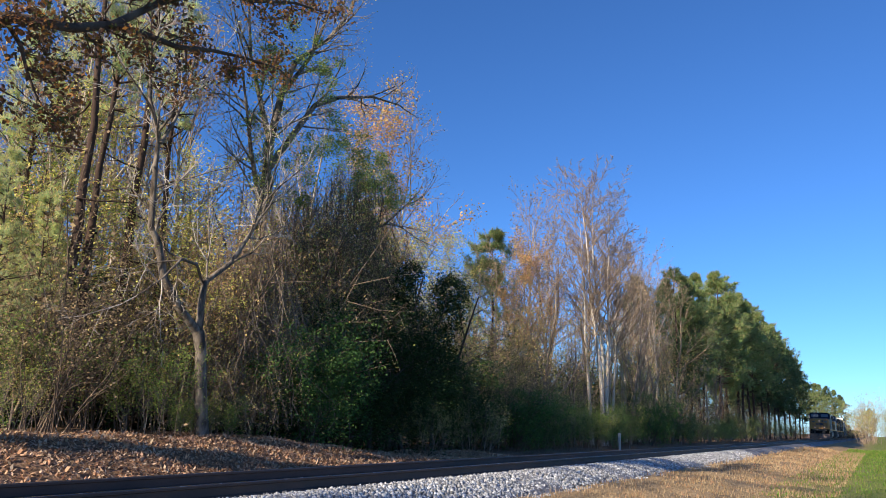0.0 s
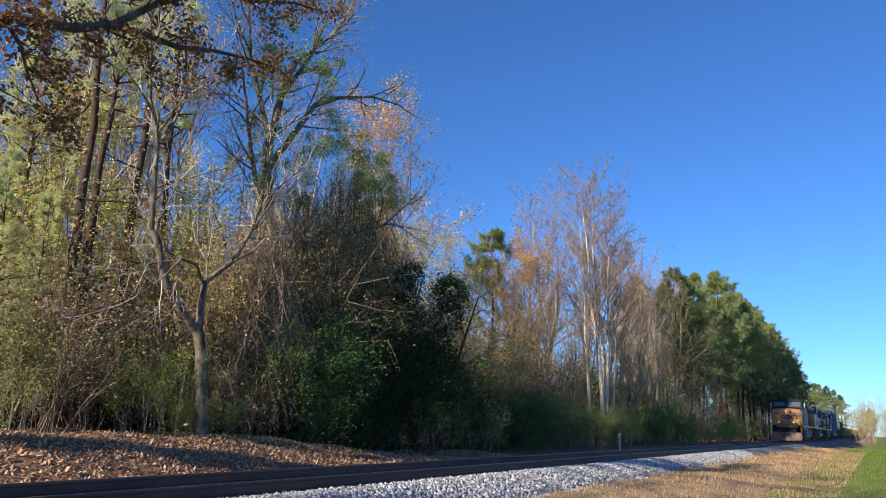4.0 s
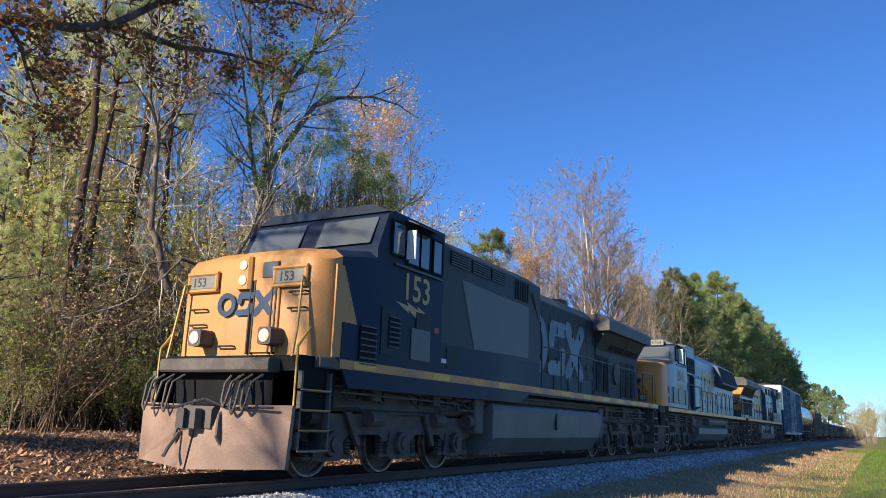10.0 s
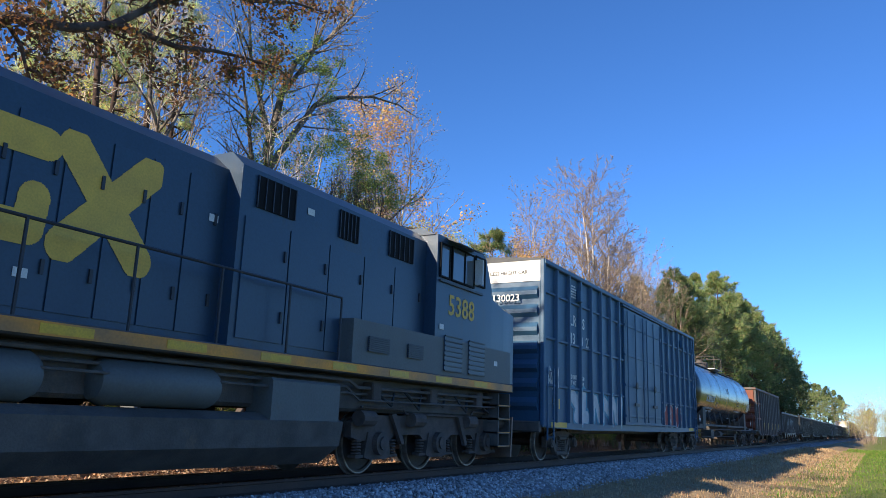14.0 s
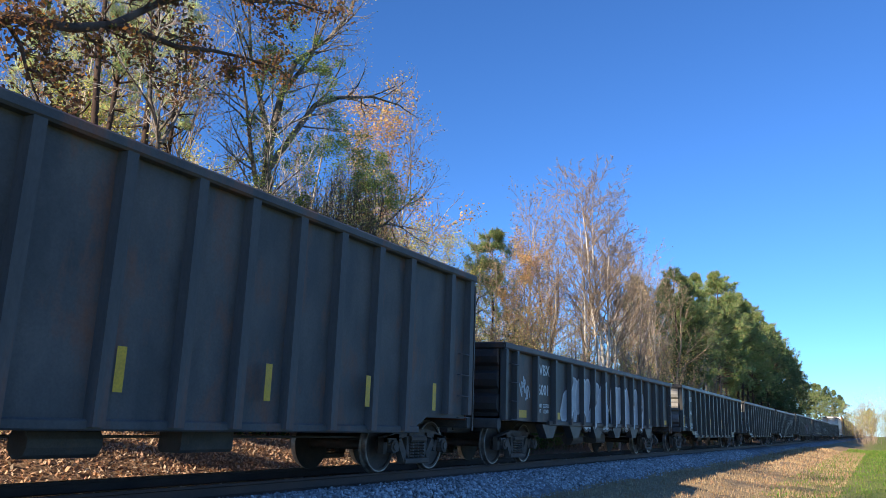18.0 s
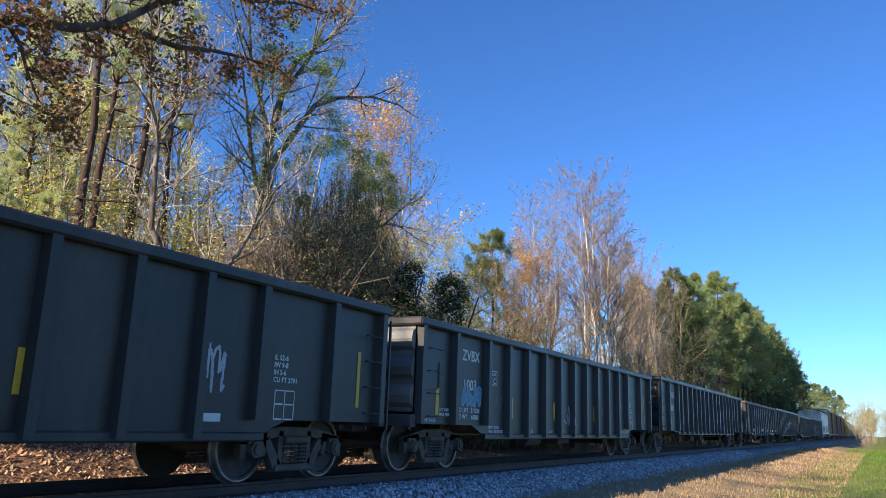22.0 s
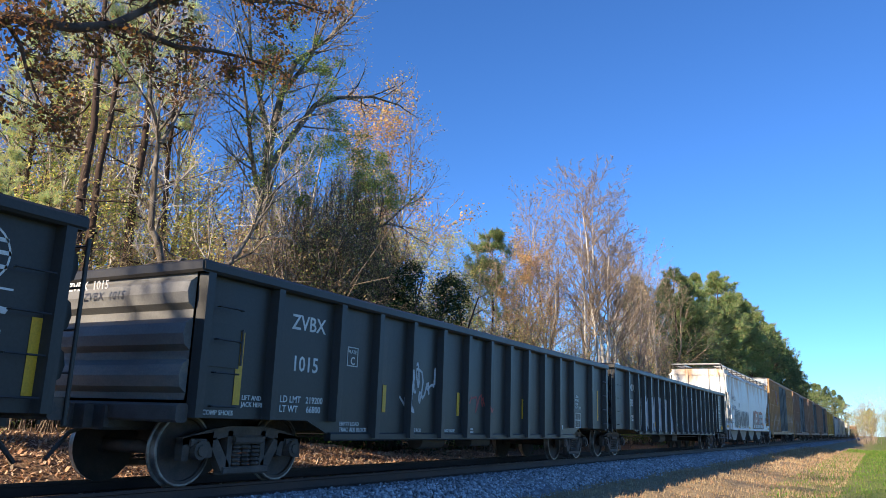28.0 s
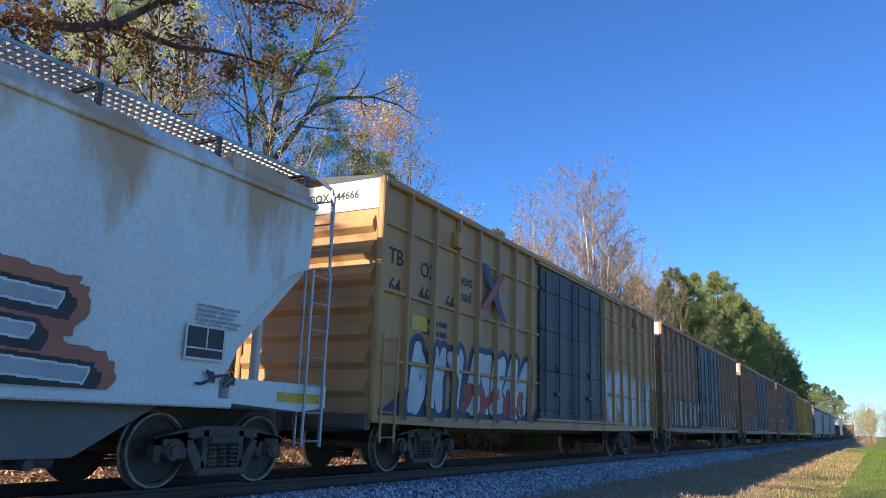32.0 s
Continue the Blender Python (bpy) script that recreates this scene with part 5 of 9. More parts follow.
def wheelset_mesh(r, n=28):
    """Axle with two wheels: dark plates, bright treads and rims."""
    mb, metal = MB(), []
    for s in (-1, 1):
        prof = [(0.06, 0.84), (0.13, 0.84), (0.14, 0.80), (r * 0.55, 0.765), (r - 0.075, 0.79), (r - 0.07, 0.826), (r - 0.032, 0.827), (r - 0.012, 0.828), (r, 0.818), (r + 0.004, 0.735), (r + 0.028, 0.725),
                (r + 0.028, 0.70), (r - 0.06, 0.692), (0.12, 0.70), (0.09, 0.66)]
        o = len(mb.f)
        mb.lathe([(a, s * b) for a, b in prof], (0, 0, 0), "y", n)
        metal += [o + j * n + k for j in (6, 7, 8, 9, 10) for k in range(n)]
        for k in range(6):
            a = k * math.pi / 3
            mb.tube((0.095 * math.cos(a), s * 0.835, 0.095 * math.sin(a)), (0.095 * math.cos(a), s * 0.862, 0.095 * math.sin(a)), 0.016, 6)
    mb.tube((0, -0.7, 0), (0, 0.7, 0), 0.085, 12)
    me = mb.mesh("wheelset", M["wheel"], True)
    me.materials.append(M["tread"])
    for k in metal:
        me.polygons[k].material_index = 1
    return fixed(me)


WHEEL = {0.457: wheelset_mesh(0.457), 0.52: wheelset_mesh(0.52)}


def freight_frame():
    """Cast side frame of a two-axle truck: arched top, sloped legs, pedestals and a nest of coil springs."""
    mb = MB()
    y0, y1 = -0.06, 0.06
    mb.prism([(-1.12, 0.52), (-1.12, 0.60), (-0.75, 0.70), (-0.35, 0.76), (0.35, 0.76), (0.75, 0.70), (1.12, 0.60), (1.12, 0.52), (0.72, 0.56), (0.34, 0.63), (-0.34, 0.63), (-0.72, 0.56)], y0, y1)
    for s in (-1, 1):
        mb.prism([(s * 1.12, 0.62), (s * 1.12, 0.33), (s * 1.02, 0.33), (s * 0.99, 0.56), (s * 0.76, 0.56), (s * 0.72, 0.35), (s * 0.62, 0.37), (s * 0.62, 0.68)], y0, y1)
        mb.prism([(s * 0.70, 0.58), (s * 0.56, 0.62), (s * 0.30, 0.27), (s * 0.30, 0.15), (s * 0.42, 0.16)], y0, y1)
        mb.prism([(s * 0.36, 0.70), (s * 0.27, 0.70), (s * 0.27, 0.22), (s * 0.36, 0.22)], y0, y1)
        mb.tube((s * 0.889, -0.15, 0.457), (s * 0.889, 0.02, 0.457), 0.115, 12)
        mb.tube((s * 0.889, -0.175, 0.457), (s * 0.889, -0.14, 0.457), 0.07, 8)
        mb.box(s * 0.889 - 0.13, s * 0.889 + 0.13, -0.10, 0.10, 0.50, 0.60, 0.02)
    mb.box(-0.42, 0.42, -0.09, 0.09, 0.14, 0.24, 0.02)
    for x in (-0.18, 0.0, 0.18):
        for k in range(5):
            mb.lathe([(0.045, 0.25 + k * 0.054), (0.078, 0.265 + k * 0.054), (0.078, 0.283 + k * 0.054), (0.045, 0.298 + k * 0.054)], (x, -0.03, 0), "z", 7)
    mb.box(-0.27, 0.27, -0.12, 0.12, 0.53, 0.64, 0.03)
    return fixed(mb.mesh("side_frame", M["truck_grey"]))


FRAME = freight_frame()
BOLSTER = fixed(MB().box(-0.22, 0.22, -0.95, 0.95, 0.46, 0.70, 0.05).box(-0.62, -0.54, -0.8, 0.8, 0.40, 0.52, 0.02).box(0.54, 0.62, -0.8, 0.8, 0.40, 0.52, 0.02)
                .tube((0, 0, 0.66), (0, 0, 0.86), 0.2, 12).mesh("bolster", M["under"]))


def freight_truck(v, x):
    t = new("truck", BOLSTER)
    t.parent = v
    t.matrix_basis = pose(x, 0, 0)
    part_at("side_frame", FRAME, t, pose(0, -0.99, 0))
    part_at("side_frame", FRAME, t, pose(0, 0.99, 0, 0, 0, 180))
    for dx in (-0.889, 0.889):
        w = part_at("wheelset", WHEEL[0.457], t, pose(dx, 0, 0.457))
        WHEELSETS.setdefault((0.457, dx), []).append(w)
    return t


def loco_frame():
    mb = MB()
    mb.prism([(-2.75, 0.62), (-2.75, 0.86), (-2.4, 0.98), (-1.25, 0.98), (-1.0, 1.04), (1.0, 1.04), (1.25, 0.98), (2.4, 0.98), (2.75, 0.86), (2.75, 0.62), (2.5, 0.56), (1.6, 0.56), (1.45, 0.66),
              (0.6, 0.66), (0.45, 0.56), (-0.45, 0.56), (-0.6, 0.66), (-1.45, 0.66), (-1.6, 0.56), (-2.5, 0.56)], -0.07, 0.07)
    for x in (-2.0, 0.0, 2.0):
        mb.prism([(x - 0.30, 0.70), (x - 0.40, 0.30), (x - 0.22, 0.26), (x + 0.22, 0.26), (x + 0.40, 0.30), (x + 0.30, 0.70)], -0.10, 0.06)
        mb.tube((x, -0.20, 0.52), (x, 0.0, 0.52), 0.19, 16)
        mb.tube((x, -0.235, 0.52), (x, -0.19, 0.52), 0.11, 12)
        for s in (-0.52, 0.52):
            for k in range(5):
                mb.lathe([(0.05, 0.34 + k * 0.05), (0.085, 0.352 + k * 0.05), (0.085, 0.372 + k * 0.05), (0.05, 0.384 + k * 0.05)], (x + s, -0.02, 0), "z", 8)
            mb.box(x + s - 0.11, x + s + 0.11, -0.09, 0.06, 0.29, 0.34)
    for x in (-2.55, -0.95, 1.15, 2.5):
        mb.tube((x - 0.16, -0.17, 0.92), (x + 0.22, -0.17, 0.92), 0.13, 12)
    mb.pipe([(-2.6, -0.13, 1.10), (-1.3, -0.13, 1.10), (-1.2, -0.13, 1.02), (1.3, -0.13, 1.02), (1.4, -0.13, 1.12), (2.5, -0.13, 1.12)], 0.022)
    mb.prism([(-1.7, 1.0), (-1.35, 0.5), (-1.25, 0.5), (-1.55, 1.02)], -0.16, -0.09)
    mb.prism([(0.75, 1.0), (1.05, 0.45), (1.15, 0.47), (0.9, 1.02)], -0.16, -0.09)
    return fixed(mb.mesh("side_frame", M["truck_rust"]))


LFRAME = loco_frame()
LBOLSTER = fixed(MB().box(-2.5, 2.5, -0.5, 0.5, 0.5, 0.85, 0.08).box(-0.5, 0.5, -0.9, 0.9, 0.7, 1.1, 0.08).box(-2.2, -1.2, -0.6, 0.6, 0.3, 0.75, 0.1).box(1.2, 2.2, -0.6, 0.6, 0.3, 0.75, 0.1)
                 .mesh("bolster", M["under"]))


def loco_truck(v, x):
    t = new("truck", LBOLSTER)
    t.parent = v
    t.matrix_basis = pose(x, 0, 0)
    part_at("side_frame", LFRAME, t, pose(0, -1.10, 0))
    part_at("side_frame", LFRAME, t, pose(0, 1.10, 0, 0, 0, 180))
    for dx in (-2.0, 0.0, 2.0):
        w = part_at("wheelset", WHEEL[0.52], t, pose(dx, 0, 0.52))
        WHEELSETS.setdefault((0.52, dx), []).append(w)


COUPLER = fixed(MB().box(-0.75, 0.1, -0.07, 0.07, 0.76, 0.90, 0.03).prism([(-0.02, -0.16), (0.16, -0.17), (0.26, -0.06), (0.20, 0.02), (0.12, -0.03), (0.10, 0.14), (-0.02, 0.15)], 0.70, 0.98, "z")
                .pipe([(-0.3, -0.30, 0.72), (-0.05, -0.32, 0.62), (0.15, -0.28, 0.42), (0.30, -0.18, 0.32)], 0.028, 6).mesh("coupler", M["under"]))


def couplers(v, x0, x1):
    part_at("coupler", COUPLER, v, pose(x1, 0, 0))
    part_at("coupler", COUPLER, v, pose(x0, 0, 0, 0, 0, 180))


def letters(v, text, x, z, size, material, y, name="lettering", stretch=1.0, spacing=1.0, end=False, bold=0.014, tilt=0.0):
    """Painted writing on the near side, or on the front end (facing -x)."""
    cu = bpy.data.curves.new(name, "FONT")
    cu.body, cu.size, cu.extrude, cu.space_character, cu.offset = text, size, 0.0015, spacing, bold * size
    cu.resolution_u = 2
    cu.materials.append(M[material])
    ob = new(name, cu)
    ob.parent = v
    ob.matrix_basis = (pose(x, y, z, 90, 0, -90) if end else pose(x, -y, z, 90 + tilt, 0, 0)) @ Matrix.Diagonal((stretch, 1, 1, 1))
    return ob


def bars(v, x, z, w, h, rows, material, y, name="painted_lines", label="", seed=1):
    """Small print that cannot be read: plain bars."""
    rs = np.random.RandomState(seed)
    mb = MB()
    for r in range(rows):
        z1 = z - r * h * 1.9
        a = 0.0
        while a < w * (0.6 + 0.4 * rs.rand()):
            b = min(w, a + w * (0.12 + 0.25 * rs.rand()))
            mb.box(x + a, x + b, -y - 0.002, -y, z1 - h, z1)
            a = b + w * 0.05
    return part(name, mb, M[material], v, label)


def strip(v, x, z, w, h, y, material="reflect_yellow", name="reflector_strip"):
    return part(name, MB().box(x, x + w, -y - 0.004, -y, z, z + h), M[material], v)


def painted(v, name, fields, x0, x1, z0, z1, surf, step, materials, label=""):
    """Sprayed shapes that follow the ribs of a side: fields(x, z) gives for each point the number of its paint, or -1."""
    step *= 0.32
    nx, nz = int((x1 - x0) / step), int((z1 - z0) / step)
    xs, zs = x0 + (np.arange(nx) + 0.5) * step, z0 + (np.arange(nz) + 0.5) * step
    X, Z = np.meshgrid(xs, zs, indexing="ij")
    K = np.pad(fields(X, Z), ((0, 0), (1, 1)), constant_values=-1)
    ys = np.array([surf(x) for x in xs])
    h, made = step / 2, []
    for k, mname in enumerate(materials):
        on = (K == k).astype(int)
        lo, hi = np.nonzero(np.diff(on, axis=1) == 1), np.nonzero(np.diff(on, axis=1) == -1)
        if not len(lo[0]):
            continue
        a, y = xs[lo[0]], -ys[lo[0]] - 0.004
        b0, b1 = z0 + lo[1] * step, z0 + hi[1] * step
        vs = np.stack([np.stack([a - h, y, b0], -1), np.stack([a + h, y, b0], -1), np.stack([a + h, y, b1], -1), np.stack([a - h, y, b1], -1)], 1).reshape(-1, 3)
        made.append(part(name, np_mesh(name, vs, np.arange(4 * len(a)).reshape(-1, 4), M[mname]), None, v, label))
    return made


def seg_dist(X, Z, a, b):
    a, b = np.array(a, float), np.array(b, float)
    d = b - a
    t = np.clip(((X - a[0]) * d[0] + (Z - a[1]) * d[1]) / (d @ d + 1e-9), 0, 1)
    return np.hypot(X - a[0] - t * d[0], Z - a[1] - t * d[1])


def tag_field(x0, x1, z0, z1, n, seed, w, e, slant=0.1, fade=0.0):
    """A row of interlocking fat abstract strokes: 0 inside, 1 on the outlines, 2 in a shadow round them."""
    rs = np.random.RandomState(seed)
    cell, h = (x1 - x0) / n, (z1 - z0)
    r = min(0.21 * cell, 0.16 * h)
    groups = []
    for k in range(n):
        cx, cz = x0 + cell * (k + 0.5), (z0 + z1) / 2
        a, b = 0.50 * cell - 0.6 * r - e, 0.5 * h - r - 1.6 * e
        cols = rs.permutation([-1, -1, 1, 1, 0])[:4]
        rows_ = rs.permutation([-1, 1, -0.1, 0.9, -0.9])[:4]
        side = -1 if rs.rand() < 0.5 else 1
        pts = [(side, -1), (side * 0.9, 1)] + [(c, q) for c, q in zip(cols[:2 + rs.randint(2)], rows_)]
        pts = [(cx + a * (p + 0.18 * rs.normal()) + slant * b * q, cz + b * (0.94 * q + 0.06 * rs.normal())) for p, q in pts]
        # bend each joint into two short strokes
        q2 = [pts[0], pts[1]]
        for p0, p1 in zip(pts[1:], pts[2:]):
            m = (0.5 * (p0[0] + p1[0]) + 0.22 * a * rs.normal(), 0.5 * (p0[1] + p1[1]) + 0.12 * b * rs.normal())
            q2 += [m, p1]
        groups.append((q2, r * (0.85 + 0.3 * rs.rand())))

    def f(X, Z):
        K = np.full(X.shape, -1)
        for pts, rr in groups:
            d = np.full(X.shape, 9.0)
            for p0, p1 in zip(pts, pts[1:]):
                d = np.minimum(d, seg_dist(X, Z, p0, p1))
            d = d + 0.10 * rr * np.sin(9 * X + 4 * Z)
            K[(d < rr + 2.2 * e) & (K != 0) & (K != 1)] = 2
            K[d < rr + e] = 1
            K[d < rr] = 0
        return K

    return f


def scrawl_field(x0, x1, z0, z1, n, seed, w):
    """A thin hand-drawn scrawl."""
    rs = np.random.RandomState(seed)
    pts = [(x0 + (x1 - x0) * (0.06 + 0.88 * (k / n * 0.7 + 0.3 * rs.rand())), z0 + (z1 - z0) * (0.06 + 0.88 * rs.rand())) for k in range(n)]
    p = np.array(pts)
    q = [p[0]]
    for k in range(1, len(p) - 1):
        for t in (0.25, 0.75):
            q.append(0.5 * (p[k - 1] + p[k]) * (1 - t) ** 2 + 2 * t * (1 - t) * p[k] + 0.5 * (p[k] + p[k + 1]) * t * t)

    def f(X, Z):
        d = np.full(X.shape, 9.0)
        for a, b in zip(q, q[1:]):
            d = np.minimum(d, seg_dist(X, Z, a, b))
        return np.where(d < w, 0, -1)

    return f


def ladder(v, x, y, z0, z1, w, material, axis="x", n=5, name="ladder"):
    mb = MB()
    for k in (0, 1):
        a = (x + (w * k if axis == "x" else 0), y + (w * k if axis == "y" else 0))
        mb.box(a[0] - 0.02, a[0] + 0.02, a[1] - 0.02, a[1] + 0.02, z0, z1, 0.008)
    lad = part(name, mb, M[material], v)
    rung = MB().tube((0, 0, 0), (w, 0, 0) if axis == "x" else (0, w, 0), 0.013, 6).mesh("rung", M[material])
    for k in range(n):
        part_at("rung", rung, lad, pose(x, y, z0 + 0.08 + (z1 - z0 - 0.16) * k / max(1, n - 1)))
    return lad


def grabs(v, spots, w, material, y, axis="x"):
    me = MB().pipe([(0, 0, 0), (0, -0.06, 0), (w, -0.06, 0), (w, 0, 0)] if axis == "x" else [(0, 0, 0), (-0.06, 0, 0), (-0.06, w, 0), (0, w, 0)], 0.011, 5).mesh("grab_iron", M[material])
    for x, z in spots:
        part_at("grab_iron", me, v, pose(x, -y, z))


# ---------------------------------------------------------------- open gondolas
def gondola(label, centre, half, top, nribs, paint, axles, low=0.60, lowend=0.86, end_mat=None, group="black open gondolas of the train", belly=True, rib_w=0.12, inset=None, shift=0.0):
    v = vehicle("gondola_car", label, "freight car", centre, group)
    mt = M[paint]
    yo, ys = 1.60, 1.47
    # side sheets with a deeper belly between the trucks
    xs = inset or (half - 3.0)
    prof = [(-half, lowend), (-half, top - 0.12), (half, top - 0.12), (half, lowend), (xs + 0.7, lowend), (xs, low), (-xs, low), (-xs - 0.7, lowend)] if belly else \
        [(-half, lowend), (-half, top - 0.12), (half, top - 0.12), (half, lowend)]
    for s in (-1, 1):
        part("side", MB().prism(prof, s * ys, s * (ys - 0.03)), mt, v)
        part("top_chord", MB().box(-half - 0.05, half + 0.05, *sorted((s * 1.43, s * 1.62)), top - 0.15, top, 0.03), mt, v)
        part("side_sill", MB().box(-xs - 0.2, xs + 0.2, *sorted((s * 1.40, s * 1.53)), low - 0.02, low + 0.10, 0.02), mt, v)
    part("floor", MB().box(-half, half, -1.45, 1.45, 0.98, 1.06), mt, v)
    part("centre_sill", MB().box(-half - 0.2, half + 0.2, -0.32, 0.32, 0.68, 0.98, 0.03), M["under"], v)
    # ribs
    me = MB().prism([(-rib_w / 2 - 0.03, 0), (-rib_w / 2, -(yo - ys)), (rib_w / 2, -(yo - ys)), (rib_w / 2 + 0.03, 0)], 0, 1, "z")
    rib = fixed(me.mesh("rib", mt))
    foot = fixed(MB().prism([(0, -0.13), (0.0, 0.42), (-0.10, 0.42), (-0.14, 0.30), (-0.02, -0.13)], -rib_w / 2 - 0.01, rib_w / 2 + 0.01, "x").mesh("rib_foot", mt))
    if isinstance(nribs, list):
        rx = [-half + 0.10] + [r - shift for r in nribs if abs(r - shift) < half - 0.35] + [half - 0.10]
    else:
        rx = [-half + 0.10 + (2 * half - 0.2) * k / (nribs - 1) for k in range(nribs)]
    for x in rx:
        zb = low + 0.02 if abs(x) < xs else lowend
        for s in (-1, 1):
            r = new("rib", rib)
            r.parent = v
            r.matrix_basis = pose(x, s * ys, zb, 0, 0, 0 if s < 0 else 180) @ Matrix.Diagonal((1, 1, top - 0.13 - zb, 1))
    # ends: sheet, two horizontal beams, chord
    for s in (-1, 1):
        e = part("end", MB().box(*sorted((s * half, s * (half - 0.04))), -1.47, 1.47, 0.95, top - 0.1), M[end_mat or paint], v)
        for z in (1.14, 1.64, 2.14):
            if z < top - 0.5:
                part("end_beam", MB().prism([(s * half, z), (s * (half + 0.10), z + 0.07), (s * (half + 0.13), z + 0.20), (s * (half + 0.10), z + 0.33), (s * half, z + 0.40)], -1.45, 1.45), M[end_mat or paint], e)
        part("top_chord", MB().box(*sorted((s * (half - 0.10), s * (half + 0.08))), -1.6, 1.6, top - 0.15, top + 0.002, 0.03), mt, v)
        part("end_sill", MB().box(*sorted((s * (half - 0.02), s * (half + 0.16))), -1.5, 1.5, 0.80, 1.02, 0.03), M["under"], v)
        if s > 0 or half > 9:
            ladder(v, s * (half + 0.16), -1.52, 0.75, top - 0.2, 0.42, "black_worn" if paint != "black_car" else "black_car", "y", 5)
    grabs(v, [(half - 0.62, z) for z in (1.0, 1.4, 1.8, 2.2)] + [(-half + 0.25, z) for z in (1.0, 1.4, 1.8, 2.2)], 0.4, paint, yo - 0.02)
    part("brake_cylinder", MB().tube((-1.6, -0.75, 0.55), (-0.7, -0.75, 0.55), 0.17, 12), M["under"], v)
    part("air_reservoir", MB().box(0.4, 1.3, -0.95, -0.55, 0.42, 0.72, 0.04), M["under"], v)
    part("brake_rod", MB().pipe([(-xs - 0.6, -0.6, 0.62), (xs + 0.6, -0.6, 0.60)], 0.018, 6), M["under"], v)
    for x in axles:
        freight_truck(v, x)
    couplers(v, -half - 0.25, half + 0.25)
    # the body stands a little behind the middle from which its marks are laid out
    for ob in v.children:
        ob.matrix_basis = pose(shift, 0, 0) @ ob.matrix_basis

    def surf(x):
        return yo if any(abs(x - shift - r) < rib_w / 2 + 0.01 for r in rx) else ys

    return v, surf, rx


def gon_marks(v, surf, half, marks, number, top, big=0.30, x=None, paint="letter_white"):
    """Owner's marks and load lines near the leading end."""
    x = -half + 2.06 if x is None else x
    y = 1.472
    letters(v, marks, x, top - 0.62, big, paint, y)
    letters(v, number, x + 0.05, top - 1.20, big, paint, y)
    letters(v, "LD LMT   219200\nLT WT     66800", x - 0.14, 1.10, 0.13, paint, y)
    letters(v, "2 INCH HF COMP SHOES", -half + 0.12, 0.90, 0.085, paint, 1.472)


def globe_logo(v, x, z, r, y):
    """A globe of rings over a swoosh, with a line of small print."""
    mb = MB()
    n = 24
    for a, b, c in ((1, 0.93, 0), (1, 0.93, 1)):
        for k in range(n):
            t0, t1 = 2 * math.pi * k / n, 2 * math.pi * (k + 1) / n
            sx = 1.0 if c == 0 else 0.42
            pts = [(x + r * a * sx * math.cos(t0), z + r * a * math.sin(t0)), (x + r * a * sx * math.cos(t1), z + r * a * math.sin(t1)),
                   (x + r * (b if c == 0 else a) * (sx - (0.07 if c else 0)) * math.cos(t1), z + r * b * math.sin(t1)), (x + r * (b if c == 0 else a) * (sx - (0.07 if c else 0)) * math.cos(t0), z + r * b * math.sin(t0))]
            mb.prism(pts, -y - 0.002, -y)
    for dz in (-0.35, 0.1, 0.5):
        w = r * math.sqrt(max(0, 1 - dz * dz))
        mb.box(x - w, x + w, -y - 0.002, -y, z + dz * r - 0.02, z + dz * r + 0.02)
    mb.prism([(x - r, z - r * 0.2), (x - r * 1.1, z - r * 0.9), (x - r * 0.5, z - r * 1.7), (x + r * 1.1, z - r * 1.8), (x + r * 1.2, z - r * 1.6), (x - r * 0.35, z - r * 1.45), (x - r * 0.85, z - r * 0.9)], -y - 0.002, -y)
    mb.box(x + 0.0, x + r * 1.25, -y - 0.002, -y, z - r * 1.05, z - r * 0.98)
    part("logo", mb, M["letter_white"], v, "white globe logo")
    bars(v, x - r * 1.1, z - r * 2.05, r * 2.4, 0.04, 2, "letter_white", y)


def strips(v, half, xs, y, z=1.03, h=0.44, w=0.10):
    for x in xs:
        strip(v, x, z, w, h, y)


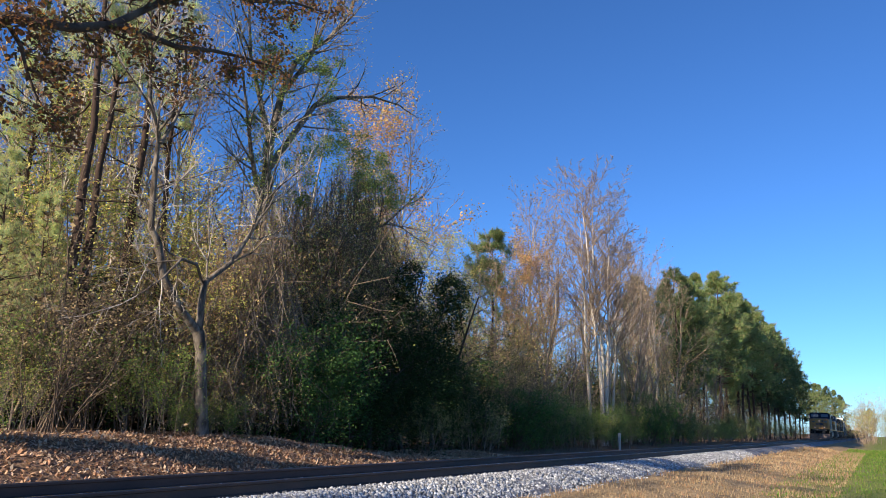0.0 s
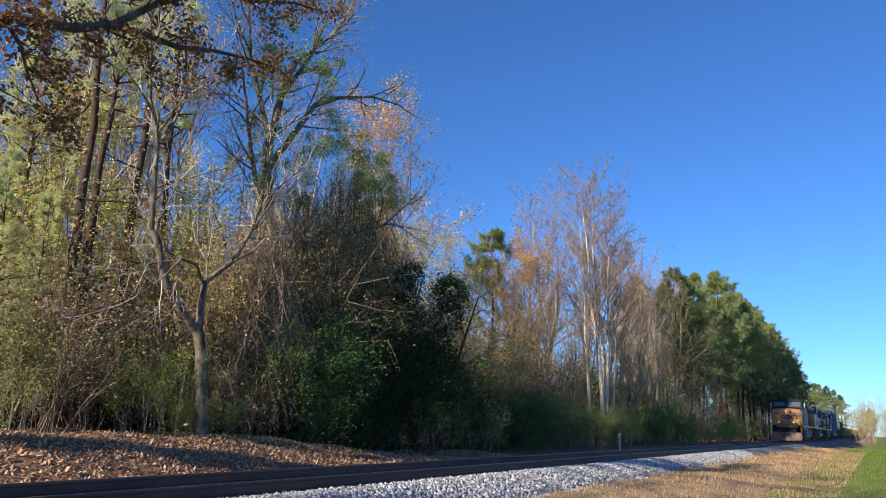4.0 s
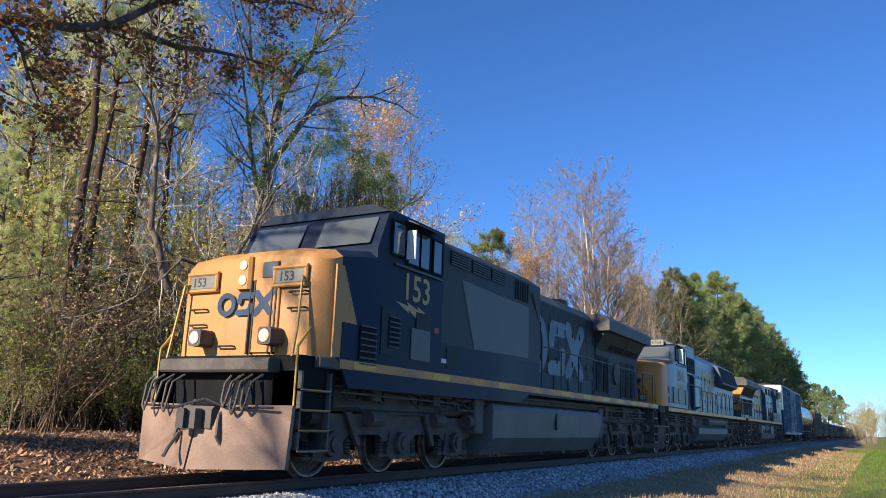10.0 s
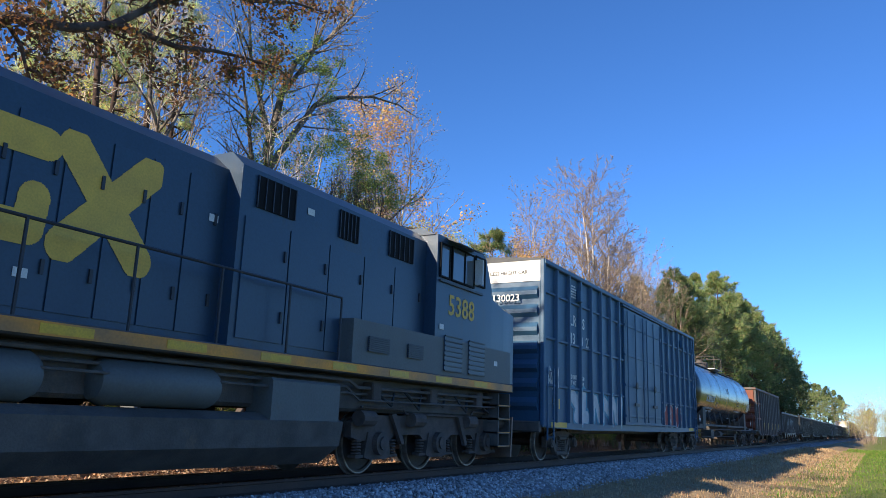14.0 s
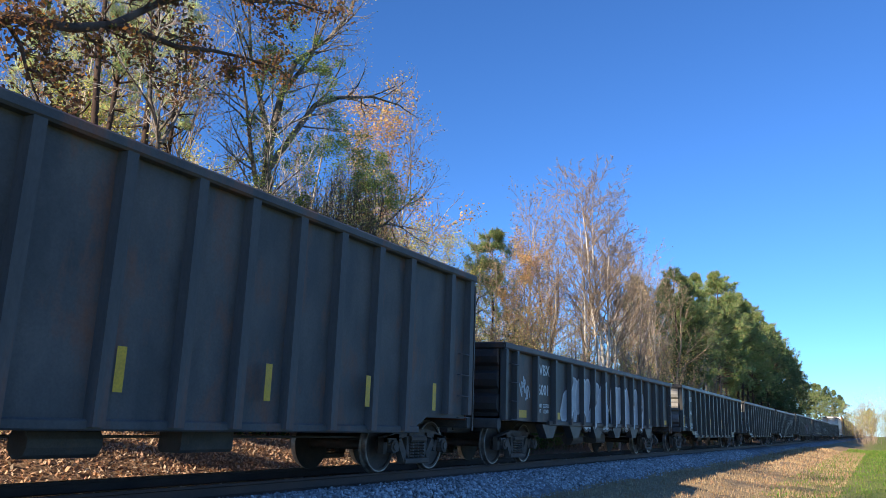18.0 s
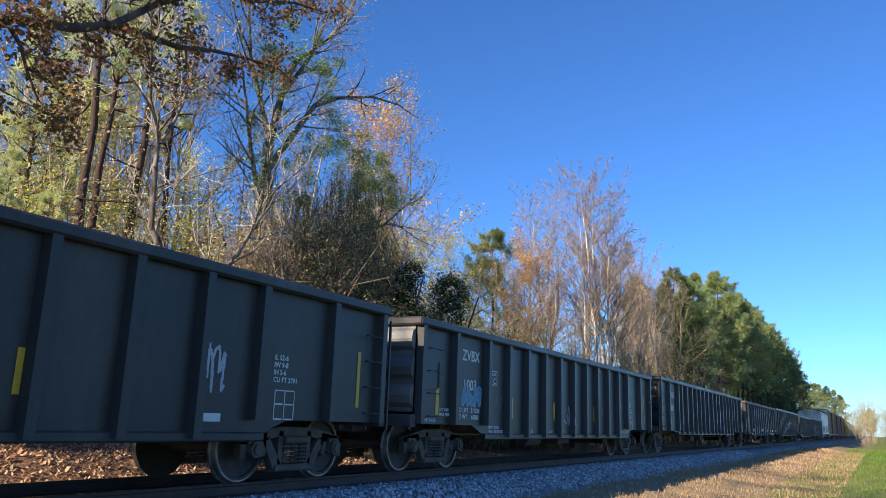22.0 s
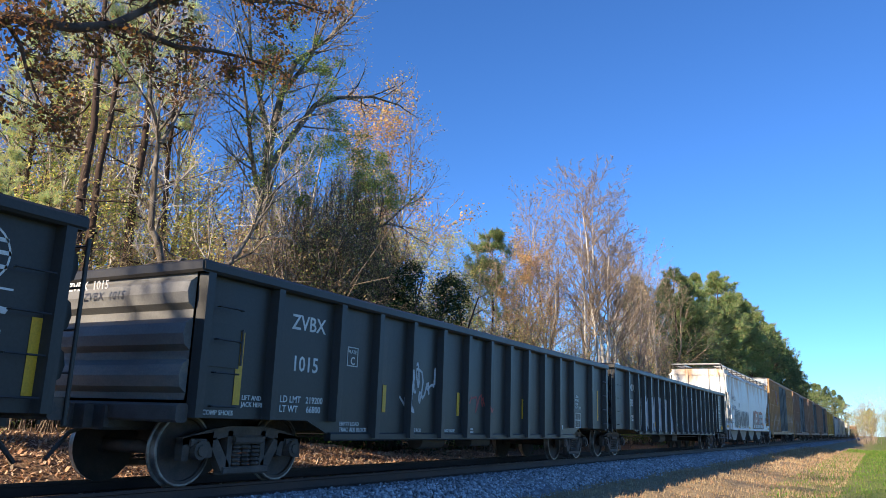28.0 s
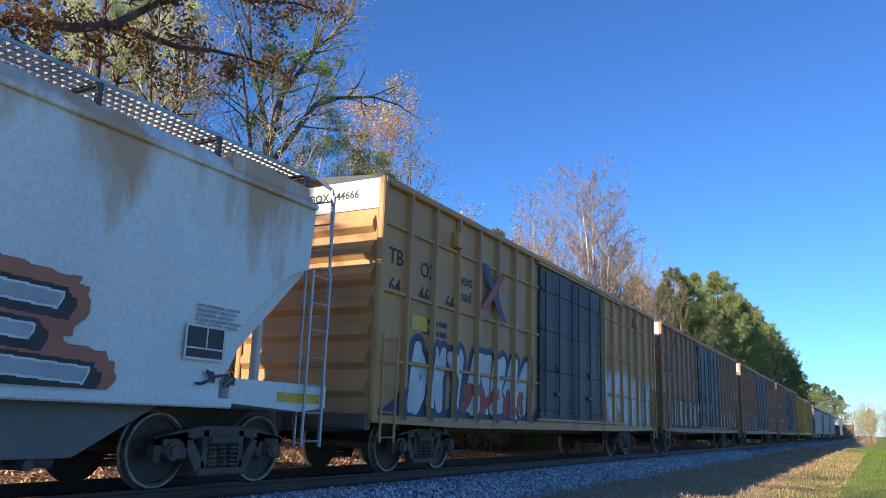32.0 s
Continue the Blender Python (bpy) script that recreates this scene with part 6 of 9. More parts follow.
def build_gondolas():
    AX = (-6.52, 6.52)
    spots = (-3.62, -1.02, 2.14, 4.40)
    for marks, number, c, seed in (("ZVBX", "1046", 292.3, 3), ("ZVBX", "1047", 309.8, 4), ("ZVBX", "1003", 327.0, 5), ("ZVBX", "1015", 403.95, 6)):
        v, surf, rx = gondola("black steel open gondola car with yellow reflector strips", c, 8.05, 2.74, [-6.38, -4.95, -3.90, -2.84, -1.76, -0.72, 0.30, 1.30, 2.30, 3.32, 4.37, 5.38, 6.93], "black_car", AX, inset=5.1, shift=0.28, end_mat="end_grey")
        door = part("brake_door", MB().box(-7.52, -6.98, -1.492, -1.472, 1.48, 2.02, 0.006), M["black_car"], v, "small hinged steel door")
        part("hinge", MB().tube((-6.96, -1.50, 1.52), (-6.96, -1.50, 1.98), 0.018, 6), M["under"], door)
        gon_marks(v, surf, 8.05, marks, number, 2.74)
        letters(v, marks + "  " + number, -8.10, 2.40, 0.16, "letter_white", 0.55, end=True)
        part("plate_mark", MB().box(-4.65, -4.37, -1.476, -1.472, 1.70, 1.715).box(-4.65, -4.37, -1.476, -1.472, 1.985, 2.0).box(-4.65, -4.635, -1.476, -1.472, 1.70, 2.0).box(-4.385, -4.37, -1.476, -1.472, 1.70, 2.0), M["letter_white"], v)
        letters(v, "PLATE", -4.62, 1.90, 0.075, "letter_white", 1.472)
        letters(v, "C", -4.56, 1.73, 0.17, "letter_white", 1.472)
        strip(v, -7.02, 1.03, 0.12, 0.92, 1.474)
        strips(v, 8.05, spots, 1.474)
        strip(v, 7.66, 1.08, 0.08, 0.86, 1.474)
        letters(v, "LIFT AND\nJACK HERE", -6.86, 1.10, 0.085, "letter_white", 1.472)
        letters(v, "EMPTY LOAD\nTRAC. ADJ. BLOCK", -4.75, 0.80, 0.085, "letter_white", 1.472)
        letters(v, "RELEASE ROD", -2.85, 0.72, 0.085, "letter_white", 1.472)
        letters(v, "RETAINING VALVE", -1.78, 0.72, 0.085, "letter_white", 1.472)
        bars(v, -0.78, 0.80, 0.5, 0.03, 2, "letter_white", 1.472, seed=seed)
        letters(v, "IL 52-6\nIW 9-8\nIH 5-6\nCU FT 2791", 5.74, 1.66, 0.10, "letter_white", 1.472)
        strip(v, 4.55, 0.82, 0.28, 0.10, 1.474, "letter_white", "white_placard")
        fr = MB()
        for a in range(2):
            for b in range(2):
                fr.box(5.79 + 0.2 * a, 5.97 + 0.2 * a, -1.476, -1.472, 0.86 + 0.2 * b, 0.88 + 0.2 * b).box(5.79 + 0.2 * a, 5.805 + 0.2 * a, -1.476, -1.472, 0.86 + 0.2 * b, 1.06 + 0.2 * b)
        part("data_panel", fr.box(6.19, 6.205, -1.476, -1.472, 0.86, 1.26).box(5.79, 6.205, -1.476, -1.472, 1.245, 1.26), M["letter_white"], v)
        if number == "1015":
            painted(v, "graffiti", scrawl_field(-3.2, -1.6, 0.95, 2.05, 27, 21, 0.022), -3.3, -1.5, 0.9, 2.1, surf, 0.03, ["paint_white"], "thin white sprayed scrawl")
            painted(v, "graffiti", scrawl_field(-0.9, 0.7, 0.9, 1.7, 15, 22, 0.02), -0.9, 0.7, 0.85, 1.75, surf, 0.03, ["paint_red"], "thin faded red scrawl")
        else:
            if number == "1003":
                painted(v, "graffiti", tag_field(-5.95, -5.15, 1.22, 1.62, 4, 57, 0.06, 0.012, 0.15), -6.0, -5.1, 1.18, 1.66, surf, 0.02, ["paint_cyan", "paint_silver", "paint_cyan"], "small pale green sprayed tag")
                painted(v, "graffiti", scrawl_field(-4.6, -3.95, 1.15, 1.6, 25, 58, 0.014), -4.7, -3.9, 1.1, 1.65, surf, 0.02, ["paint_dim"], "dim grey sprayed scrawl")
            painted(v, "graffiti", scrawl_field(-0.4, 0.6, 0.85, 1.45, 13, 30 + seed, 0.018), -0.4, 0.6, 0.8, 1.5, surf, 0.03, ["paint_silver"], "thin sprayed scrawl")
            painted(v, "graffiti", scrawl_field(4.3, 5.1, 1.0, 1.9, 13, 50 + seed, 0.02), 4.3, 5.1, 0.9, 1.95, surf, 0.03, ["paint_silver"], "thin sprayed scrawl")
    # the short gondola with big silver shapes
    v, surf, rx = gondola("worn black gondola car with large silver and black graffiti", 274.75, 7.8, 2.66, [-7.7, -7.1, -5.9, -4.7, -3.55, -2.55, -1.6, -0.6, 0.4, 1.4, 2.4, 3.4, 4.3, 5.4, 6.5, 7.6], "black_worn", (-5.85, 6.3), low=0.92, lowend=0.98, belly=False)
    letters(v, "ZVBX", -5.78, 2.10, 0.36, "letter_white", 1.472)
    letters(v, "16001", -5.80, 1.62, 0.36, "letter_white", 1.472)
    letters(v, "LD LMT  223700\nLT WT    62300", -5.80, 1.32, 0.13, "letter_white", 1.472)
    letters(v, "ZVBX\n6001", -7.86, 2.30, 0.17, "letter_fade", 0.9, end=True)
    painted(v, "graffiti", tag_field(-3.9, 0.1, 0.80, 2.25, 4, 5, 0.15, 0.065, 0.16), -4.3, 0.4, 0.76, 2.4, surf, 0.04, ["paint_silver", "paint_white", "paint_black"], "large silver and white sprayed shapes")
    painted(v, "graffiti", tag_field(0.2, 4.0, 0.80, 2.2, 5, 8, 0.12, 0.06, 0.12), 0.0, 4.4, 0.76, 2.4, surf, 0.04, ["paint_silver", "paint_white", "paint_black"], "large silver and white sprayed shapes")
    painted(v, "graffiti", scrawl_field(-7.0, -6.0, 1.35, 2.1, 33, 9, 0.02), -7.1, -5.9, 1.1, 2.1, surf, 0.03, ["paint_white"], "white sprayed scrawl")
    for x, w in ((-6.95, 0.62), (-4.55, 0.42), (4.5, 0.4), (7.0, 0.4)):
        strip(v, x, 1.06, w, 0.17, 1.474)
    for k in range(6):
        part("side_pocket", MB().prism([(-5.4 + 1.9 * k, 0.92), (-5.1 + 1.9 * k, 0.60), (-4.7 + 1.9 * k, 0.60), (-4.4 + 1.9 * k, 0.92)], -1.5, -1.3), M["black_worn"], v)
    # two long gondolas with a globe logo, one rusty
    for c, half, paint, lab, seed in ((346.45, 9.9, "black_car", "long black gondola car with a white globe logo and graffiti", 1), (384.7, 9.75, "black_car", "long black gondola car with white sprayed lines and a globe logo", 2),
                                      (422.95, 9.95, "black_car", "long black gondola car with a row of pale sprayed shapes", 3)):
        v, surf, rx = gondola(lab, c, half, 2.85, [-9.78, -8.2, -6.62, -5.98, -4.98, -3.95, -3, -2.15, -1.2, -0.27, 0.85, 1.86, 2.73, 3.73, 4.67, 5.63, 6.59, 7.37, 8.38, 9.78] if seed == 1 else [-half + 0.12, -8.3, -7.15, -6.35, -5.45, -4.45, -3.5, -2.6, -1.6, -0.55, 0.45, 1.4, 2.4, 3.4, 4.4, 5.4, 6.4, 7.3, 8.35 if seed < 3 else 7.9, half - 0.12], paint, (-half + 1.55, half - 1.55), low=0.72, inset=half - 3.2, shift=0.25 if seed == 1 else 0.0)
        letters(v, "SMIX", -8.00 if seed > 1 else -7.75, 2.12, 0.32 if seed > 1 else 0.36, "letter_white", 1.472)
        if seed == 1:
            letters(v, "660", -7.62, 1.64, 0.36, "letter_white", 1.472)
            letters(v, "60", -6.53, 1.66, 0.36, "letter_white", 1.472)
        else:
            letters(v, ("", "66062", "560303")[seed - 1], -8.16, 1.62, 0.32, "letter_white", 1.472, stretch=0.72 if seed == 3 else 0.86)
        letters(v, "LD LMT  210200\nLT WT     75800", -8.18, 1.25, 0.12, "letter_white", 1.472, stretch=0.85)
        letters(v, "SMIX", -half - 0.06, 2.35, 0.2, "letter_white", 0.8, end=True)
        globe_logo(v, {1: 8.85, 2: 8.85, 3: 8.75}[seed], 2.30, 0.30, 1.472)
        letters(v, "IL 66-0\nIW 9-0\nIH 6-0\nCU FT 3564", half - 1.15, 1.45, 0.105, "letter_white", 1.472)
        fr = MB().box(half - 2.25, half - 1.85, -1.476, -1.472, 1.05, 1.065).box(half - 2.25, half - 1.85, -1.476, -1.472, 1.40, 1.415).box(half - 2.25, half - 2.235, -1.476, -1.472, 1.05, 1.41).box(half - 1.865, half - 1.85, -1.476, -1.472, 1.05, 1.41)
        part("data_panel", fr.box(half - 2.06, half - 2.045, -1.476, -1.472, 1.05, 1.41).box(half - 2.25, half - 1.85, -1.476, -1.472, 1.22, 1.235), M["letter_white"], v)
        if seed == 1:
            strips(v, half, (-1.12, -4.90, 6.48, half + 0.10), 1.474, 0.82, 0.86, 0.11)
            painted(v, "graffiti", tag_field(0.9, 4.4, 0.84, 1.90, 6, 31, 0.16, 0.03, 0.0), 0.7, 4.6, 0.78, 2.1, surf, 0.035, ["paint_lilac", "paint_red", "paint_red"], "pale blue and red sprayed shapes")
            painted(v, "graffiti", scrawl_field(-0.1, 0.72, 1.0, 1.9, 27, 33, 0.022), -0.2, 0.8, 0.95, 2.0, surf, 0.03, ["paint_white"], "white sprayed scrawl")
            painted(v, "graffiti", scrawl_field(-5.75, -5.05, 0.95, 2.05, 23, 36, 0.022), -5.9, -5.0, 0.9, 2.1, surf, 0.03, ["paint_white"], "white sprayed scrawl")
            painted(v, "graffiti", scrawl_field(4.8, 5.45, 0.9, 1.85, 25, 37, 0.022), 4.75, 5.5, 0.85, 1.9, surf, 0.03, ["paint_white"], "white sprayed scrawl")
            painted(v, "graffiti", scrawl_field(-6.56, -6.1, 0.8, 1.55, 29, 34, 0.022), -6.6, -6.0, 0.75, 1.7, surf, 0.03, ["paint_white"], "white sprayed scrawl")
            painted(v, "graffiti", scrawl_field(-3.85, -3.15, 0.85, 1.9, 31, 35, 0.022), -3.95, -3.05, 0.8, 1.98, surf, 0.03, ["paint_white"], "white sprayed scrawl")
            load = MB()
            rs = np.random.RandomState(4)
            for k in range(46):
                x, y = -4 + 10 * rs.rand(), rs.normal(0, 0.55)
                z = 2.55 + 0.32 * rs.rand()
                load.tube((x, y, z), (x + 0.5 * rs.normal(), y + 0.3 * rs.normal(), z + 0.12 * rs.normal()), 0.03 + 0.04 * rs.rand(), 6)
            load.prism([(-8, 1.0), (-6, 2.4), (-2, 2.6), (3, 2.62), (6, 2.5), (8, 1.0)], -1.3, 1.3)
            part("scrap_load", load, M["rust_side"], v, "heap of scrap metal")
        if seed == 2:
            strips(v, half, (1.6, -5.2, half - 3.4, half - 0.3), 1.474, 1.02, 0.75, 0.11)
            painted(v, "graffiti", scrawl_field(-6.5, 4.6, 0.85, 2.3, 34, 41, 0.075), -6.6, 4.7, 0.8, 2.4, surf, 0.04, ["paint_silver"], "large white sprayed outline")
            painted(v, "graffiti", scrawl_field(4.9, 5.6, 1.0, 2.35, 25, 42, 0.028), 4.8, 5.7, 0.95, 2.4, surf, 0.03, ["paint_silver"], "white hand-sprayed lines")
        if seed == 3:
            painted(v, "graffiti", tag_field(-6.9, -1.7, 0.76, 2.05, 6, 51, 0.13, 0.035, 0.0), -7.1, -1.4, 0.74, 2.15, surf, 0.04, ["paint_silver", "paint_white", "paint_white"], "row of pale sprayed shapes")
            for k in range(5):
                painted(v, "graffiti", scrawl_field(-1.5, -0.72 - 0.05 * (k % 2), 1.93 - 0.25 * k, 2.13 - 0.25 * k, 17, 52 + 7 * k, 0.016), -1.55, -0.6, 1.88 - 0.25 * k, 2.18 - 0.25 * k, surf, 0.02, ["paint_white"], "white hand-sprayed line")
            painted(v, "graffiti", tag_field(-0.5, 4.5, 0.76, 2.3, 5, 53, 0.10, 0.05, 0.15), -0.6, 4.9, 0.74, 2.4, surf, 0.04, ["paint_dim", "paint_silver", "paint_black"], "grey sprayed shapes with pale edges")
            painted(v, "graffiti", scrawl_field(half - 2.9, half - 2.0, 1.4, 2.3, 21, 54, 0.022), half - 3.0, half - 1.9, 1.3, 2.4, surf, 0.03, ["paint_white"], "white hand-sprayed lines")
            for x in (-4.6, -0.5, 3.6, 7.2, half - 0.7):
                strip(v, x, 0.98, 0.45, 0.16, 1.474)
    # the rusty one covered in silver paint
    v, surf, rx = gondola("rusty dark gondola car covered in silver graffiti", 365.85, 8.05, 2.78, [-7.95, -6.8, -4.89, -3.8, -2.8, -1.8, -0.74, 0.35, 1.44, 2.36, 3.4, 4.4, 5.4, 6.7, 7.95], "black_worn", AX, low=0.72, end_mat="rust_end", shift=0.28)
    letters(v, "ZVBX", -6.45, 2.05, 0.40, "letter_fade", 1.472)
    letters(v, "5283", -6.5, 1.58, 0.40, "letter_white", 1.472)
    letters(v, "60\n60", -4.72, 1.95, 0.36, "letter_white", 1.474)

    def cover(X, Z):
        K = tag_field(-4.2, 7.4, 0.8, 2.55, 8, 61, 0.30, 0.07, 0.25)(X, Z)
        K[(K < 0) & (Z < 2.5) & (X > -4.2)] = 3
        wear = np.sin(23 * X + 9 * np.sin(5 * Z)) + np.sin(31 * Z + 7 * np.sin(3 * X)) + 0.8 * np.sin(71 * X + 40 * Z)
        K[(wear > 1.55) & (K != 2)] = -1
        K[(wear < -1.75) & (K == 3)] = 1
        return K

    painted(v, "graffiti", cover, -4.5, 7.5, 0.78, 2.62, surf, 0.05, ["paint_cream", "paint_black", "paint_lilac", "paint_cream"], "cream, black and violet sprayed blocks")
    letters(v, "LD LMT  218300\nLT WT     66700", -6.6, 1.15, 0.15, "letter_white", 1.472)
    painted(v, "graffiti", tag_field(-7.7, -6.9, 0.85, 1.7, 2, 67, 0.1, 0.04, 0.0), -7.85, -6.85, 0.8, 1.9, surf, 0.035, ["paint_cream", "paint_navy", "paint_navy"], "blue and cream sprayed shapes")
    for x in (-4.75, -0.6, 2.5, 5.5, 7.2):
        strip(v, x, 0.98, 0.45, 0.13, 1.606)
    # the tall red one
    v, surf, rx = gondola("tall rusty red gondola car with dark ribbed sides", 258.3, 7.1, 3.85, [-6.95, -6.03, -4.5, -3.36, -2.4, -1.3, -0.25, 0.68, 1.67, 2.65, 3.7, 4.7, 6.2, 6.95], "rust_side", (-5.95, 5.95), low=0.72, lowend=1.05, end_mat="red_rust", group="rusty open cars", inset=5.0, rib_w=0.15)
    part("side_panel", MB().box(-7.1, -4.85, -1.50, -1.475, 1.05, 3.72), M["red_rust"], v, "rust-red end panel of the side")
    for z in (1.75, 2.75):
        part("panel_beam", MB().box(-7.05, -4.9, -1.58, -1.50, z, z + 0.12, 0.02), M["red_rust"], v)
        part("end_beam", MB().box(-7.30, -7.10, -1.50, 1.50, z, z + 0.2, 0.03), M["red_rust"], v)
    for y in (-0.75, 0.0, 0.75):
        part("end_post", MB().box(-7.22, -7.10, y - 0.06, y + 0.06, 1.1, 3.7, 0.02), M["red_rust"], v)
    letters(v, "SMIX", -6.5, 2.45, 0.30, "letter_fade", 1.502)
    letters(v, "4111", -6.5, 2.05, 0.30, "letter_fade", 1.502)
    letters(v, "SMIX  4111", -7.31, 2.80, 0.15, "letter_white", 0.3, end=True)
    strip(v, -6.98, 1.1, 0.12, 0.9, 1.505)
    for x in (-3.5, -1.2, 1.1, 3.4, 5.5):
        strip(v, x, 1.10, 0.12, 0.48, 1.606)


# ---------------------------------------------------------------- box cars
def boxcar(label, centre, half, top, paint, door_paint, group, end_mat=None, top_mat="white_top"):
    v = vehicle("box_car", label, "freight car", centre, group)
    mt = M[paint]
    y0 = 1.45
    for s in (-1, 1):
        part("side", MB().box(-half, half, *sorted((s * y0, s * (y0 - 0.05))), 0.98, top - 0.08), mt, v)
        part("side_sill", MB().prism([(-half, 0.98), (half, 0.98), (half, 0.86), (6.0, 0.80), (-6.0, 0.80), (-half, 0.86)], s * 1.50, s * 1.42), mt, v)
        part("top_rail", MB().box(-half, half, *sorted((s * 1.40, s * 1.56)), top - 0.16, top - 0.04, 0.02), mt, v)
        e = part("end", MB().box(*sorted((s * half, s * (half - 0.06))), -1.45, 1.45, 0.95, top - 0.6), M[end_mat or paint], v)
        part("end_cap", MB().box(*sorted((s * (half + 0.02), s * (half - 0.06))), -1.5, 1.5, top - 0.6, top - 0.02), M[top_mat], v, "white band across the top of the end")
        for k in range(7):
            z = 1.25 + k * 0.46
            if z < top - 0.85:
                part("end_rib", MB().prism([(s * half, z), (s * (half + 0.09), z + 0.10), (s * (half + 0.09), z + 0.2), (s * half, z + 0.32)], -1.36, 1.36), M[end_mat or paint], e)
        for y in (-1.48, 1.48):
            part("corner_post", MB().box(*sorted((s * (half - 0.10), s * (half + 0.04))), y - 0.06, y + 0.06, 0.9, top - 0.05, 0.02), mt, v)
        part("end_sill", MB().box(*sorted((s * (half - 0.02), s * (half + 0.15))), -1.45, 1.45, 0.74, 1.0, 0.03), M["under"], v)
        ladder(v, s * (half - 0.55) if s > 0 else -half + 0.14, -1.56, 0.55, 2.3, 0.42, paint, "x", 5)
    part("roof", MB().prism([(-1.52, top - 0.06), (-1.52, top - 0.02), (0, top + 0.10), (1.52, top - 0.02), (1.52, top - 0.06)], -half - 0.03, half + 0.03, "x"), M["grey_roof"], v)
    part("underframe", MB().box(-half, half, -0.35, 0.35, 0.68, 0.98, 0.03).box(-half, half, -1.4, 1.4, 0.94, 0.98), M["under"], v)
    post = fixed(MB().prism([(-0.06, 0), (-0.035, -0.10), (0.035, -0.10), (0.06, 0)], 0.98, top - 0.15, "z").mesh("side_post", mt))
    posts = [-half + 0.9 + 0.93 * k for k in range(8)]
    posts = [p for p in posts if p < -2.3]
    posts = posts + [-p + 0.4 for p in posts]
    for x in posts:
        for s in (-1, 1):
            part_at("side_post", post, v, pose(x, s * y0, 0, 0, 0, 0 if s < 0 else 180))
    for z in (1.85, 3.02, 4.18):
        for a, b in ((-half, -2.15), (2.8, half)):
            part("side_rail", MB().box(a, b, -1.505, -1.45, z, z + 0.07, 0.015), mt, v)
    # double door on its rails
    for x0, x1, nm in ((-2.12, 0.30, "door"), (0.34, 2.76, "door")):
        d = part(nm, MB().box(x0, x1, -1.53, -1.455, 1.05, top - 0.28), M[door_paint], v, "plug door with bars")
        for k in range(4):
            part("door_bar", MB().box(x0, x1, -1.56, -1.53, 1.25 + k * 0.98, 1.33 + k * 0.98, 0.01), M[door_paint], d)
        for x in (x0 + 0.25, (x0 + x1) / 2, x1 - 0.25):
            part("lock_rod", MB().tube((x, -1.575, 1.1), (x, -1.575, top - 0.35), 0.022, 6), M[door_paint], d)
        part("door_handle", MB().box((x0 + x1) / 2 - 0.25, (x0 + x1) / 2 + 0.25, -1.61, -1.57, 1.62, 1.72, 0.01).lathe([(0.10, -0.02), (0.13, 0.0), (0.10, 0.02)], ((x0 + x1) / 2, -1.60, 2.3), "y", 14), M["door_dark"], d)
    for z in (1.0, top - 0.24):
        part("door_rail", MB().box(-2.3, 5.0, -1.57, -1.50, z, z + 0.06, 0.01), mt, v)
    for x in (-half + 1.75 + 0.9, half - 1.7 - 0.9):
        part("bracket", MB().box(x - 0.1, x + 0.1, -1.60, -1.45, top - 0.75, top - 0.45, 0.02), mt, v)
    for s in (-1, 1):
        freight_truck(v, s * 6.7)
    couplers(v, -half - 0.25, half + 0.25)

    def surf(x):
        if -2.12 < x < 2.76:
            return 1.575
        return 1.552 if any(abs(x - p) < 0.05 for p in posts) else 1.455

    return v, surf


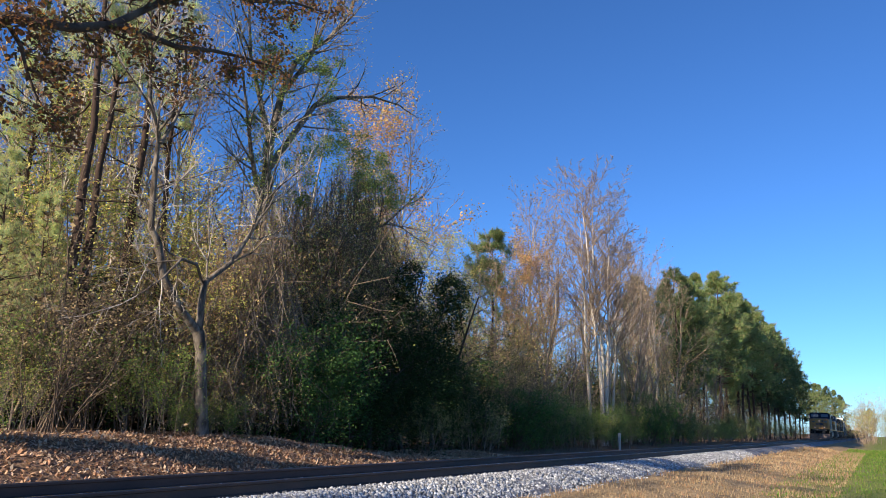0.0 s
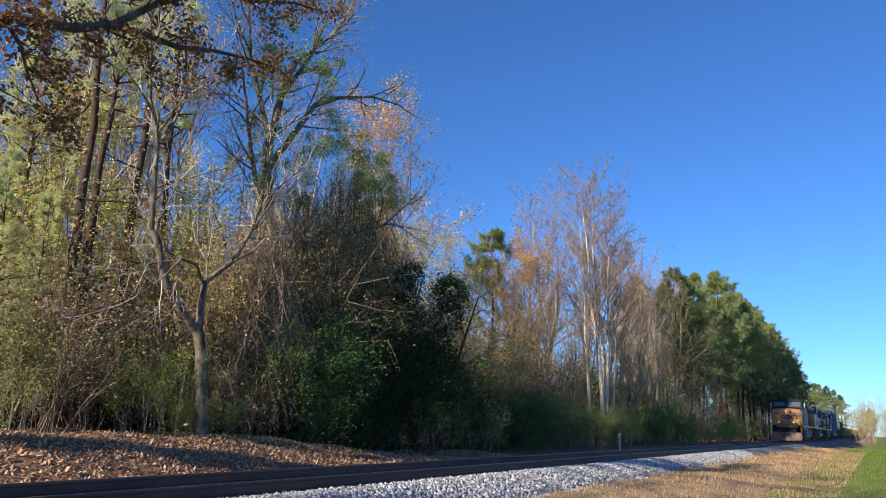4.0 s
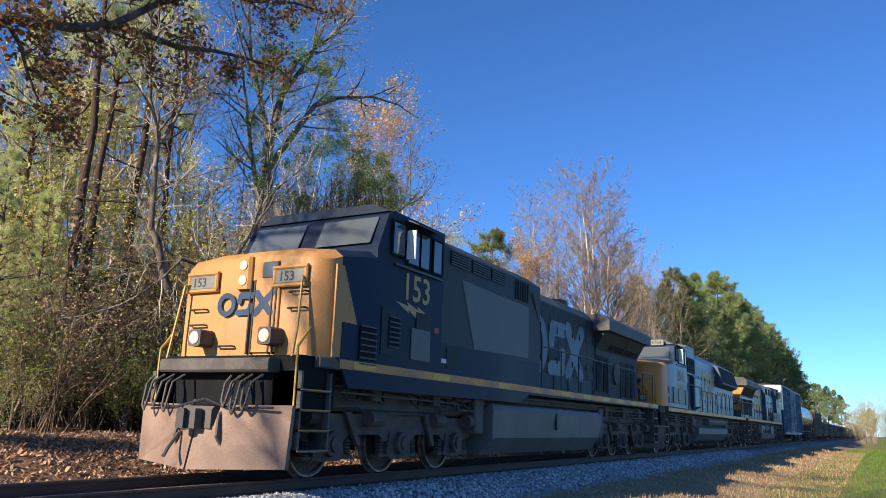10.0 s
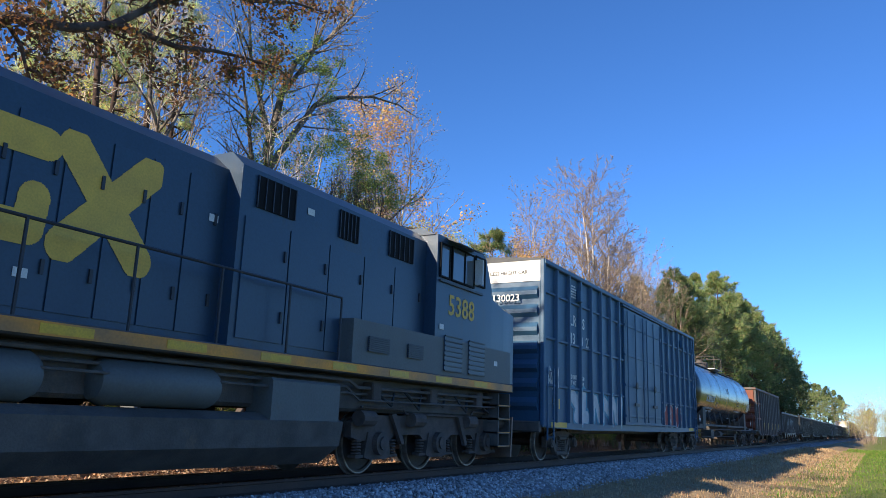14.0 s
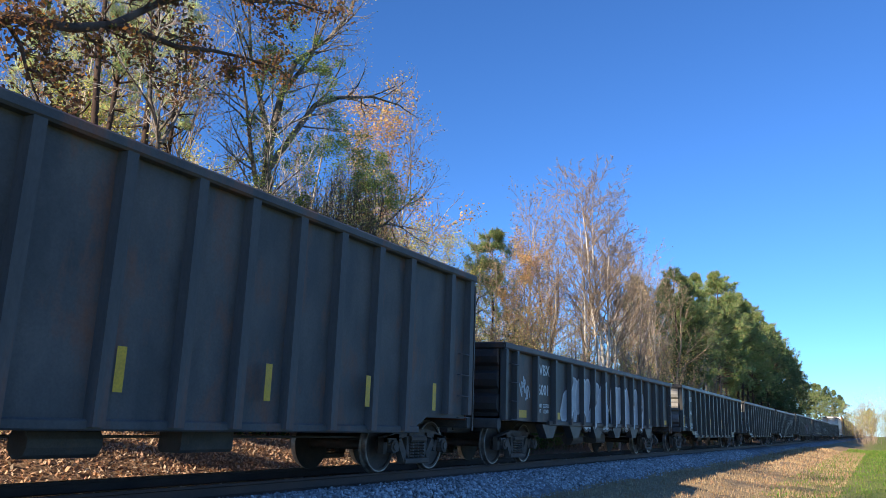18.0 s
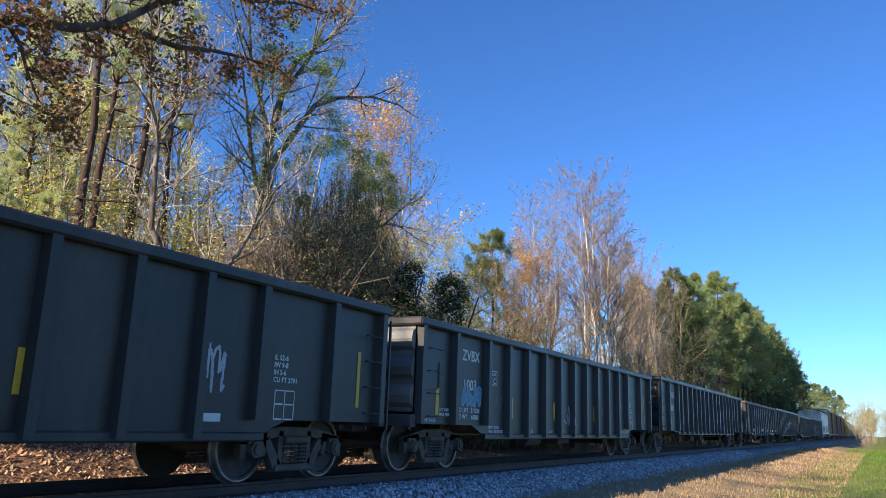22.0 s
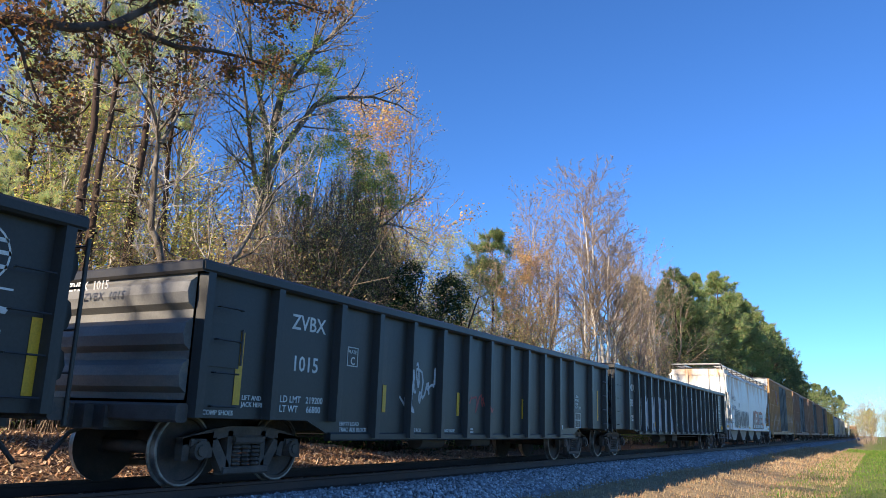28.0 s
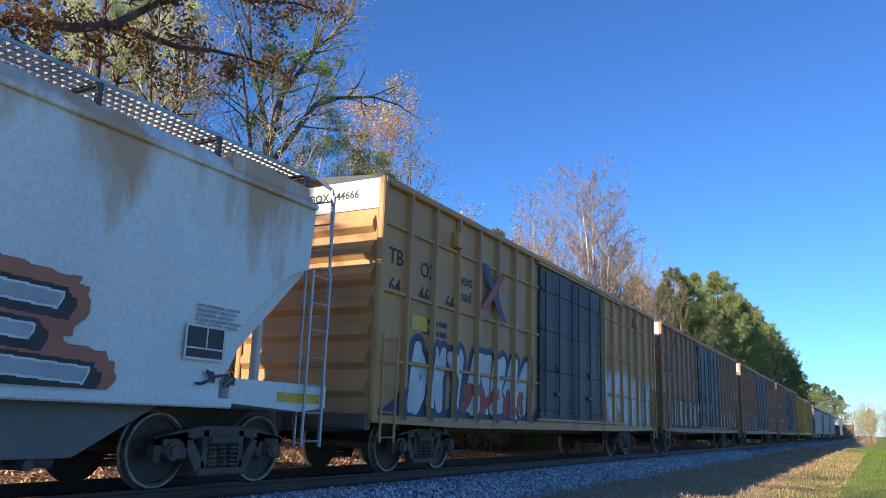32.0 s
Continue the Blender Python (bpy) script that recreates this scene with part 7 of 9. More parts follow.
def build_boxcars():
    v, surf = boxcar("blue ribbed box car with a white-topped end and pale graffiti", 222.3, 9.15, 5.06, "box_blue", "box_blue", "box cars of the train")
    letters(v, "LR   S", -7.10, 3.60, 0.42, "letter_white", 1.456, spacing=1.2)
    letters(v, "13  00  23", -7.10, 3.10, 0.42, "letter_white", 1.456)
    letters(v, "LD LMT   205300\nLT WT     80700", -7.1, 2.15, 0.16, "letter_white", 1.456)
    letters(v, "EXCESS HEIGHT CAR", -9.175, 4.66, 0.13, "letter_black", 0.15, end=True)
    letters(v, "LRS 130023", -9.27, 3.95, 0.26, "letter_white", 0.35, end=True)
    painted(v, "graffiti", tag_field(-7.0, -2.0, 0.9, 1.95, 6, 71, 0.17, 0.04, 0.0), -7.2, -1.7, 0.88, 2.05, surf, 0.04, ["paint_white", "paint_cyan", "paint_cyan"], "pale green and white sprayed shapes")
    painted(v, "graffiti", tag_field(3.2, 6.2, 0.9, 1.9, 4, 72, 0.12, 0.05, 0.1), 3.1, 6.5, 0.88, 2.05, surf, 0.04, ["paint_red", "paint_white", "paint_navy"], "red, white and blue sprayed shapes")
    painted(v, "graffiti", scrawl_field(-8.9, -7.9, 1.5, 2.6, 21, 73, 0.022), -9.0, -7.8, 1.4, 2.7, surf, 0.035, ["paint_white"], "white sprayed scrawl")
    strip(v, -8.6, 0.86, 1.1, 0.13, 1.502)
    strip(v, 7.6, 0.86, 0.9, 0.13, 1.502)
    strip(v, -8.4, 1.32, 0.5, 0.26, 1.46)
    bars(v, -7.0, 4.72, 0.5, 0.04, 5, "letter_white", 1.456, seed=8)
    yellow = "box cars of the train"
    for k, c in enumerate((463.1, 482.6, 502.6, 522.2)):
        lab = ("faded yellow box car with dark double doors and white graffiti", "faded yellow ribbed box car with dark doors", "weathered yellow box car with dark doors and graffiti", "weathered yellow box car with dark double doors")[k]
        v, surf = boxcar(lab, c, 9.15, 5.04, "box_yellow" if k == 0 else "box_weathered", "door_dark", yellow)
        letters(v, "TB", -8.84, 3.55, 0.40, "letter_black", 1.456)
        letters(v, "OX", -7.78, 3.50, 0.40, "letter_black", 1.456)
        for j in range(3):
            letters(v, ("644666", "644218", "644031", "644702")[k][2 * j:2 * j + 2], -8.80 + 1.0 * j, 3.04, 0.38, "letter_black", 1.456)
        if k == 0:
            letters(v, "TBOX 644666", -9.175, 4.66, 0.20, "letter_black", 0.2, end=True)
            letters(v, "next\nload", -6.28, 3.62, 0.33, "letter_black", 1.456)
            letters(v, "any\nroad", -4.02, 3.55, 0.30, "letter_fade", 1.456)
            cross = MB().prism([(-5.45, 4.2), (-5.15, 4.2), (-4.2, 3.1), (-4.5, 3.1)], -1.565, -1.56)
            part("emblem", cross, M["paint_navy"], v, "blue bar of a crossed emblem")
            part("emblem", MB().prism([(-4.3, 4.1), (-4.55, 4.1), (-5.5, 3.2), (-5.2, 3.2)], -1.57, -1.566), M["paint_red"], v, "red bar of a crossed emblem")
            strip(v, -8.02, 2.50, 0.55, 0.26, 1.458)
            bars(v, -7.6, 2.75, 0.9, 0.10, 2, "letter_black", 1.456, seed=3)

            def base(X, Z):
                K = tag_field(-8.0, -2.7, 0.95, 2.45, 8, 81, 0.20, 0.06, 0.15)(X, Z)
                K[(K < 0) & (Z < 1.35 + 0.25 * np.sin(3 * X))] = 2
                return K

            painted(v, "graffiti", base, -9.0, -2.15, 0.92, 2.75, surf, 0.04, ["paint_white", "paint_black", "paint_navy"], "large white sprayed shapes over dark blue")
            painted(v, "graffiti", tag_field(-6.0, -3.0, 1.0, 1.7, 4, 82, 0.10, 0.03, 0.0), -6.2, -2.8, 0.95, 1.8, lambda x: surf(x) + 0.004, 0.04, ["paint_red"], "red sprayed shapes")
            painted(v, "graffiti", tag_field(3.0, 8.8, 0.95, 2.6, 5, 83, 0.30, 0.05, 0.0), 2.9, 9.0, 0.92, 2.7, surf, 0.05, ["paint_white", "paint_silver", "paint_silver"], "white sprayed blocks")
        else:
            painted(v, "graffiti", tag_field(-7.5, -2.6, 0.95, 2.2, 5, 90 + k, 0.14, 0.05, 0.1), -7.8, -2.3, 0.92, 2.4, surf, 0.05, ["paint_silver", "paint_black", "paint_navy"], "grey sprayed shapes")
            painted(v, "graffiti", tag_field(3.2, 8.0, 0.95, 2.0, 4, 95 + k, 0.14, 0.05, 0.1), 3.0, 8.4, 0.92, 2.2, surf, 0.05, ["paint_silver", "paint_red", "paint_black"], "grey and red sprayed shapes")
    boxcar("plain golden yellow box car", 541.6, 9.9, 4.75, "box_gold", "box_gold", yellow, top_mat="box_gold")
    boxcar("dull red box car at the end of the train", 742.0, 9.2, 4.9, "red_rust", "red_rust", yellow)


# ---------------------------------------------------------------- tank car
def build_tank():
    v = vehicle("tank_car", "glossy black tank car with yellow reflector strips", "tank car", 240.75, "tank cars of the train")
    R, zc, half = 1.50, 2.80, 8.15
    prof = [(0.05, -half - 0.42), (0.55, -half - 0.38), (1.0, -half - 0.25), (1.32, -half - 0.05), (R - 0.02, -half + 0.22), (R, -half + 0.5), (R, -2.6), (R, 2.6), (R, half - 0.5), (R - 0.02, half - 0.22), (1.32, half + 0.05), (1.0, half + 0.25), (0.55, half + 0.38), (0.05, half + 0.42)]
    part("tank", MB().lathe(prof, (0, 0, zc), "x", 56), M["tank_black"], v, smooth=True)
    for x in (-5.3, -2.65, 0.0, 2.65, 5.3):
        part("weld_seam", MB().lathe([(R - 0.01, x - 0.02), (R + 0.006, x - 0.008), (R + 0.006, x + 0.008), (R - 0.01, x + 0.02)], (0, 0, zc), "x", 56), M["tank_black"], v, smooth=True)
    for s in (-1, 1):
        part("saddle", MB().prism([(-1.35, 0.95), (-1.35, 2.0), (-1.0, 1.55), (0, 1.32), (1.0, 1.55), (1.35, 2.0), (1.35, 0.95)], s * 6.5 - 0.35, s * 6.5 + 0.35, "x"), M["under"], v)
        part("end_platform", MB().box(*sorted((s * 7.4, s * 9.25)), -1.45, 1.45, 1.02, 1.12, 0.02).box(*sorted((s * 6, s * 9.3)), -0.35, 0.35, 0.68, 1.02, 0.03), M["under"], v)
        part("handrail", MB().pipe([(s * 9.2, -1.45, 1.1), (s * 9.2, -1.45, 2.05), (s * 8.3, -1.5, 2.1)], 0.018).pipe([(s * 9.2, -1.45, 1.1), (s * 9.2, -1.45, 0.45), (s * 8.85, -1.45, 0.45), (s * 8.85, -1.45, 1.1)], 0.018), M["under"], v)
        for y in (-1.30, 1.30):
            part("side_rail", MB().box(*sorted((s * 0.2, s * 7.6)), y - 0.03, y + 0.03, 1.12, 1.22, 0.01), M["under"], v)
        for k in range(4):
            part("brace", MB().tube((s * (1.2 + 1.7 * k), -1.30, 1.2), (s * (1.45 + 1.7 * k), -1.20, 1.86), 0.03, 6), M["under"], v)
        freight_truck(v, s * 7.62)
    part("handrail", MB().pipe([(-7.5, -1.56, 0.98), (7.5, -1.56, 0.98)], 0.02), M["under"], v)
    part("brake_gear", MB().tube((1.5, -0.5, 0.72), (2.4, -0.5, 0.72), 0.18, 12).pipe([(-6, -0.5, 0.78), (6, -0.5, 0.78)], 0.02).box(-2.4, -1.6, -0.9, -0.4, 0.5, 0.95, 0.03).pipe([(-5.5, -1.0, 0.62), (5.5, -1.0, 0.62)], 0.015), M["under"], v)
    part("walkway", MB().box(-8.0, 8.0, -0.62, -0.28, 4.22, 4.27).box(-8.0, 8.0, 0.28, 0.62, 4.22, 4.27), M["under"], v)
    dome = part("dome", MB().lathe([(0.42, 4.24), (0.44, 4.62), (0.40, 4.68), (0.1, 4.70)], (0, 0, 0), "z", 24), M["under"], v)
    part("dome_lid", MB().lathe([(0.2, 4.69), (0.18, 4.78), (0.05, 4.80)], (0.0, 0, 0), "z", 16), M["under"], dome)
    part("dome_platform", MB().box(-1.1, 1.1, -1.0, 1.0, 4.22, 4.26, 0.01), M["steel_grating"], v)
    for x in (-1.1, 1.1):
        part("dome_rail", MB().pipe([(x, -0.98, 4.26), (x, -0.98, 4.92), (x, 0.98, 4.92), (x, 0.98, 4.26)], 0.02), M["under"], v)
    part("dome_rail", MB().pipe([(-1.1, -0.98, 4.92), (1.1, -0.98, 4.92)], 0.02), M["under"], v)
    couplers(v, -9.5, 9.5)
    # writing lies on the curve of the tank
    def skin(z):
        return math.sqrt(max(0.01, R * R - (z - zc) ** 2)) + 0.004

    def curved(text, x, z, size, mid=None, **kw):
        letters(v, text, x, z, size, "letter_white", skin(z) + 0.006, tilt=math.degrees(math.atan((zc - (mid or z + 0.3 * size)) / skin(z))), **kw)

    def curved_bars(x, z, w, h, rows, material, seed):
        rs = np.random.RandomState(seed)
        mb = MB()
        for r in range(rows):
            za = z - 1.9 * h * r
            q = 0.0
            while q < w * 0.95:
                e = min(w, q + w * (0.12 + 0.25 * rs.rand()))
                mb.prism([(-skin(za) - 0.002, za), (-skin(za - h) - 0.002, za - h), (-skin(za - h) - 0.006, za - h), (-skin(za) - 0.006, za)], x + q, x + e, "x")
                q = e + w * 0.04
        part("painted_lines", mb, M[material], v)

    curved("SCMX 6207", -6.25, 2.30, 0.42)
    curved("LD LMT  197700 LB  89 650 KG\nLT WT     88300 LB  40 050 KG", -6.15, 1.95, 0.17, 1.9)
    for x in (-3.9, -0.64, 2.48, 5.16, 8.3):
        part("reflector_strip", MB().prism([(-skin(2.2), 2.2), (-skin(2.45), 2.45), (-skin(2.7), 2.7), (-skin(2.7) - 0.004, 2.7), (-skin(2.45) - 0.004, 2.45), (-skin(2.2) - 0.004, 2.2)], x, x + 0.10, "x"), M["reflect_yellow"], v)
    part("placard", MB().prism([(-skin(2.28), 2.28), (-skin(2.6), 2.6), (-skin(2.6) - 0.004, 2.6), (-skin(2.28) - 0.004, 2.28)], 2.95, 3.75, "x"), M["reflect_yellow"], v, "yellow placard with black lines")
    curved_bars(3.0, 2.56, 0.7, 0.05, 3, "letter_black", 2)
    curved("PLATE", -3.42, 2.28, 0.12)
    curved("C", -3.3, 2.13, 0.16)
    curved("VENT TANK WHEN UNLOADING", 2.8, 2.0, 0.11)
    curved("BOT OPR VALVE", 2.35, 1.62, 0.10)
    curved_bars(4.9, 1.62, 0.8, 0.035, 2, "letter_white", 3)
    curved_bars(6.92, 2.60, 1.05, 0.026, 10, "letter_white", 4)
    curved_bars(-0.58, 3.18, 0.62, 0.022, 7, "letter_fade", 5)
    for s in (-1, 1):
        part("hazard_placard", MB().prism([(s * 8.2, 1.62), (s * 8.2 - 0.17, 1.45), (s * 8.2, 1.28), (s * 8.2 + 0.17, 1.45)], -1.47, -1.46), M["letter_white"], v)
        part("hazard_mark", MB().prism([(s * 8.2, 1.59), (s * 8.2 - 0.13, 1.46), (s * 8.2 + 0.13, 1.46)], -1.474, -1.471), M["paint_red"], v)


# ---------------------------------------------------------------- covered hoppers
def hopper(label, centre, half, paint, group, detail=True):
    v = vehicle("hopper_car", label, "freight car", centre, group)
    mt = M[paint]
    zt, y = 4.30, 1.52
    body = [(-y, 1.05), (-y, 1.45), (-y - 0.03, 2.6), (-y, 3.95), (-1.30, 4.22), (-0.9, 4.32), (0.9, 4.32), (1.30, 4.22), (y, 3.95), (y + 0.03, 2.6), (y, 1.45), (y, 1.05)]
    h2 = half - 2.1
    part("body", MB().prism(body, -h2, h2, "x"), mt, v)
    for s in (-1, 1):
        # end bays: side sheets cut back in a curve above the truck
        cut = [(s * h2, 1.30), (s * (h2 + 0.15), 1.48), (s * (h2 + 0.28), 1.75), (s * (h2 + 0.32), 2.05), (s * (h2 + 0.55), 2.30), (s * (h2 + 0.95), 2.62), (s * (h2 + 1.15), 2.85), (s * (half - 0.55), 3.0), (s * (half - 0.48), 3.95), (s * h2, 3.95)]
        for q in (-1, 1):
            part("end_side", MB().prism(cut, q * (y - 0.005), q * (y - 0.06)), mt, v)
        part("slope_sheet", MB().prism([(s * h2, 1.35), (s * (half - 0.52), 2.95), (s * (half - 0.52), 4.22), (s * (half - 0.58), 4.25), (s * h2, 4.30)], -1.40, 1.40), mt, v)
        part("roof_end", MB().prism([(-y, 3.93), (-1.30, 4.22), (-0.9, 4.32), (0.9, 4.32), (1.30, 4.22), (y, 3.93)], s * h2, s * (half - 0.45), "x"), mt, v)
        for yy in (-0.55, 0.55):
            part("end_post", MB().box(*sorted((s * (half - 0.42), s * (half - 0.52))), yy - 0.07, yy + 0.07, 1.1, 4.25, 0.02), mt, v)
        part("bolster_plate", MB().prism([(s * (half - 1.9), 1.36), (s * (half + 0.05), 1.36), (s * (half + 0.05), 1.05), (s * (half - 0.5), 0.98), (s * (half - 1.9), 1.05)], -1.5, 1.5), mt, v)
        part("platform", MB().box(*sorted((s * (half - 0.5), s * (half + 0.1))), -1.4, 1.4, 1.3, 1.36), M["steel_grating"], v)
        ladder(v, s * (half - 0.05), -1.50, 0.5, 4.25, 0.45, "steel_grating", "y", 11)
        ladder(v, s * (half - 0.5) - (0.0 if s > 0 else 0.0), -1.56, 0.5, 3.0, 0.40, "steel_grating", "x", 7)
        strip(v, s * (half - 0.55) - 0.45, 1.10, 0.9, 0.13, 1.503)
        freight_truck(v, s * (half - 1.45))
    part("side_sill", MB().box(-h2 - 0.2, h2 + 0.2, -1.56, -1.44, 0.98, 1.10, 0.02).box(-h2 - 0.2, h2 + 0.2, 1.44, 1.56, 0.98, 1.10, 0.02), mt, v)
    part("eave", MB().box(-half + 0.5, half - 0.5, -1.57, -1.50, 3.90, 3.98, 0.015).box(-half + 0.5, half - 0.5, 1.50, 1.57, 3.90, 3.98, 0.015), mt, v)
    for k in range(4):
        x = -5.25 + 3.5 * k
        part("outlet_hopper", MB().prism([(x - 1.6, 1.05), (x + 1.6, 1.05), (x + 0.45, 0.42), (x - 0.45, 0.42)], -1.25, 1.25), M["under" if "hopper" not in paint else "tank_grey"], v)
        part("outlet_gate", MB().box(x - 0.5, x + 0.5, -0.9, 0.9, 0.30, 0.42, 0.03).tube((x, -1.25, 0.36), (x, -0.85, 0.36), 0.06, 8), M["under"], v)
    part("centre_sill", MB().box(-half - 0.2, half + 0.2, -0.3, 0.3, 0.68, 1.0, 0.03), M["under"], v)
    # roof walk of open grating on stands
    walk_mb = MB()
    for k in range(int(2 * half / 0.10)):
        x = -half + 0.1 + 0.10 * k
        walk_mb.box(x, x + 0.018, -1.28, -0.72, 4.47, 4.50)
        walk_mb.box(x, x + 0.018, 0.72, 1.28, 4.47, 4.50)
    for yy in (-1.28, -1.14, -1.0, -0.86, -0.72, 0.72, 0.86, 1.0, 1.14, 1.28):
        walk_mb.box(-half, half, yy - 0.012, yy + 0.012, 4.46, 4.505)
    part("roof_walk", walk_mb, M["steel_grating"], v, "open steel grating roof walk")
    stand = MB().prism([(-1.33, 4.10), (-1.27, 4.10), (-1.27, 4.42), (-0.70, 4.42), (-0.70, 4.46), (-1.33, 4.46)], -0.03, 0.03, "x").mesh("walk_stand", M["under"])
    for k in range(11):
        for s in (0, 180):
            part_at("walk_stand", stand, v, pose(-half + 0.5 + (2 * half - 1) * k / 10, 0, 0, 0, 0, s))
    for s in (-1, 1):
        part("end_rail", MB().pipe([(s * (half - 0.05), -1.5, 3.6), (s * (half - 0.05), -1.45, 4.35), (s * (half - 0.25), -1.3, 4.50)], 0.03), M["steel_grating"], v)
        part("walk_end", MB().box(*sorted((s * (half - 0.5), s * half)), -1.3, 1.3, 4.47, 4.51), M["steel_grating"], v)
    couplers(v, -half - 0.2, half + 0.2)
    return v


def build_hoppers():
    v = hopper("white covered hopper car with rust stains and dark graffiti", 443.15, 9.5, "hopper_stained", "covered hoppers of the train")
    Y = 1.55
    letters(v, "AMCX", -7.55, 2.62, 0.36, "letter_grey", 1.556, spacing=1.3, bold=0.0)
    letters(v, "104240", -7.6, 2.10, 0.36, "letter_grey", 1.556, spacing=1.2, bold=0.0)
    letters(v, "218700LB\n 67300LB", -6.95, 1.72, 0.12, "letter_grey", 1.556, bold=0.0)
    bars(v, -7.7, 1.62, 0.5, 0.05, 3, "letter_fade", 1.54, seed=5)
    bars(v, -5.2, 2.55, 0.3, 0.25, 1, "letter_fade", 1.556, seed=6)
    surf = lambda x: 1.549
    def drop(X, Z):
        return np.where(np.hypot((X + 6.1) / (0.62 + 0.1 * np.sin(3 * Z)), (Z - 1.62) / 0.5) < 1, 0, -1)

    painted(v, "graffiti", drop, -6.9, -5.3, 1.12, 2.2, lambda x: 1.546, 0.04, ["paint_black"], "large black sprayed drop")
    painted(v, "graffiti", tag_field(-6.6, -1.4, 1.16, 2.12, 10, 101, 0.20, 0.03, 0.1), -6.9, -1.1, 1.12, 2.3, surf, 0.035, ["paint_black", "letter_white", "paint_black"], "black rounded sprayed shapes with white edges")

    def blocks(X, Z):
        """Distance to five wide letters made of slanting bars."""
        D = np.full(X.shape, 9.0)
        top, mid, low = (1.90, 2.08), (1.56, 1.72), (1.19, 1.37)
        # for each letter: its start, its stems, and the ends of its top, middle and lower bars
        for x, stems, ends in ((0.85, (0.0, 0.52), (0, 0, 0.62)), (1.82, (0.0,), (0.72, 0.55, 0.72)), (2.68, (0.0,), (0, 0, 0.70)), (3.46, (0.0, 0.44), (0.62, 0, 0.62)), (4.26, (), (0.80, 0.62, 1.35))):
            bars3 = [(x, x + e, *z) for e, z in zip(ends, (top, mid, low)) if e] + [(x + q, x + q + 0.20, 1.22, 2.06) for q in stems]
            for x0, x1, z0, z1 in bars3:
                cx, cz = (x0 + x1) / 2, (z0 + z1) / 2
                D = np.minimum(D, np.maximum(np.abs(X - cx - 0.22 * (Z - 1.5)) - (x1 - x0) / 2 + 0.3 * np.abs(Z - cz), np.abs(Z - cz + 0.05 * (X - cx)) - (z1 - z0) / 2))
        return D

    def frame_tag(X, Z):
        D = blocks(X, Z)
        shade = np.minimum(D - 0.05, np.minimum(blocks(X - 0.12, Z + 0.07), blocks(X - 0.06, Z + 0.035)) - 0.03)
        ragged = 0.02 * np.sin(13 * Z + 5 * X) + 0.012 * np.sin(41 * Z - 17 * X)
        K = np.where(shade < 0.15 + ragged, 0, -1)
        K[shade < 0] = 3
        K[D < 0] = 2
        K[np.abs(D + 0.008) < 0.012] = 1
        return K

    painted(v, "graffiti", frame_tag, 0.3, 6.5, 1.12, 2.4, surf, 0.035, ["paint_orange", "letter_white", "paint_silver", "paint_black"], "silver sprayed blocks with black shadows in a ragged orange outline")
    strip(v, -5.4, 1.11, 0.55, 0.12, 1.525)
    strip(v, -1.2, 1.11, 0.55, 0.12, 1.525)
    strip(v, 3.0, 1.11, 0.55, 0.12, 1.525)
    panel = part("data_panel", MB().box(6.78, 7.36, -1.566, -1.562, 1.56, 1.92), M["paint_black"], v, "black stencil panel with a white rim")
    for x0, x1, z0, z1 in ((6.75, 7.39, 1.92, 1.95), (6.75, 7.39, 1.53, 1.56), (6.75, 6.78, 1.56, 1.92), (7.36, 7.39, 1.56, 1.92), (7.08, 7.10, 1.68, 1.92), (6.78, 7.36, 1.66, 1.68)):
        part("panel_line", MB().box(x0, x1, -1.570, -1.567, z0, z1), M["letter_white"], panel)
    bars(v, 6.9, 2.2, 0.9, 0.03, 5, "letter_fade", 1.566, seed=11)
    painted(v, "graffiti", scrawl_field(6.9, 7.9, 1.2, 1.45, 27, 121, 0.018), 6.8, 8.0, 1.15, 1.5, lambda x: 1.562, 0.03, ["paint_black"], "small black scrawl")
    hopper("weathered grey covered hopper car", 563.5, 8.6, "hopper_grey", "covered hoppers of the train", False)
    hopper("dark grey covered hopper car", 582.6, 8.6, "tank_grey", "covered hoppers of the train", False)
    hopper("dark grey covered hopper car", 601.7, 8.6, "hopper_grey", "covered hoppers of the train", False)
    hopper("pale covered hopper car far back in the train", 640.0, 8.6, "hopper_white", "covered hoppers of the train", False)
    for c in (620.8, 659.5, 678.7, 698.0, 718.0):
        gondola("plain dark gondola car far back in the train", c, 8.4, 2.8, 14, "black_worn", (-6.6, 6.6))


# ---------------------------------------------------------------- locomotives
def handrail_run(v, xs, y, z0, z1, material, top=True):
    """Walkway railing: each stanchion, and the rail along their tops."""
    st = MB().tube((0, 0, 0), (0, 0, 1), 0.020, 6).mesh("stanchion", M[material])
    for x in xs:
        s = part_at("stanchion", st, v, pose(x, -y, z0) @ Matrix.Diagonal((1, 1, z1 - z0, 1)))
    part("handrail", MB().tube((xs[0], -y, z1), (xs[-1], -y, z1), 0.020, 8), M[material], v)
    for x in xs:
        part_at("stanchion", st, v, pose(x, y, z0) @ Matrix.Diagonal((1, 1, z1 - z0, 1)))
    part("handrail", MB().pipe([(xs[0], y, z1), (xs[-1], y, z1)], 0.018), M[material], v)


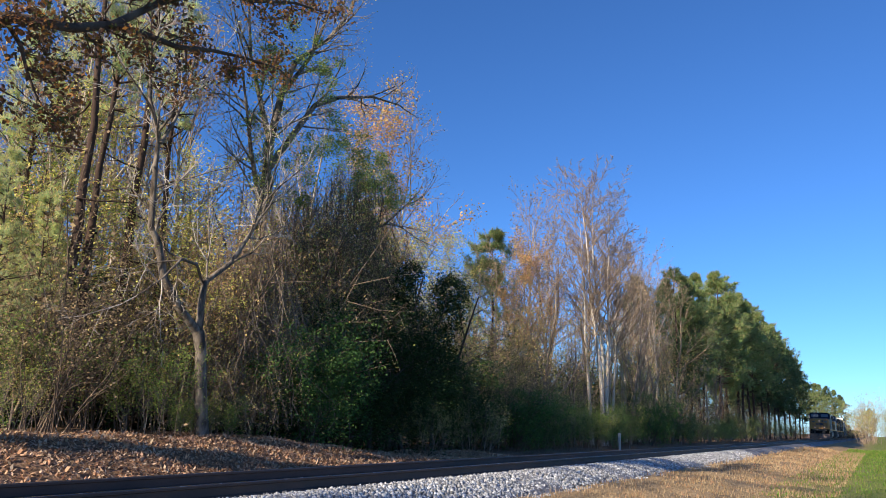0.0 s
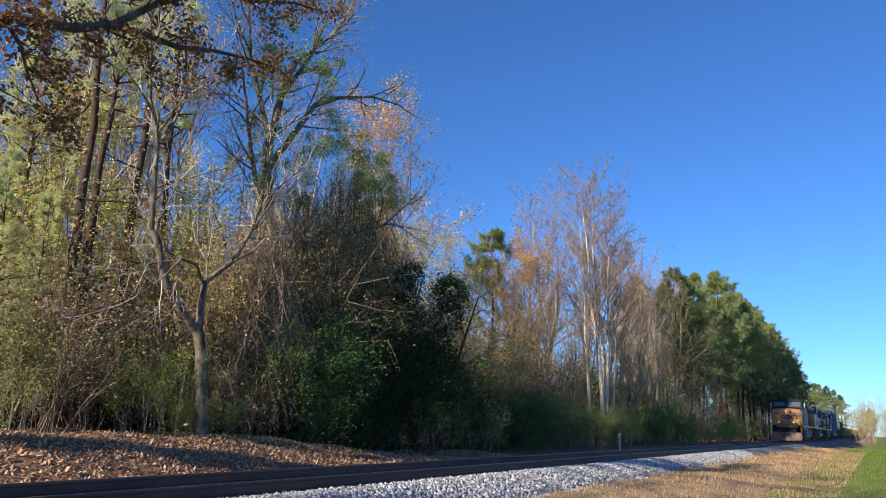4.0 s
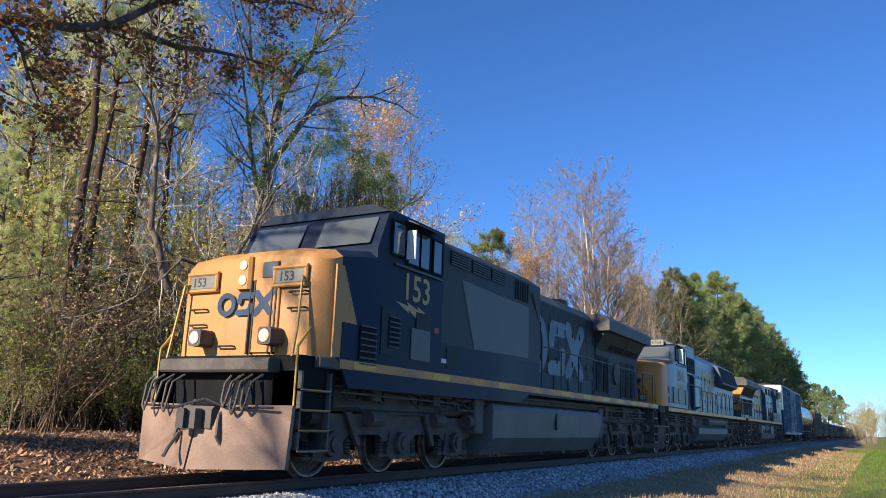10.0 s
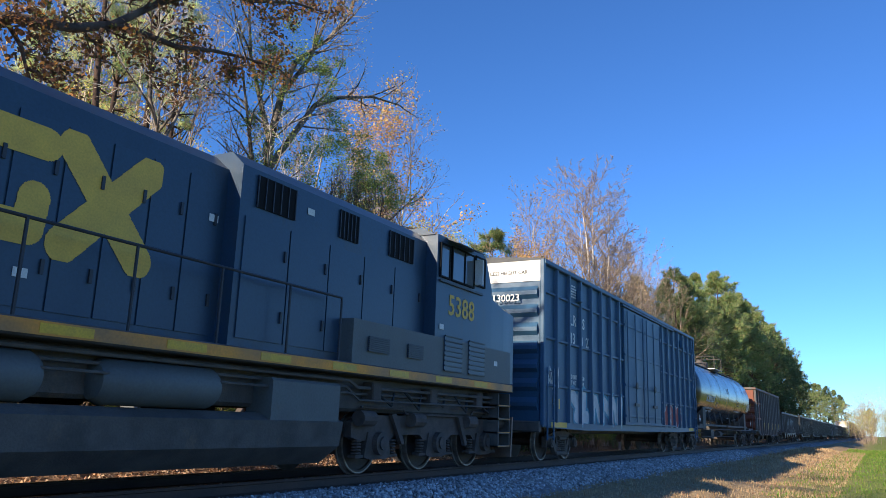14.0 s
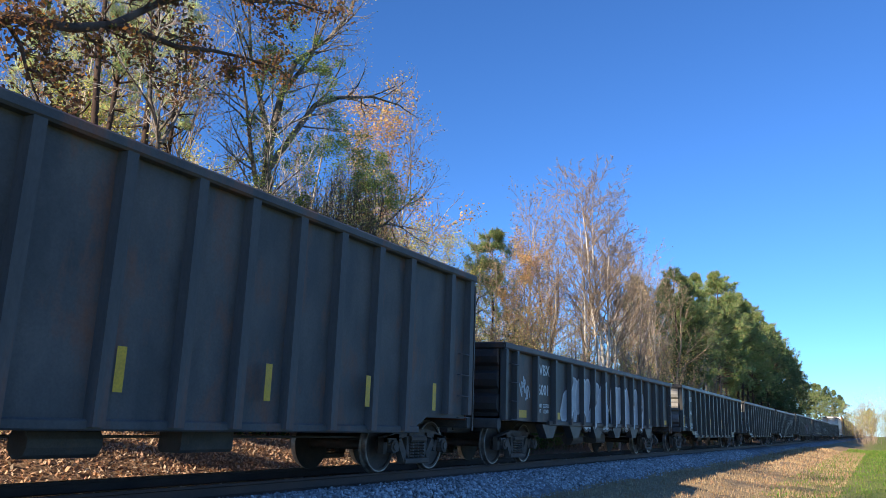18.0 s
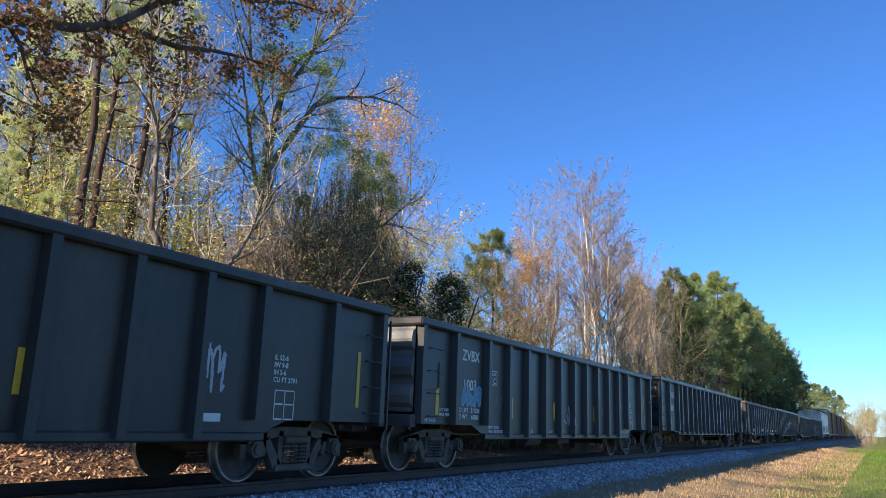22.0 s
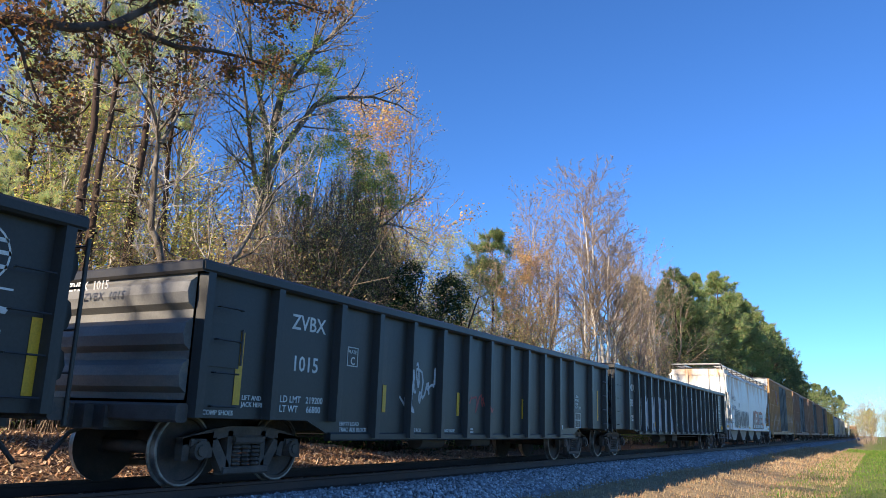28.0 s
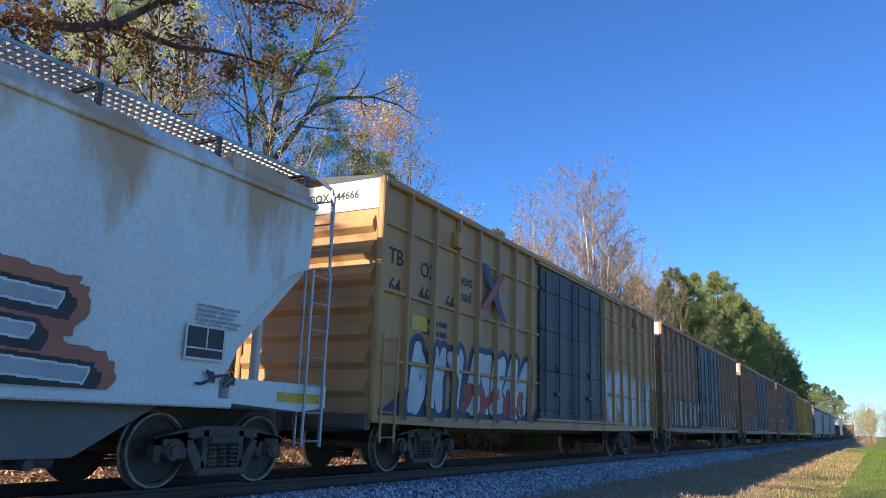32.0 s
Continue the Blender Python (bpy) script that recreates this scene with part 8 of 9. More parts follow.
def steps(v, x0, x1, y, n=4, top=1.55, material="under"):
    """Corner step well: side plates, treads with worn yellow edges."""
    for s in (-1, 1):
        w = part("step_well", MB().box(x0, x1, *sorted((s * (y - 0.52), s * (y - 0.48))), 0.42, top), M[material], v)
        for xa in (x0, x1 - 0.04):
            part("step_side", MB().box(xa, xa + 0.04, *sorted((s * (y - 0.48), s * y)), 0.42, top), M[material], w)
        for k in range(n):
            z = 0.42 + (top - 0.42) * k / n
            part("step", MB().box(x0, x1, *sorted((s * (y - 0.48), s * y)), z, z + 0.035), M["grey_panel"], w)
            part("step_edge", MB().box(x0, x1, *sorted((s * y, s * (y + 0.012))), z + 0.015, z + 0.03), M["stripe"], w)


def grille(v, x0, x1, z0, z1, y, slats=8, name="grille", flare=0.0, vertical=True):
    """A dark screened opening with slats, on both sides."""
    for s in (-1, 1):
        g = part(name, MB().prism([(s * y, z0), (s * (y + 0.015), z0), (s * (y + flare + 0.015), z1), (s * (y + flare), z1)], x0, x1, "x"), M["blue" if name == "louvre" else "grille"], v)
        mb = MB()
        for k in range(slats + 1):
            if vertical:
                x = x0 + (x1 - x0) * k / slats
                mb.prism([(s * (y + 0.014), z0), (s * (y + 0.03), z0), (s * (y + flare + 0.03), z1), (s * (y + flare + 0.014), z1)], x - 0.008, x + 0.008, "x")
            else:
                z = z0 + (z1 - z0) * k / slats
                mb.box(x0, x1, *sorted((s * (y + 0.014), s * (y + 0.035))), z - 0.012, z + 0.012)
        part("slat_set", mb, M["handrail"], g)


def doors(v, x0, x1, n, z0, z1, y, paint):
    """A row of hood doors with latches."""
    w = (x1 - x0) / n
    door = MB().box(0.015, w - 0.015, -0.018, 0.0, 0, z1 - z0, 0.0).mesh("hood_door", M[paint])
    latch = MB().box(-0.02, 0.02, -0.045, -0.018, -0.08, 0.08).mesh("latch", M["handrail"])
    for k in range(n):
        for s in (-1, 1):
            d = part_at("hood_door", door, v, pose(x0 + w * k if s < 0 else x0 + w * (k + 1), s * y, z0, 0, 0, 0 if s < 0 else 180))
            if s < 0:
                part_at("latch", latch, d, pose(w - 0.09, 0, (z1 - z0) * 0.75))
                part_at("latch", latch, d, pose(w - 0.09, 0, (z1 - z0) * 0.22))


def logo_field(x0, x1, z0, z1):
    """Three fat plain shapes in a row: a ring, two hooked bars, a cross."""
    h, w = z1 - z0, (x1 - x0) / 3

    def f(X, Z):
        K = np.full(X.shape, -1)
        cx, cz = x0 + w * 0.5, (z0 + z1) / 2
        r = np.hypot((X - cx) / (w * 0.5), (Z - cz) / (h * 0.5))
        K[(r < 1.0) & (r > 0.55)] = 0
        pts = [(x0 + 1.85 * w, z1 - 0.16 * h), (x0 + 1.25 * w, z1 - 0.16 * h), (x0 + 1.2 * w, cz + 0.1 * h)]
        pt2 = [(x0 + 1.8 * w, cz - 0.1 * h), (x0 + 1.78 * w, z0 + 0.16 * h), (x0 + 1.15 * w, z0 + 0.14 * h)]
        d = np.full(X.shape, 9.0)
        for a, b in (*zip(pts, pts[1:]), *zip(pt2, pt2[1:])):
            d = np.minimum(d, seg_dist(X, Z, a, b))
        d2 = np.minimum(seg_dist(X, Z, (x0 + 2.1 * w, z1 - 0.1 * h), (x0 + 2.85 * w, z0 + 0.1 * h)), seg_dist(X, Z, (x0 + 2.9 * w, z1 - 0.1 * h), (x0 + 2.1 * w, z0 + 0.1 * h)))
        K[(d < 0.13 * h) | (d2 < 0.15 * h)] = 0
        return K

    return f


def bolt_mark(v, x, z, w, y, material):
    part("flash", MB().prism([(x, z + 0.10), (x + 0.34 * w, z + 0.06), (x + 0.30 * w, z + 0.13), (x + 0.62 * w, z + 0.03), (x + 0.58 * w, z + 0.10), (x + w, z - 0.06), (x + 0.62 * w, z - 0.04), (x + 0.60 * w, z - 0.14), (x + 0.34 * w, z - 0.0), (x + 0.36 * w, z - 0.06)],
                             -y - 0.003, -y), M[material], v, "zigzag flash below the number")


def number_board(v, x, y, z, text, axis_rot, rim=False):
    b = new("number_board", NUMBER_BOARD)
    b.parent = v
    b.matrix_basis = pose(x, y, z, 0, 0, axis_rot)
    letters(b, text, -0.22, -0.07, 0.21, "letter_black", 0.032)
    if rim:
        for q in (MB().box(-0.34, 0.34, -0.05, 0.02, 0.11, 0.17, 0.02), MB().box(-0.34, 0.34, -0.05, 0.02, -0.17, -0.11, 0.02), MB().box(-0.34, -0.27, -0.05, 0.02, -0.11, 0.11, 0.02), MB().box(0.27, 0.34, -0.05, 0.02, -0.11, 0.11, 0.02)):
            part("board_rim", q, M["yellow_old"], b)
    return b


NUMBER_BOARD = fixed(MB().box(-0.28, 0.28, -0.03, 0.03, -0.12, 0.12, 0.02).mesh("number_board", M["board_grey"]))


def lamp_pair(v, x, y, z, up=True, on=True, paint="grey_panel"):
    """Twin headlight in a dark housing that faces -x."""
    h = part("headlight", MB().box(x, x + 0.12, y - 0.14, y + 0.14, z - 0.26, z + 0.26, 0.04) if up else MB().box(x, x + 0.12, y - 0.28, y + 0.28, z - 0.14, z + 0.14, 0.04), M[paint], v)
    for d in (-0.12, 0.12):
        c = (0, y, z + d) if up else (0, y + d, z)
        part("lamp_lens", MB().lathe([(0.08, x - 0.012), (0.07, x - 0.02), (0.02, x - 0.03)], c, "x", 18), M["lamp_on" if on else "lamp_off"], h)


def plow(v, x, s=-1):
    """V-shaped snow plough under the pilot."""
    for q in (-1, 1):
        pr = [(x - 0.02 * s, q * 1.50, 1.06), (x, q * 1.46, 0.20), (x + 0.42 * s, q * 0.02, 0.14), (x + 0.30 * s, q * 0.02, 0.72), (x + 0.26 * s, q * 0.32, 0.74), (x + 0.22 * s, q * 0.40, 1.04)]
        vs = pr + [(a - 0.07 * s, b, c) for a, b, c in pr]
        part("plow", MB().add(vs, [(0, 1, 2, 3, 4, 5), (11, 10, 9, 8, 7, 6)] + [(k, (k + 1) % 6, 6 + (k + 1) % 6, 6 + k) for k in range(6)]), M["plow"], v, "rusty half of the snow plough")


M["plow"] = mat("plow", (0.30, 0.200, 0.150), 0.75, c2=(0.19, 0.125, 0.095), scale=1.6, fine=40, bump=0.3, grime=(0.085, 0.062, 0.052), amount=0.5)


def underframe(v):
    """Centre frame with its pipes and cable runs under the deck."""
    part("underframe", MB().box(-9.3, 9.3, -1.15, 1.15, 1.02, 1.60, 0.05), M["under"], v)
    for y, z, r in ((-1.36, 1.50, 0.03), (-1.30, 1.40, 0.022), (-1.42, 1.30, 0.018)):
        part("air_pipe", MB().pipe([(-9.0, y, z), (-5.2, y, z - 0.04), (-5.0, y + 0.06, z - 0.16), (-3.9, y + 0.06, z - 0.16), (-3.7, y, z), (3.8, y, z), (4.1, y + 0.05, z - 0.1), (9.0, y, z - 0.06)], r), M["under"], v)
    rs = np.random.RandomState(6)
    for k in range(10):
        x = (-8.9 + 1.0 * k) if k < 5 else (4.6 + 0.95 * (k - 5))
        w = 0.3 + 0.4 * rs.rand()
        part("cable", MB().pipe([(x, -1.28, 1.42), (x + 0.3 * w, -1.34, 1.18 + 0.1 * rs.rand()), (x + 0.7 * w, -1.34, 1.10 + 0.12 * rs.rand()), (x + w, -1.25, 1.36)], 0.025), M["handrail"], v)
        if k % 2:
            part("valve_box", MB().box(x - 0.14, x + 0.12, -1.38, -1.15, 1.20, 1.50, 0.02), M["truck_rust"], v)


def fuel_tank(v, x0, x1, z0, z1, paint):
    t = part("fuel_tank", MB().prism([(-1.45, z1), (-1.52, z1 - 0.12), (-1.46, z0 + 0.35), (-1.15, z0), (1.15, z0), (1.46, z0 + 0.35), (1.52, z1 - 0.12), (1.45, z1)], x0, x1, "x"), M[paint], v)
    part("tank_edge", MB().box(x0 - 0.03, x0 + 0.02, -1.5, 1.5, z0 + 0.3, z1, 0.01).box(x1 - 0.02, x1 + 0.03, -1.5, 1.5, z0 + 0.3, z1, 0.01), M[paint], t)
    part("filler", MB().box(x0 + 3.6, x0 + 3.75, -1.56, -1.50, z1 - 0.5, z1 - 0.1, 0.01), M["handrail"], t)


def ge_nose_cab(v, f, paint, nose_paint, xn, xw, xr, number, num_mat, roof=4.45, lead=True, wrap=0.9):
    """Wide-nosed cab. f = -1 for a nose that points to -x, +1 for one that points to +x; xn, xw, xr: nose front, windscreen foot, cab rear (distances from the middle along f)."""
    # nose: a bevelled block that narrows towards its front
    def p(d):
        return f * d

    # a bluff, slightly tapered block; the front part in its own colour
    def ring(d, w, zt):
        return [(p(d), -w, 1.78), (p(d), -w, zt - 0.14), (p(d), -w * 0.90, zt - 0.02), (p(d), -w * 0.45, zt + 0.06), (p(d), w * 0.45, zt + 0.06), (p(d), w * 0.90, zt - 0.02), (p(d), w, zt - 0.14), (p(d), w, 1.78)]

    def shell(name, rings, paint_name, label=""):
        vs = [q for r in rings for q in r]
        fs = [(k + 8 * j, (k + 1) % 8 + 8 * j, (k + 1) % 8 + 8 * (j + 1), k + 8 * (j + 1)) for j in range(len(rings) - 1) for k in range(8)] + [tuple(range(8)), tuple(range(8 * len(rings) - 8, 8 * len(rings)))]
        return part(name, MB().add(vs, fs), M[paint_name], v, label, True)

    nose_ob = shell("nose", [ring(xn - wrap, 1.515, 3.50), ring(xn - 0.30, 1.48, 3.44), ring(xn - 0.10, 1.40, 3.40), ring(xn, 1.30, 3.30)], nose_paint)
    shell("nose_rear", [ring(xw, 1.53, 3.66), ring(xn - wrap, 1.516, 3.50)], paint, "nose behind its painted front")
    # cab with a raked windscreen
    cab = [(p(xw), 1.78), (p(xw), 3.70), (p(xw - 0.28), roof - 0.10), (p(xw - 0.45), roof), (p(xr), roof), (p(xr), 1.78)]
    cab_ob = part("cab", MB().prism(cab, -1.53, 1.53), M[paint], v)
    part("cab_roof", MB().prism([(-1.50, roof - 0.02), (-1.15, roof + 0.14), (1.15, roof + 0.14), (1.50, roof - 0.02)], *sorted((p(xw - 0.35), p(xr))), axis="x"), M[paint], v)
    for y in (-0.78, 0.78):
        w = part("windscreen", MB().prism([(p(xw + 0.012), 3.80), (p(xw - 0.235), roof - 0.14), (p(xw - 0.255), roof - 0.14), (p(xw - 0.01), 3.80)], y - 0.58, y + 0.58), M["window"], cab_ob)
    for y in (-1.545, 1.545):
        for d0, d1, z0, z1 in ((xw - 0.42, xw - 0.80, 3.70, 4.26), (xw - 0.92, xw - 1.30, 3.62, 4.24), (xw - 1.34, xr + 0.58, 3.62, 4.24), (xr + 0.44, xr + 0.12, 3.62, 4.22)):
            a0, a1 = sorted((p(d0), p(d1)))
            g = part("side_window", MB().box(a0, a1, y - 0.008, y + 0.008, z0, z1), M["window"], cab_ob)
            rim = MB().box(a0 - 0.035, a1 + 0.035, y - 0.022, y + 0.022, z1, z1 + 0.035).box(a0 - 0.035, a1 + 0.035, y - 0.022, y + 0.022, z0 - 0.035, z0)
            part("window_frame", rim.box(a0 - 0.035, a0, y - 0.022, y + 0.022, z0, z1).box(a1, a1 + 0.035, y - 0.022, y + 0.022, z0, z1), M["grille"], g)
        part("arm_rest", MB().box(*sorted((p(xw - 0.5), p(xr + 0.08))), y - 0.03, y + 0.03, 3.50, 3.54), M["handrail"], cab_ob)
        part("mirror", MB().box(*sorted((p(xw - 0.88), p(xw - 0.84))), *sorted((y, y + (0.20 if y > 0 else -0.20))), 3.66, 4.18, 0.01), M["white_top"], cab_ob)
        q = 1 if y > 0 else -1
        part("sun_visor", MB().prism([(y, 4.37), (y + 0.24 * q, 4.27), (y + 0.24 * q, 4.29), (y, 4.40)], *sorted((p(xw - 0.85), p(xr + 0.35))), axis="x"), M["grey_roof"], cab_ob)
    return nose_ob, cab_ob


def build_loco_lead():
    v = vehicle("locomotive", "dirty dark blue diesel locomotive with a faded yellow nose", "locomotive", 157.8, "locomotives of the train")
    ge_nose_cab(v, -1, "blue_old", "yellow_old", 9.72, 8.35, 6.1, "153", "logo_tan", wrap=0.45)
    # front: walkway, plough, lights, door, number boards, yellow rails
    # near-black paints in the cavity's shade along with the soot
    part("pilot", MB().box(-10.05, -9.2, -1.45, 1.45, 1.0, 1.78, 0.04), M["grille"], v, "sooty pilot, near-black for the shaded cavity over the plough")
    plow(v, -10.2)
    lamp_pair(v, -9.80, 0.02, 3.10, paint="yellow_old")
    for y in (-0.72, 0.72):
        d = part("ditch_light", MB().box(-10.02, -9.74, y - 0.13, y + 0.13, 1.94, 2.2, 0.03), M["under"], v)
        part("lamp_lens", MB().lathe([(0.10, -10.03), (0.09, -10.04), (0.02, -10.05)], (0, y, 2.07), "x", 16), M["lamp_on"], d)
    for y in (-0.82, 0.82):
        number_board(v, -9.75, y * 1.12, 3.0, "153", -90, True)
    door = part("nose_door", MB().box(-9.76, -9.72, -0.72, -0.20, 1.85, 3.05, 0.01), M["yellow_old"], v)
    part("door_window", MB().box(-9.775, -9.70, -0.66, -0.36, 2.98, 3.26, 0.03), M["window"], door)
    painted(v, "logo", logo_field(-0.55, 0.62, 2.42, 2.80), -0.7, 0.75, 2.36, 2.86, lambda x: 0, 0.03, ["blue_faded"], "dark worn plain shapes on the nose")[0].matrix_basis = pose(-9.762, 0, 0, 0, 0, -90)
    for y in (-1.28, 1.28):
        part("grab_rail", MB().pipe([(-9.95, y, 1.2), (-10.02, y, 1.75), (-9.95, y, 2.15), (-9.85, y * 0.96, 2.95), (-9.72, y * 0.9, 2.98)], 0.022), M["handrail_yellow"], v)
        part("grab_rail", MB().pipe([(-10.05, y * 1.1, 0.5), (-10.05, y * 1.1, 1.9), (-9.8, y * 1.1, 2.2)], 0.022), M["handrail_yellow"], v)
    for y in (-0.4, 0.35):
        part("air_hose", MB().pipe([(-10.2, y, 1.1), (-10.45, y, 0.9), (-10.5, y * 1.1, 0.6), (-10.38, y * 1.2, 0.42)], 0.03), M["under"], v)
    for s in (-1, 1):
        part("nose_flank", MB().prism([(-9.40, 1.80), (-8.55, 1.80), (-9.22, 3.22), (-9.40, 3.22)], s * 1.495, s * 1.525), M["yellow_old"], v, "yellow wrapped round the nose's flank")
    for y in (-0.66, -0.58, -0.22, -0.14):
        part("door_post", MB().box(-9.775, -9.72, y - 0.012, y + 0.012, 1.82, 2.98), M["handrail"], v)
    for y, z in ((-1.1, 2.5), (-1.1, 2.75), (0.95, 2.3), (0.95, 2.55), (0.3, 1.95)):
        part("grab_iron", MB().pipe([(-9.73, y - 0.16, z), (-9.80, y - 0.16, z), (-9.80, y + 0.16, z), (-9.73, y + 0.16, z)], 0.014), M["handrail"], v)
    part("cut_lever", MB().pipe([(-10.35, -1.3, 1.02), (-10.42, -0.5, 1.0), (-10.5, -0.15, 1.12), (-10.42, 0.5, 1.0), (-10.35, 1.3, 1.02)], 0.018), M["handrail"], v)
    for y, d in ((-0.95, 0.25), (-0.75, 0.3), (-0.58, 0.2), (0.62, 0.3), (0.85, 0.22), (1.05, 0.28)):
        part("control_hose", MB().pipe([(-10.22, y, 1.48), (-10.42, y + 0.02, 1.36), (-10.48, y + 0.05, 1.30 - d), (-10.46, y + 0.11, 1.22 - d), (-10.44, y + 0.17, 1.30 - d), (-10.36, y + 0.21, 1.34), (-10.22, y + 0.24, 1.46)], 0.020), M["under"], v)
    part("coupler_pocket", MB().box(-10.50, -10.05, -0.30, 0.30, 0.66, 1.02, 0.05), M["under"], v)
    part("anticlimber", MB().box(-10.3, -10.0, -1.1, 1.1, 1.52, 1.72, 0.03), M["under"], v)
    # deck and sills
    part("walkway", MB().box(-9.7, 10.4, -1.55, 1.55, 1.62, 1.78, 0.02), M["under"], v)
    for s in (-1, 1):
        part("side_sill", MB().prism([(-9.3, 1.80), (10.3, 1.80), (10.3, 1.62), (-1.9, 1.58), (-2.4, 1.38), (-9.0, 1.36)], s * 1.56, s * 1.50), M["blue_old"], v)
        part("sill_stripe", MB().box(-9.25, 10.25, *sorted((s * 1.561, s * 1.566)), 1.64, 1.78), M["stripe"], v, "faded orange stripe")
    for x in (-8.9, -6.4, -3.6, 0.2, 1.9, 3.6, 5.2, 6.7, 8.2, 9.5):
        strip(v, x, 1.66, 0.62, 0.10, 1.567)
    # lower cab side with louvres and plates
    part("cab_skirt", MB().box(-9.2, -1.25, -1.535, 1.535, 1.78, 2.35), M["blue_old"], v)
    for x0, x1, z0, z1 in ((-8.75, -8.3, 1.75, 2.35), (-7.95, -7.6, 2.1, 2.6)):
        grille(v, x0, x1, z0, z1, 1.54, 6, vertical=False)
    part("step_panel", MB().box(-7.2, -6.55, -1.55, -1.535, 1.95, 2.5), M["grey_panel"], v, "scuffed grey panel")
    # wide equipment box behind the cab, then the narrow hood
    part("equipment_cab", MB().prism([(-1.53, 1.78), (-1.53, 4.22), (-1.2, 4.45), (1.2, 4.45), (1.53, 4.22), (1.53, 1.78)], -6.1, -1.2, "x"), M["grey_side"], v)
    for k in range(3):
        grille(v, -5.85 + 0.92 * k, -5.1 + 0.92 * k, 3.92, 4.18, 1.532, 5, vertical=False)
    grille(v, -2.7, -2.0, 3.72, 4.16, 1.532, 5)
    for s in (-1, 1):
        part("side_panel", MB().prism([(-5.35, 3.68), (-1.95, 3.62), (-1.95, 2.42), (-4.75, 2.36)], s * 1.533, s * 1.541), M["grey_panel"], v, "plain grey repainted panel")
    part("hood", MB().prism([(-1.02, 1.78), (-1.02, 4.12), (-0.75, 4.36), (0.75, 4.36), (1.02, 4.12), (1.02, 1.78)], -1.2, 9.5, "x"), M["grey_hood"], v)
    part("hood_roof", MB().prism([(-1.03, 4.10), (-0.76, 4.365), (0.76, 4.365), (1.03, 4.10), (1.03, 4.14), (0.77, 4.40), (-0.77, 4.40), (-1.03, 4.14)], -1.1, 4.4, "x"), M["grey_roof"], v, "dusty grey roof sheets")
    doors(v, -1.1, 4.4, 9, 2.28, 3.85, 1.022, "grey_hood")
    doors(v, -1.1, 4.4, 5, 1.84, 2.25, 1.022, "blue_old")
    painted(v, "logo", logo_field(-0.9, 3.4, 2.2, 3.75), -1.0, 3.5, 2.15, 3.8, lambda x: 1.045, 0.03, ["blue_faded"], "faded dark blue plain shapes on the hood")
    part("exhaust", MB().lathe([(0.42, 4.3), (0.40, 4.72), (0.34, 4.74), (0.30, 4.5)], (3.8, 0, 0), "z", 20), M["rust_side"], v)
    part("horn", MB().tube((-0.4, 0.3, 4.48), (-0.9, 0.3, 4.5), 0.05, 8, 0.10).tube((-0.4, 0.3, 4.36), (-0.4, 0.3, 4.5), 0.03, 6), M["under"], v)
    # radiator with wide overhanging roof
    part("radiator_cab", MB().prism([(-1.02, 1.78), (-1.05, 3.30), (-1.38, 3.85), (1.38, 3.85), (1.05, 3.30), (1.02, 1.78)], 4.6, 9.3, "x"), M["grey_hood"], v)
    part("radiator_roof", MB().prism([(-1.55, 3.84), (-1.55, 4.18), (-1.30, 4.36), (1.30, 4.36), (1.55, 4.18), (1.55, 3.84)], 4.45, 9.5, "x"), M["grey_roof"], v)
    for k in range(2):
        grille(v, 5.7 + 1.75 * k, 7.3 + 1.75 * k, 3.36, 3.80, 1.08, 1, flare=0.24)
    for x0, x1, z0, z1 in ((4.7, 5.2, 2.0, 3.1), (5.4, 5.9, 2.0, 3.1), (7.3, 7.7, 1.95, 3.1), (7.9, 8.3, 1.95, 3.1), (8.5, 9.0, 1.95, 3.1)):
        grille(v, x0, x1, z0, z1, 1.03, 5)
    part("fan_housing", MB().lathe([(0.35, -1.03), (0.35, -1.09), (0.1, -1.10)], (6.75, 0, 2.65), "y", 20), M["under"], v)
    for x in (5.6, 8.0):
        part("roof_fan", MB().lathe([(0.75, 4.36), (0.75, 4.44), (0.2, 4.46)], (x, 0, 0), "z", 24), M["grille"], v)
    handrail_run(v, [-1.0, 0.35, 1.7, 3.05, 4.4, 5.75, 7.1, 8.45, 9.8], 1.50, 1.78, 2.80, "handrail")
    part("handrail", MB().pipe([(-1.0, -1.50, 2.80), (-1.05, -1.50, 3.1), (-1.8, -1.56, 4.0)], 0.02), M["handrail"], v)
    part("end_rail", MB().pipe([(10.3, -1.4, 1.78), (10.3, -1.4, 2.75), (10.3, -0.5, 2.75), (10.3, -0.5, 1.78)], 0.02).pipe([(10.3, 1.4, 1.78), (10.3, 1.4, 2.75), (10.3, 0.5, 2.75), (10.3, 0.5, 1.78)], 0.02), M["handrail_yellow"], v)
    fuel_tank(v, -3.7, 3.6, 0.26, 1.30, "tank_grey")
    part("air_pipe", MB().pipe([(-4, -1.3, 1.45), (4.4, -1.3, 1.45)], 0.03).pipe([(-9, -1.2, 1.36), (-4, -1.2, 1.30)], 0.025), M["under"], v)
    part("equipment_box", MB().box(3.8, 4.2, -1.4, -0.9, 0.75, 1.4, 0.03), M["under"], v)
    part("equipment_box", MB().box(-4.35, -3.95, -1.4, -0.9, 0.7, 1.45, 0.03), M["under"], v)
    steps(v, -10.05, -9.35, 1.52)
    steps(v, 9.75, 10.4, 1.52)
    letters(v, "153", -7.55, 2.98, 0.66, "logo_tan", 1.535)
    bolt_mark(v, -7.75, 2.80, 1.25, 1.533, "logo_tan")
    strip(v, -6.4, 2.5, 0.18, 0.10, 1.536, "paint_red", "warning_label")
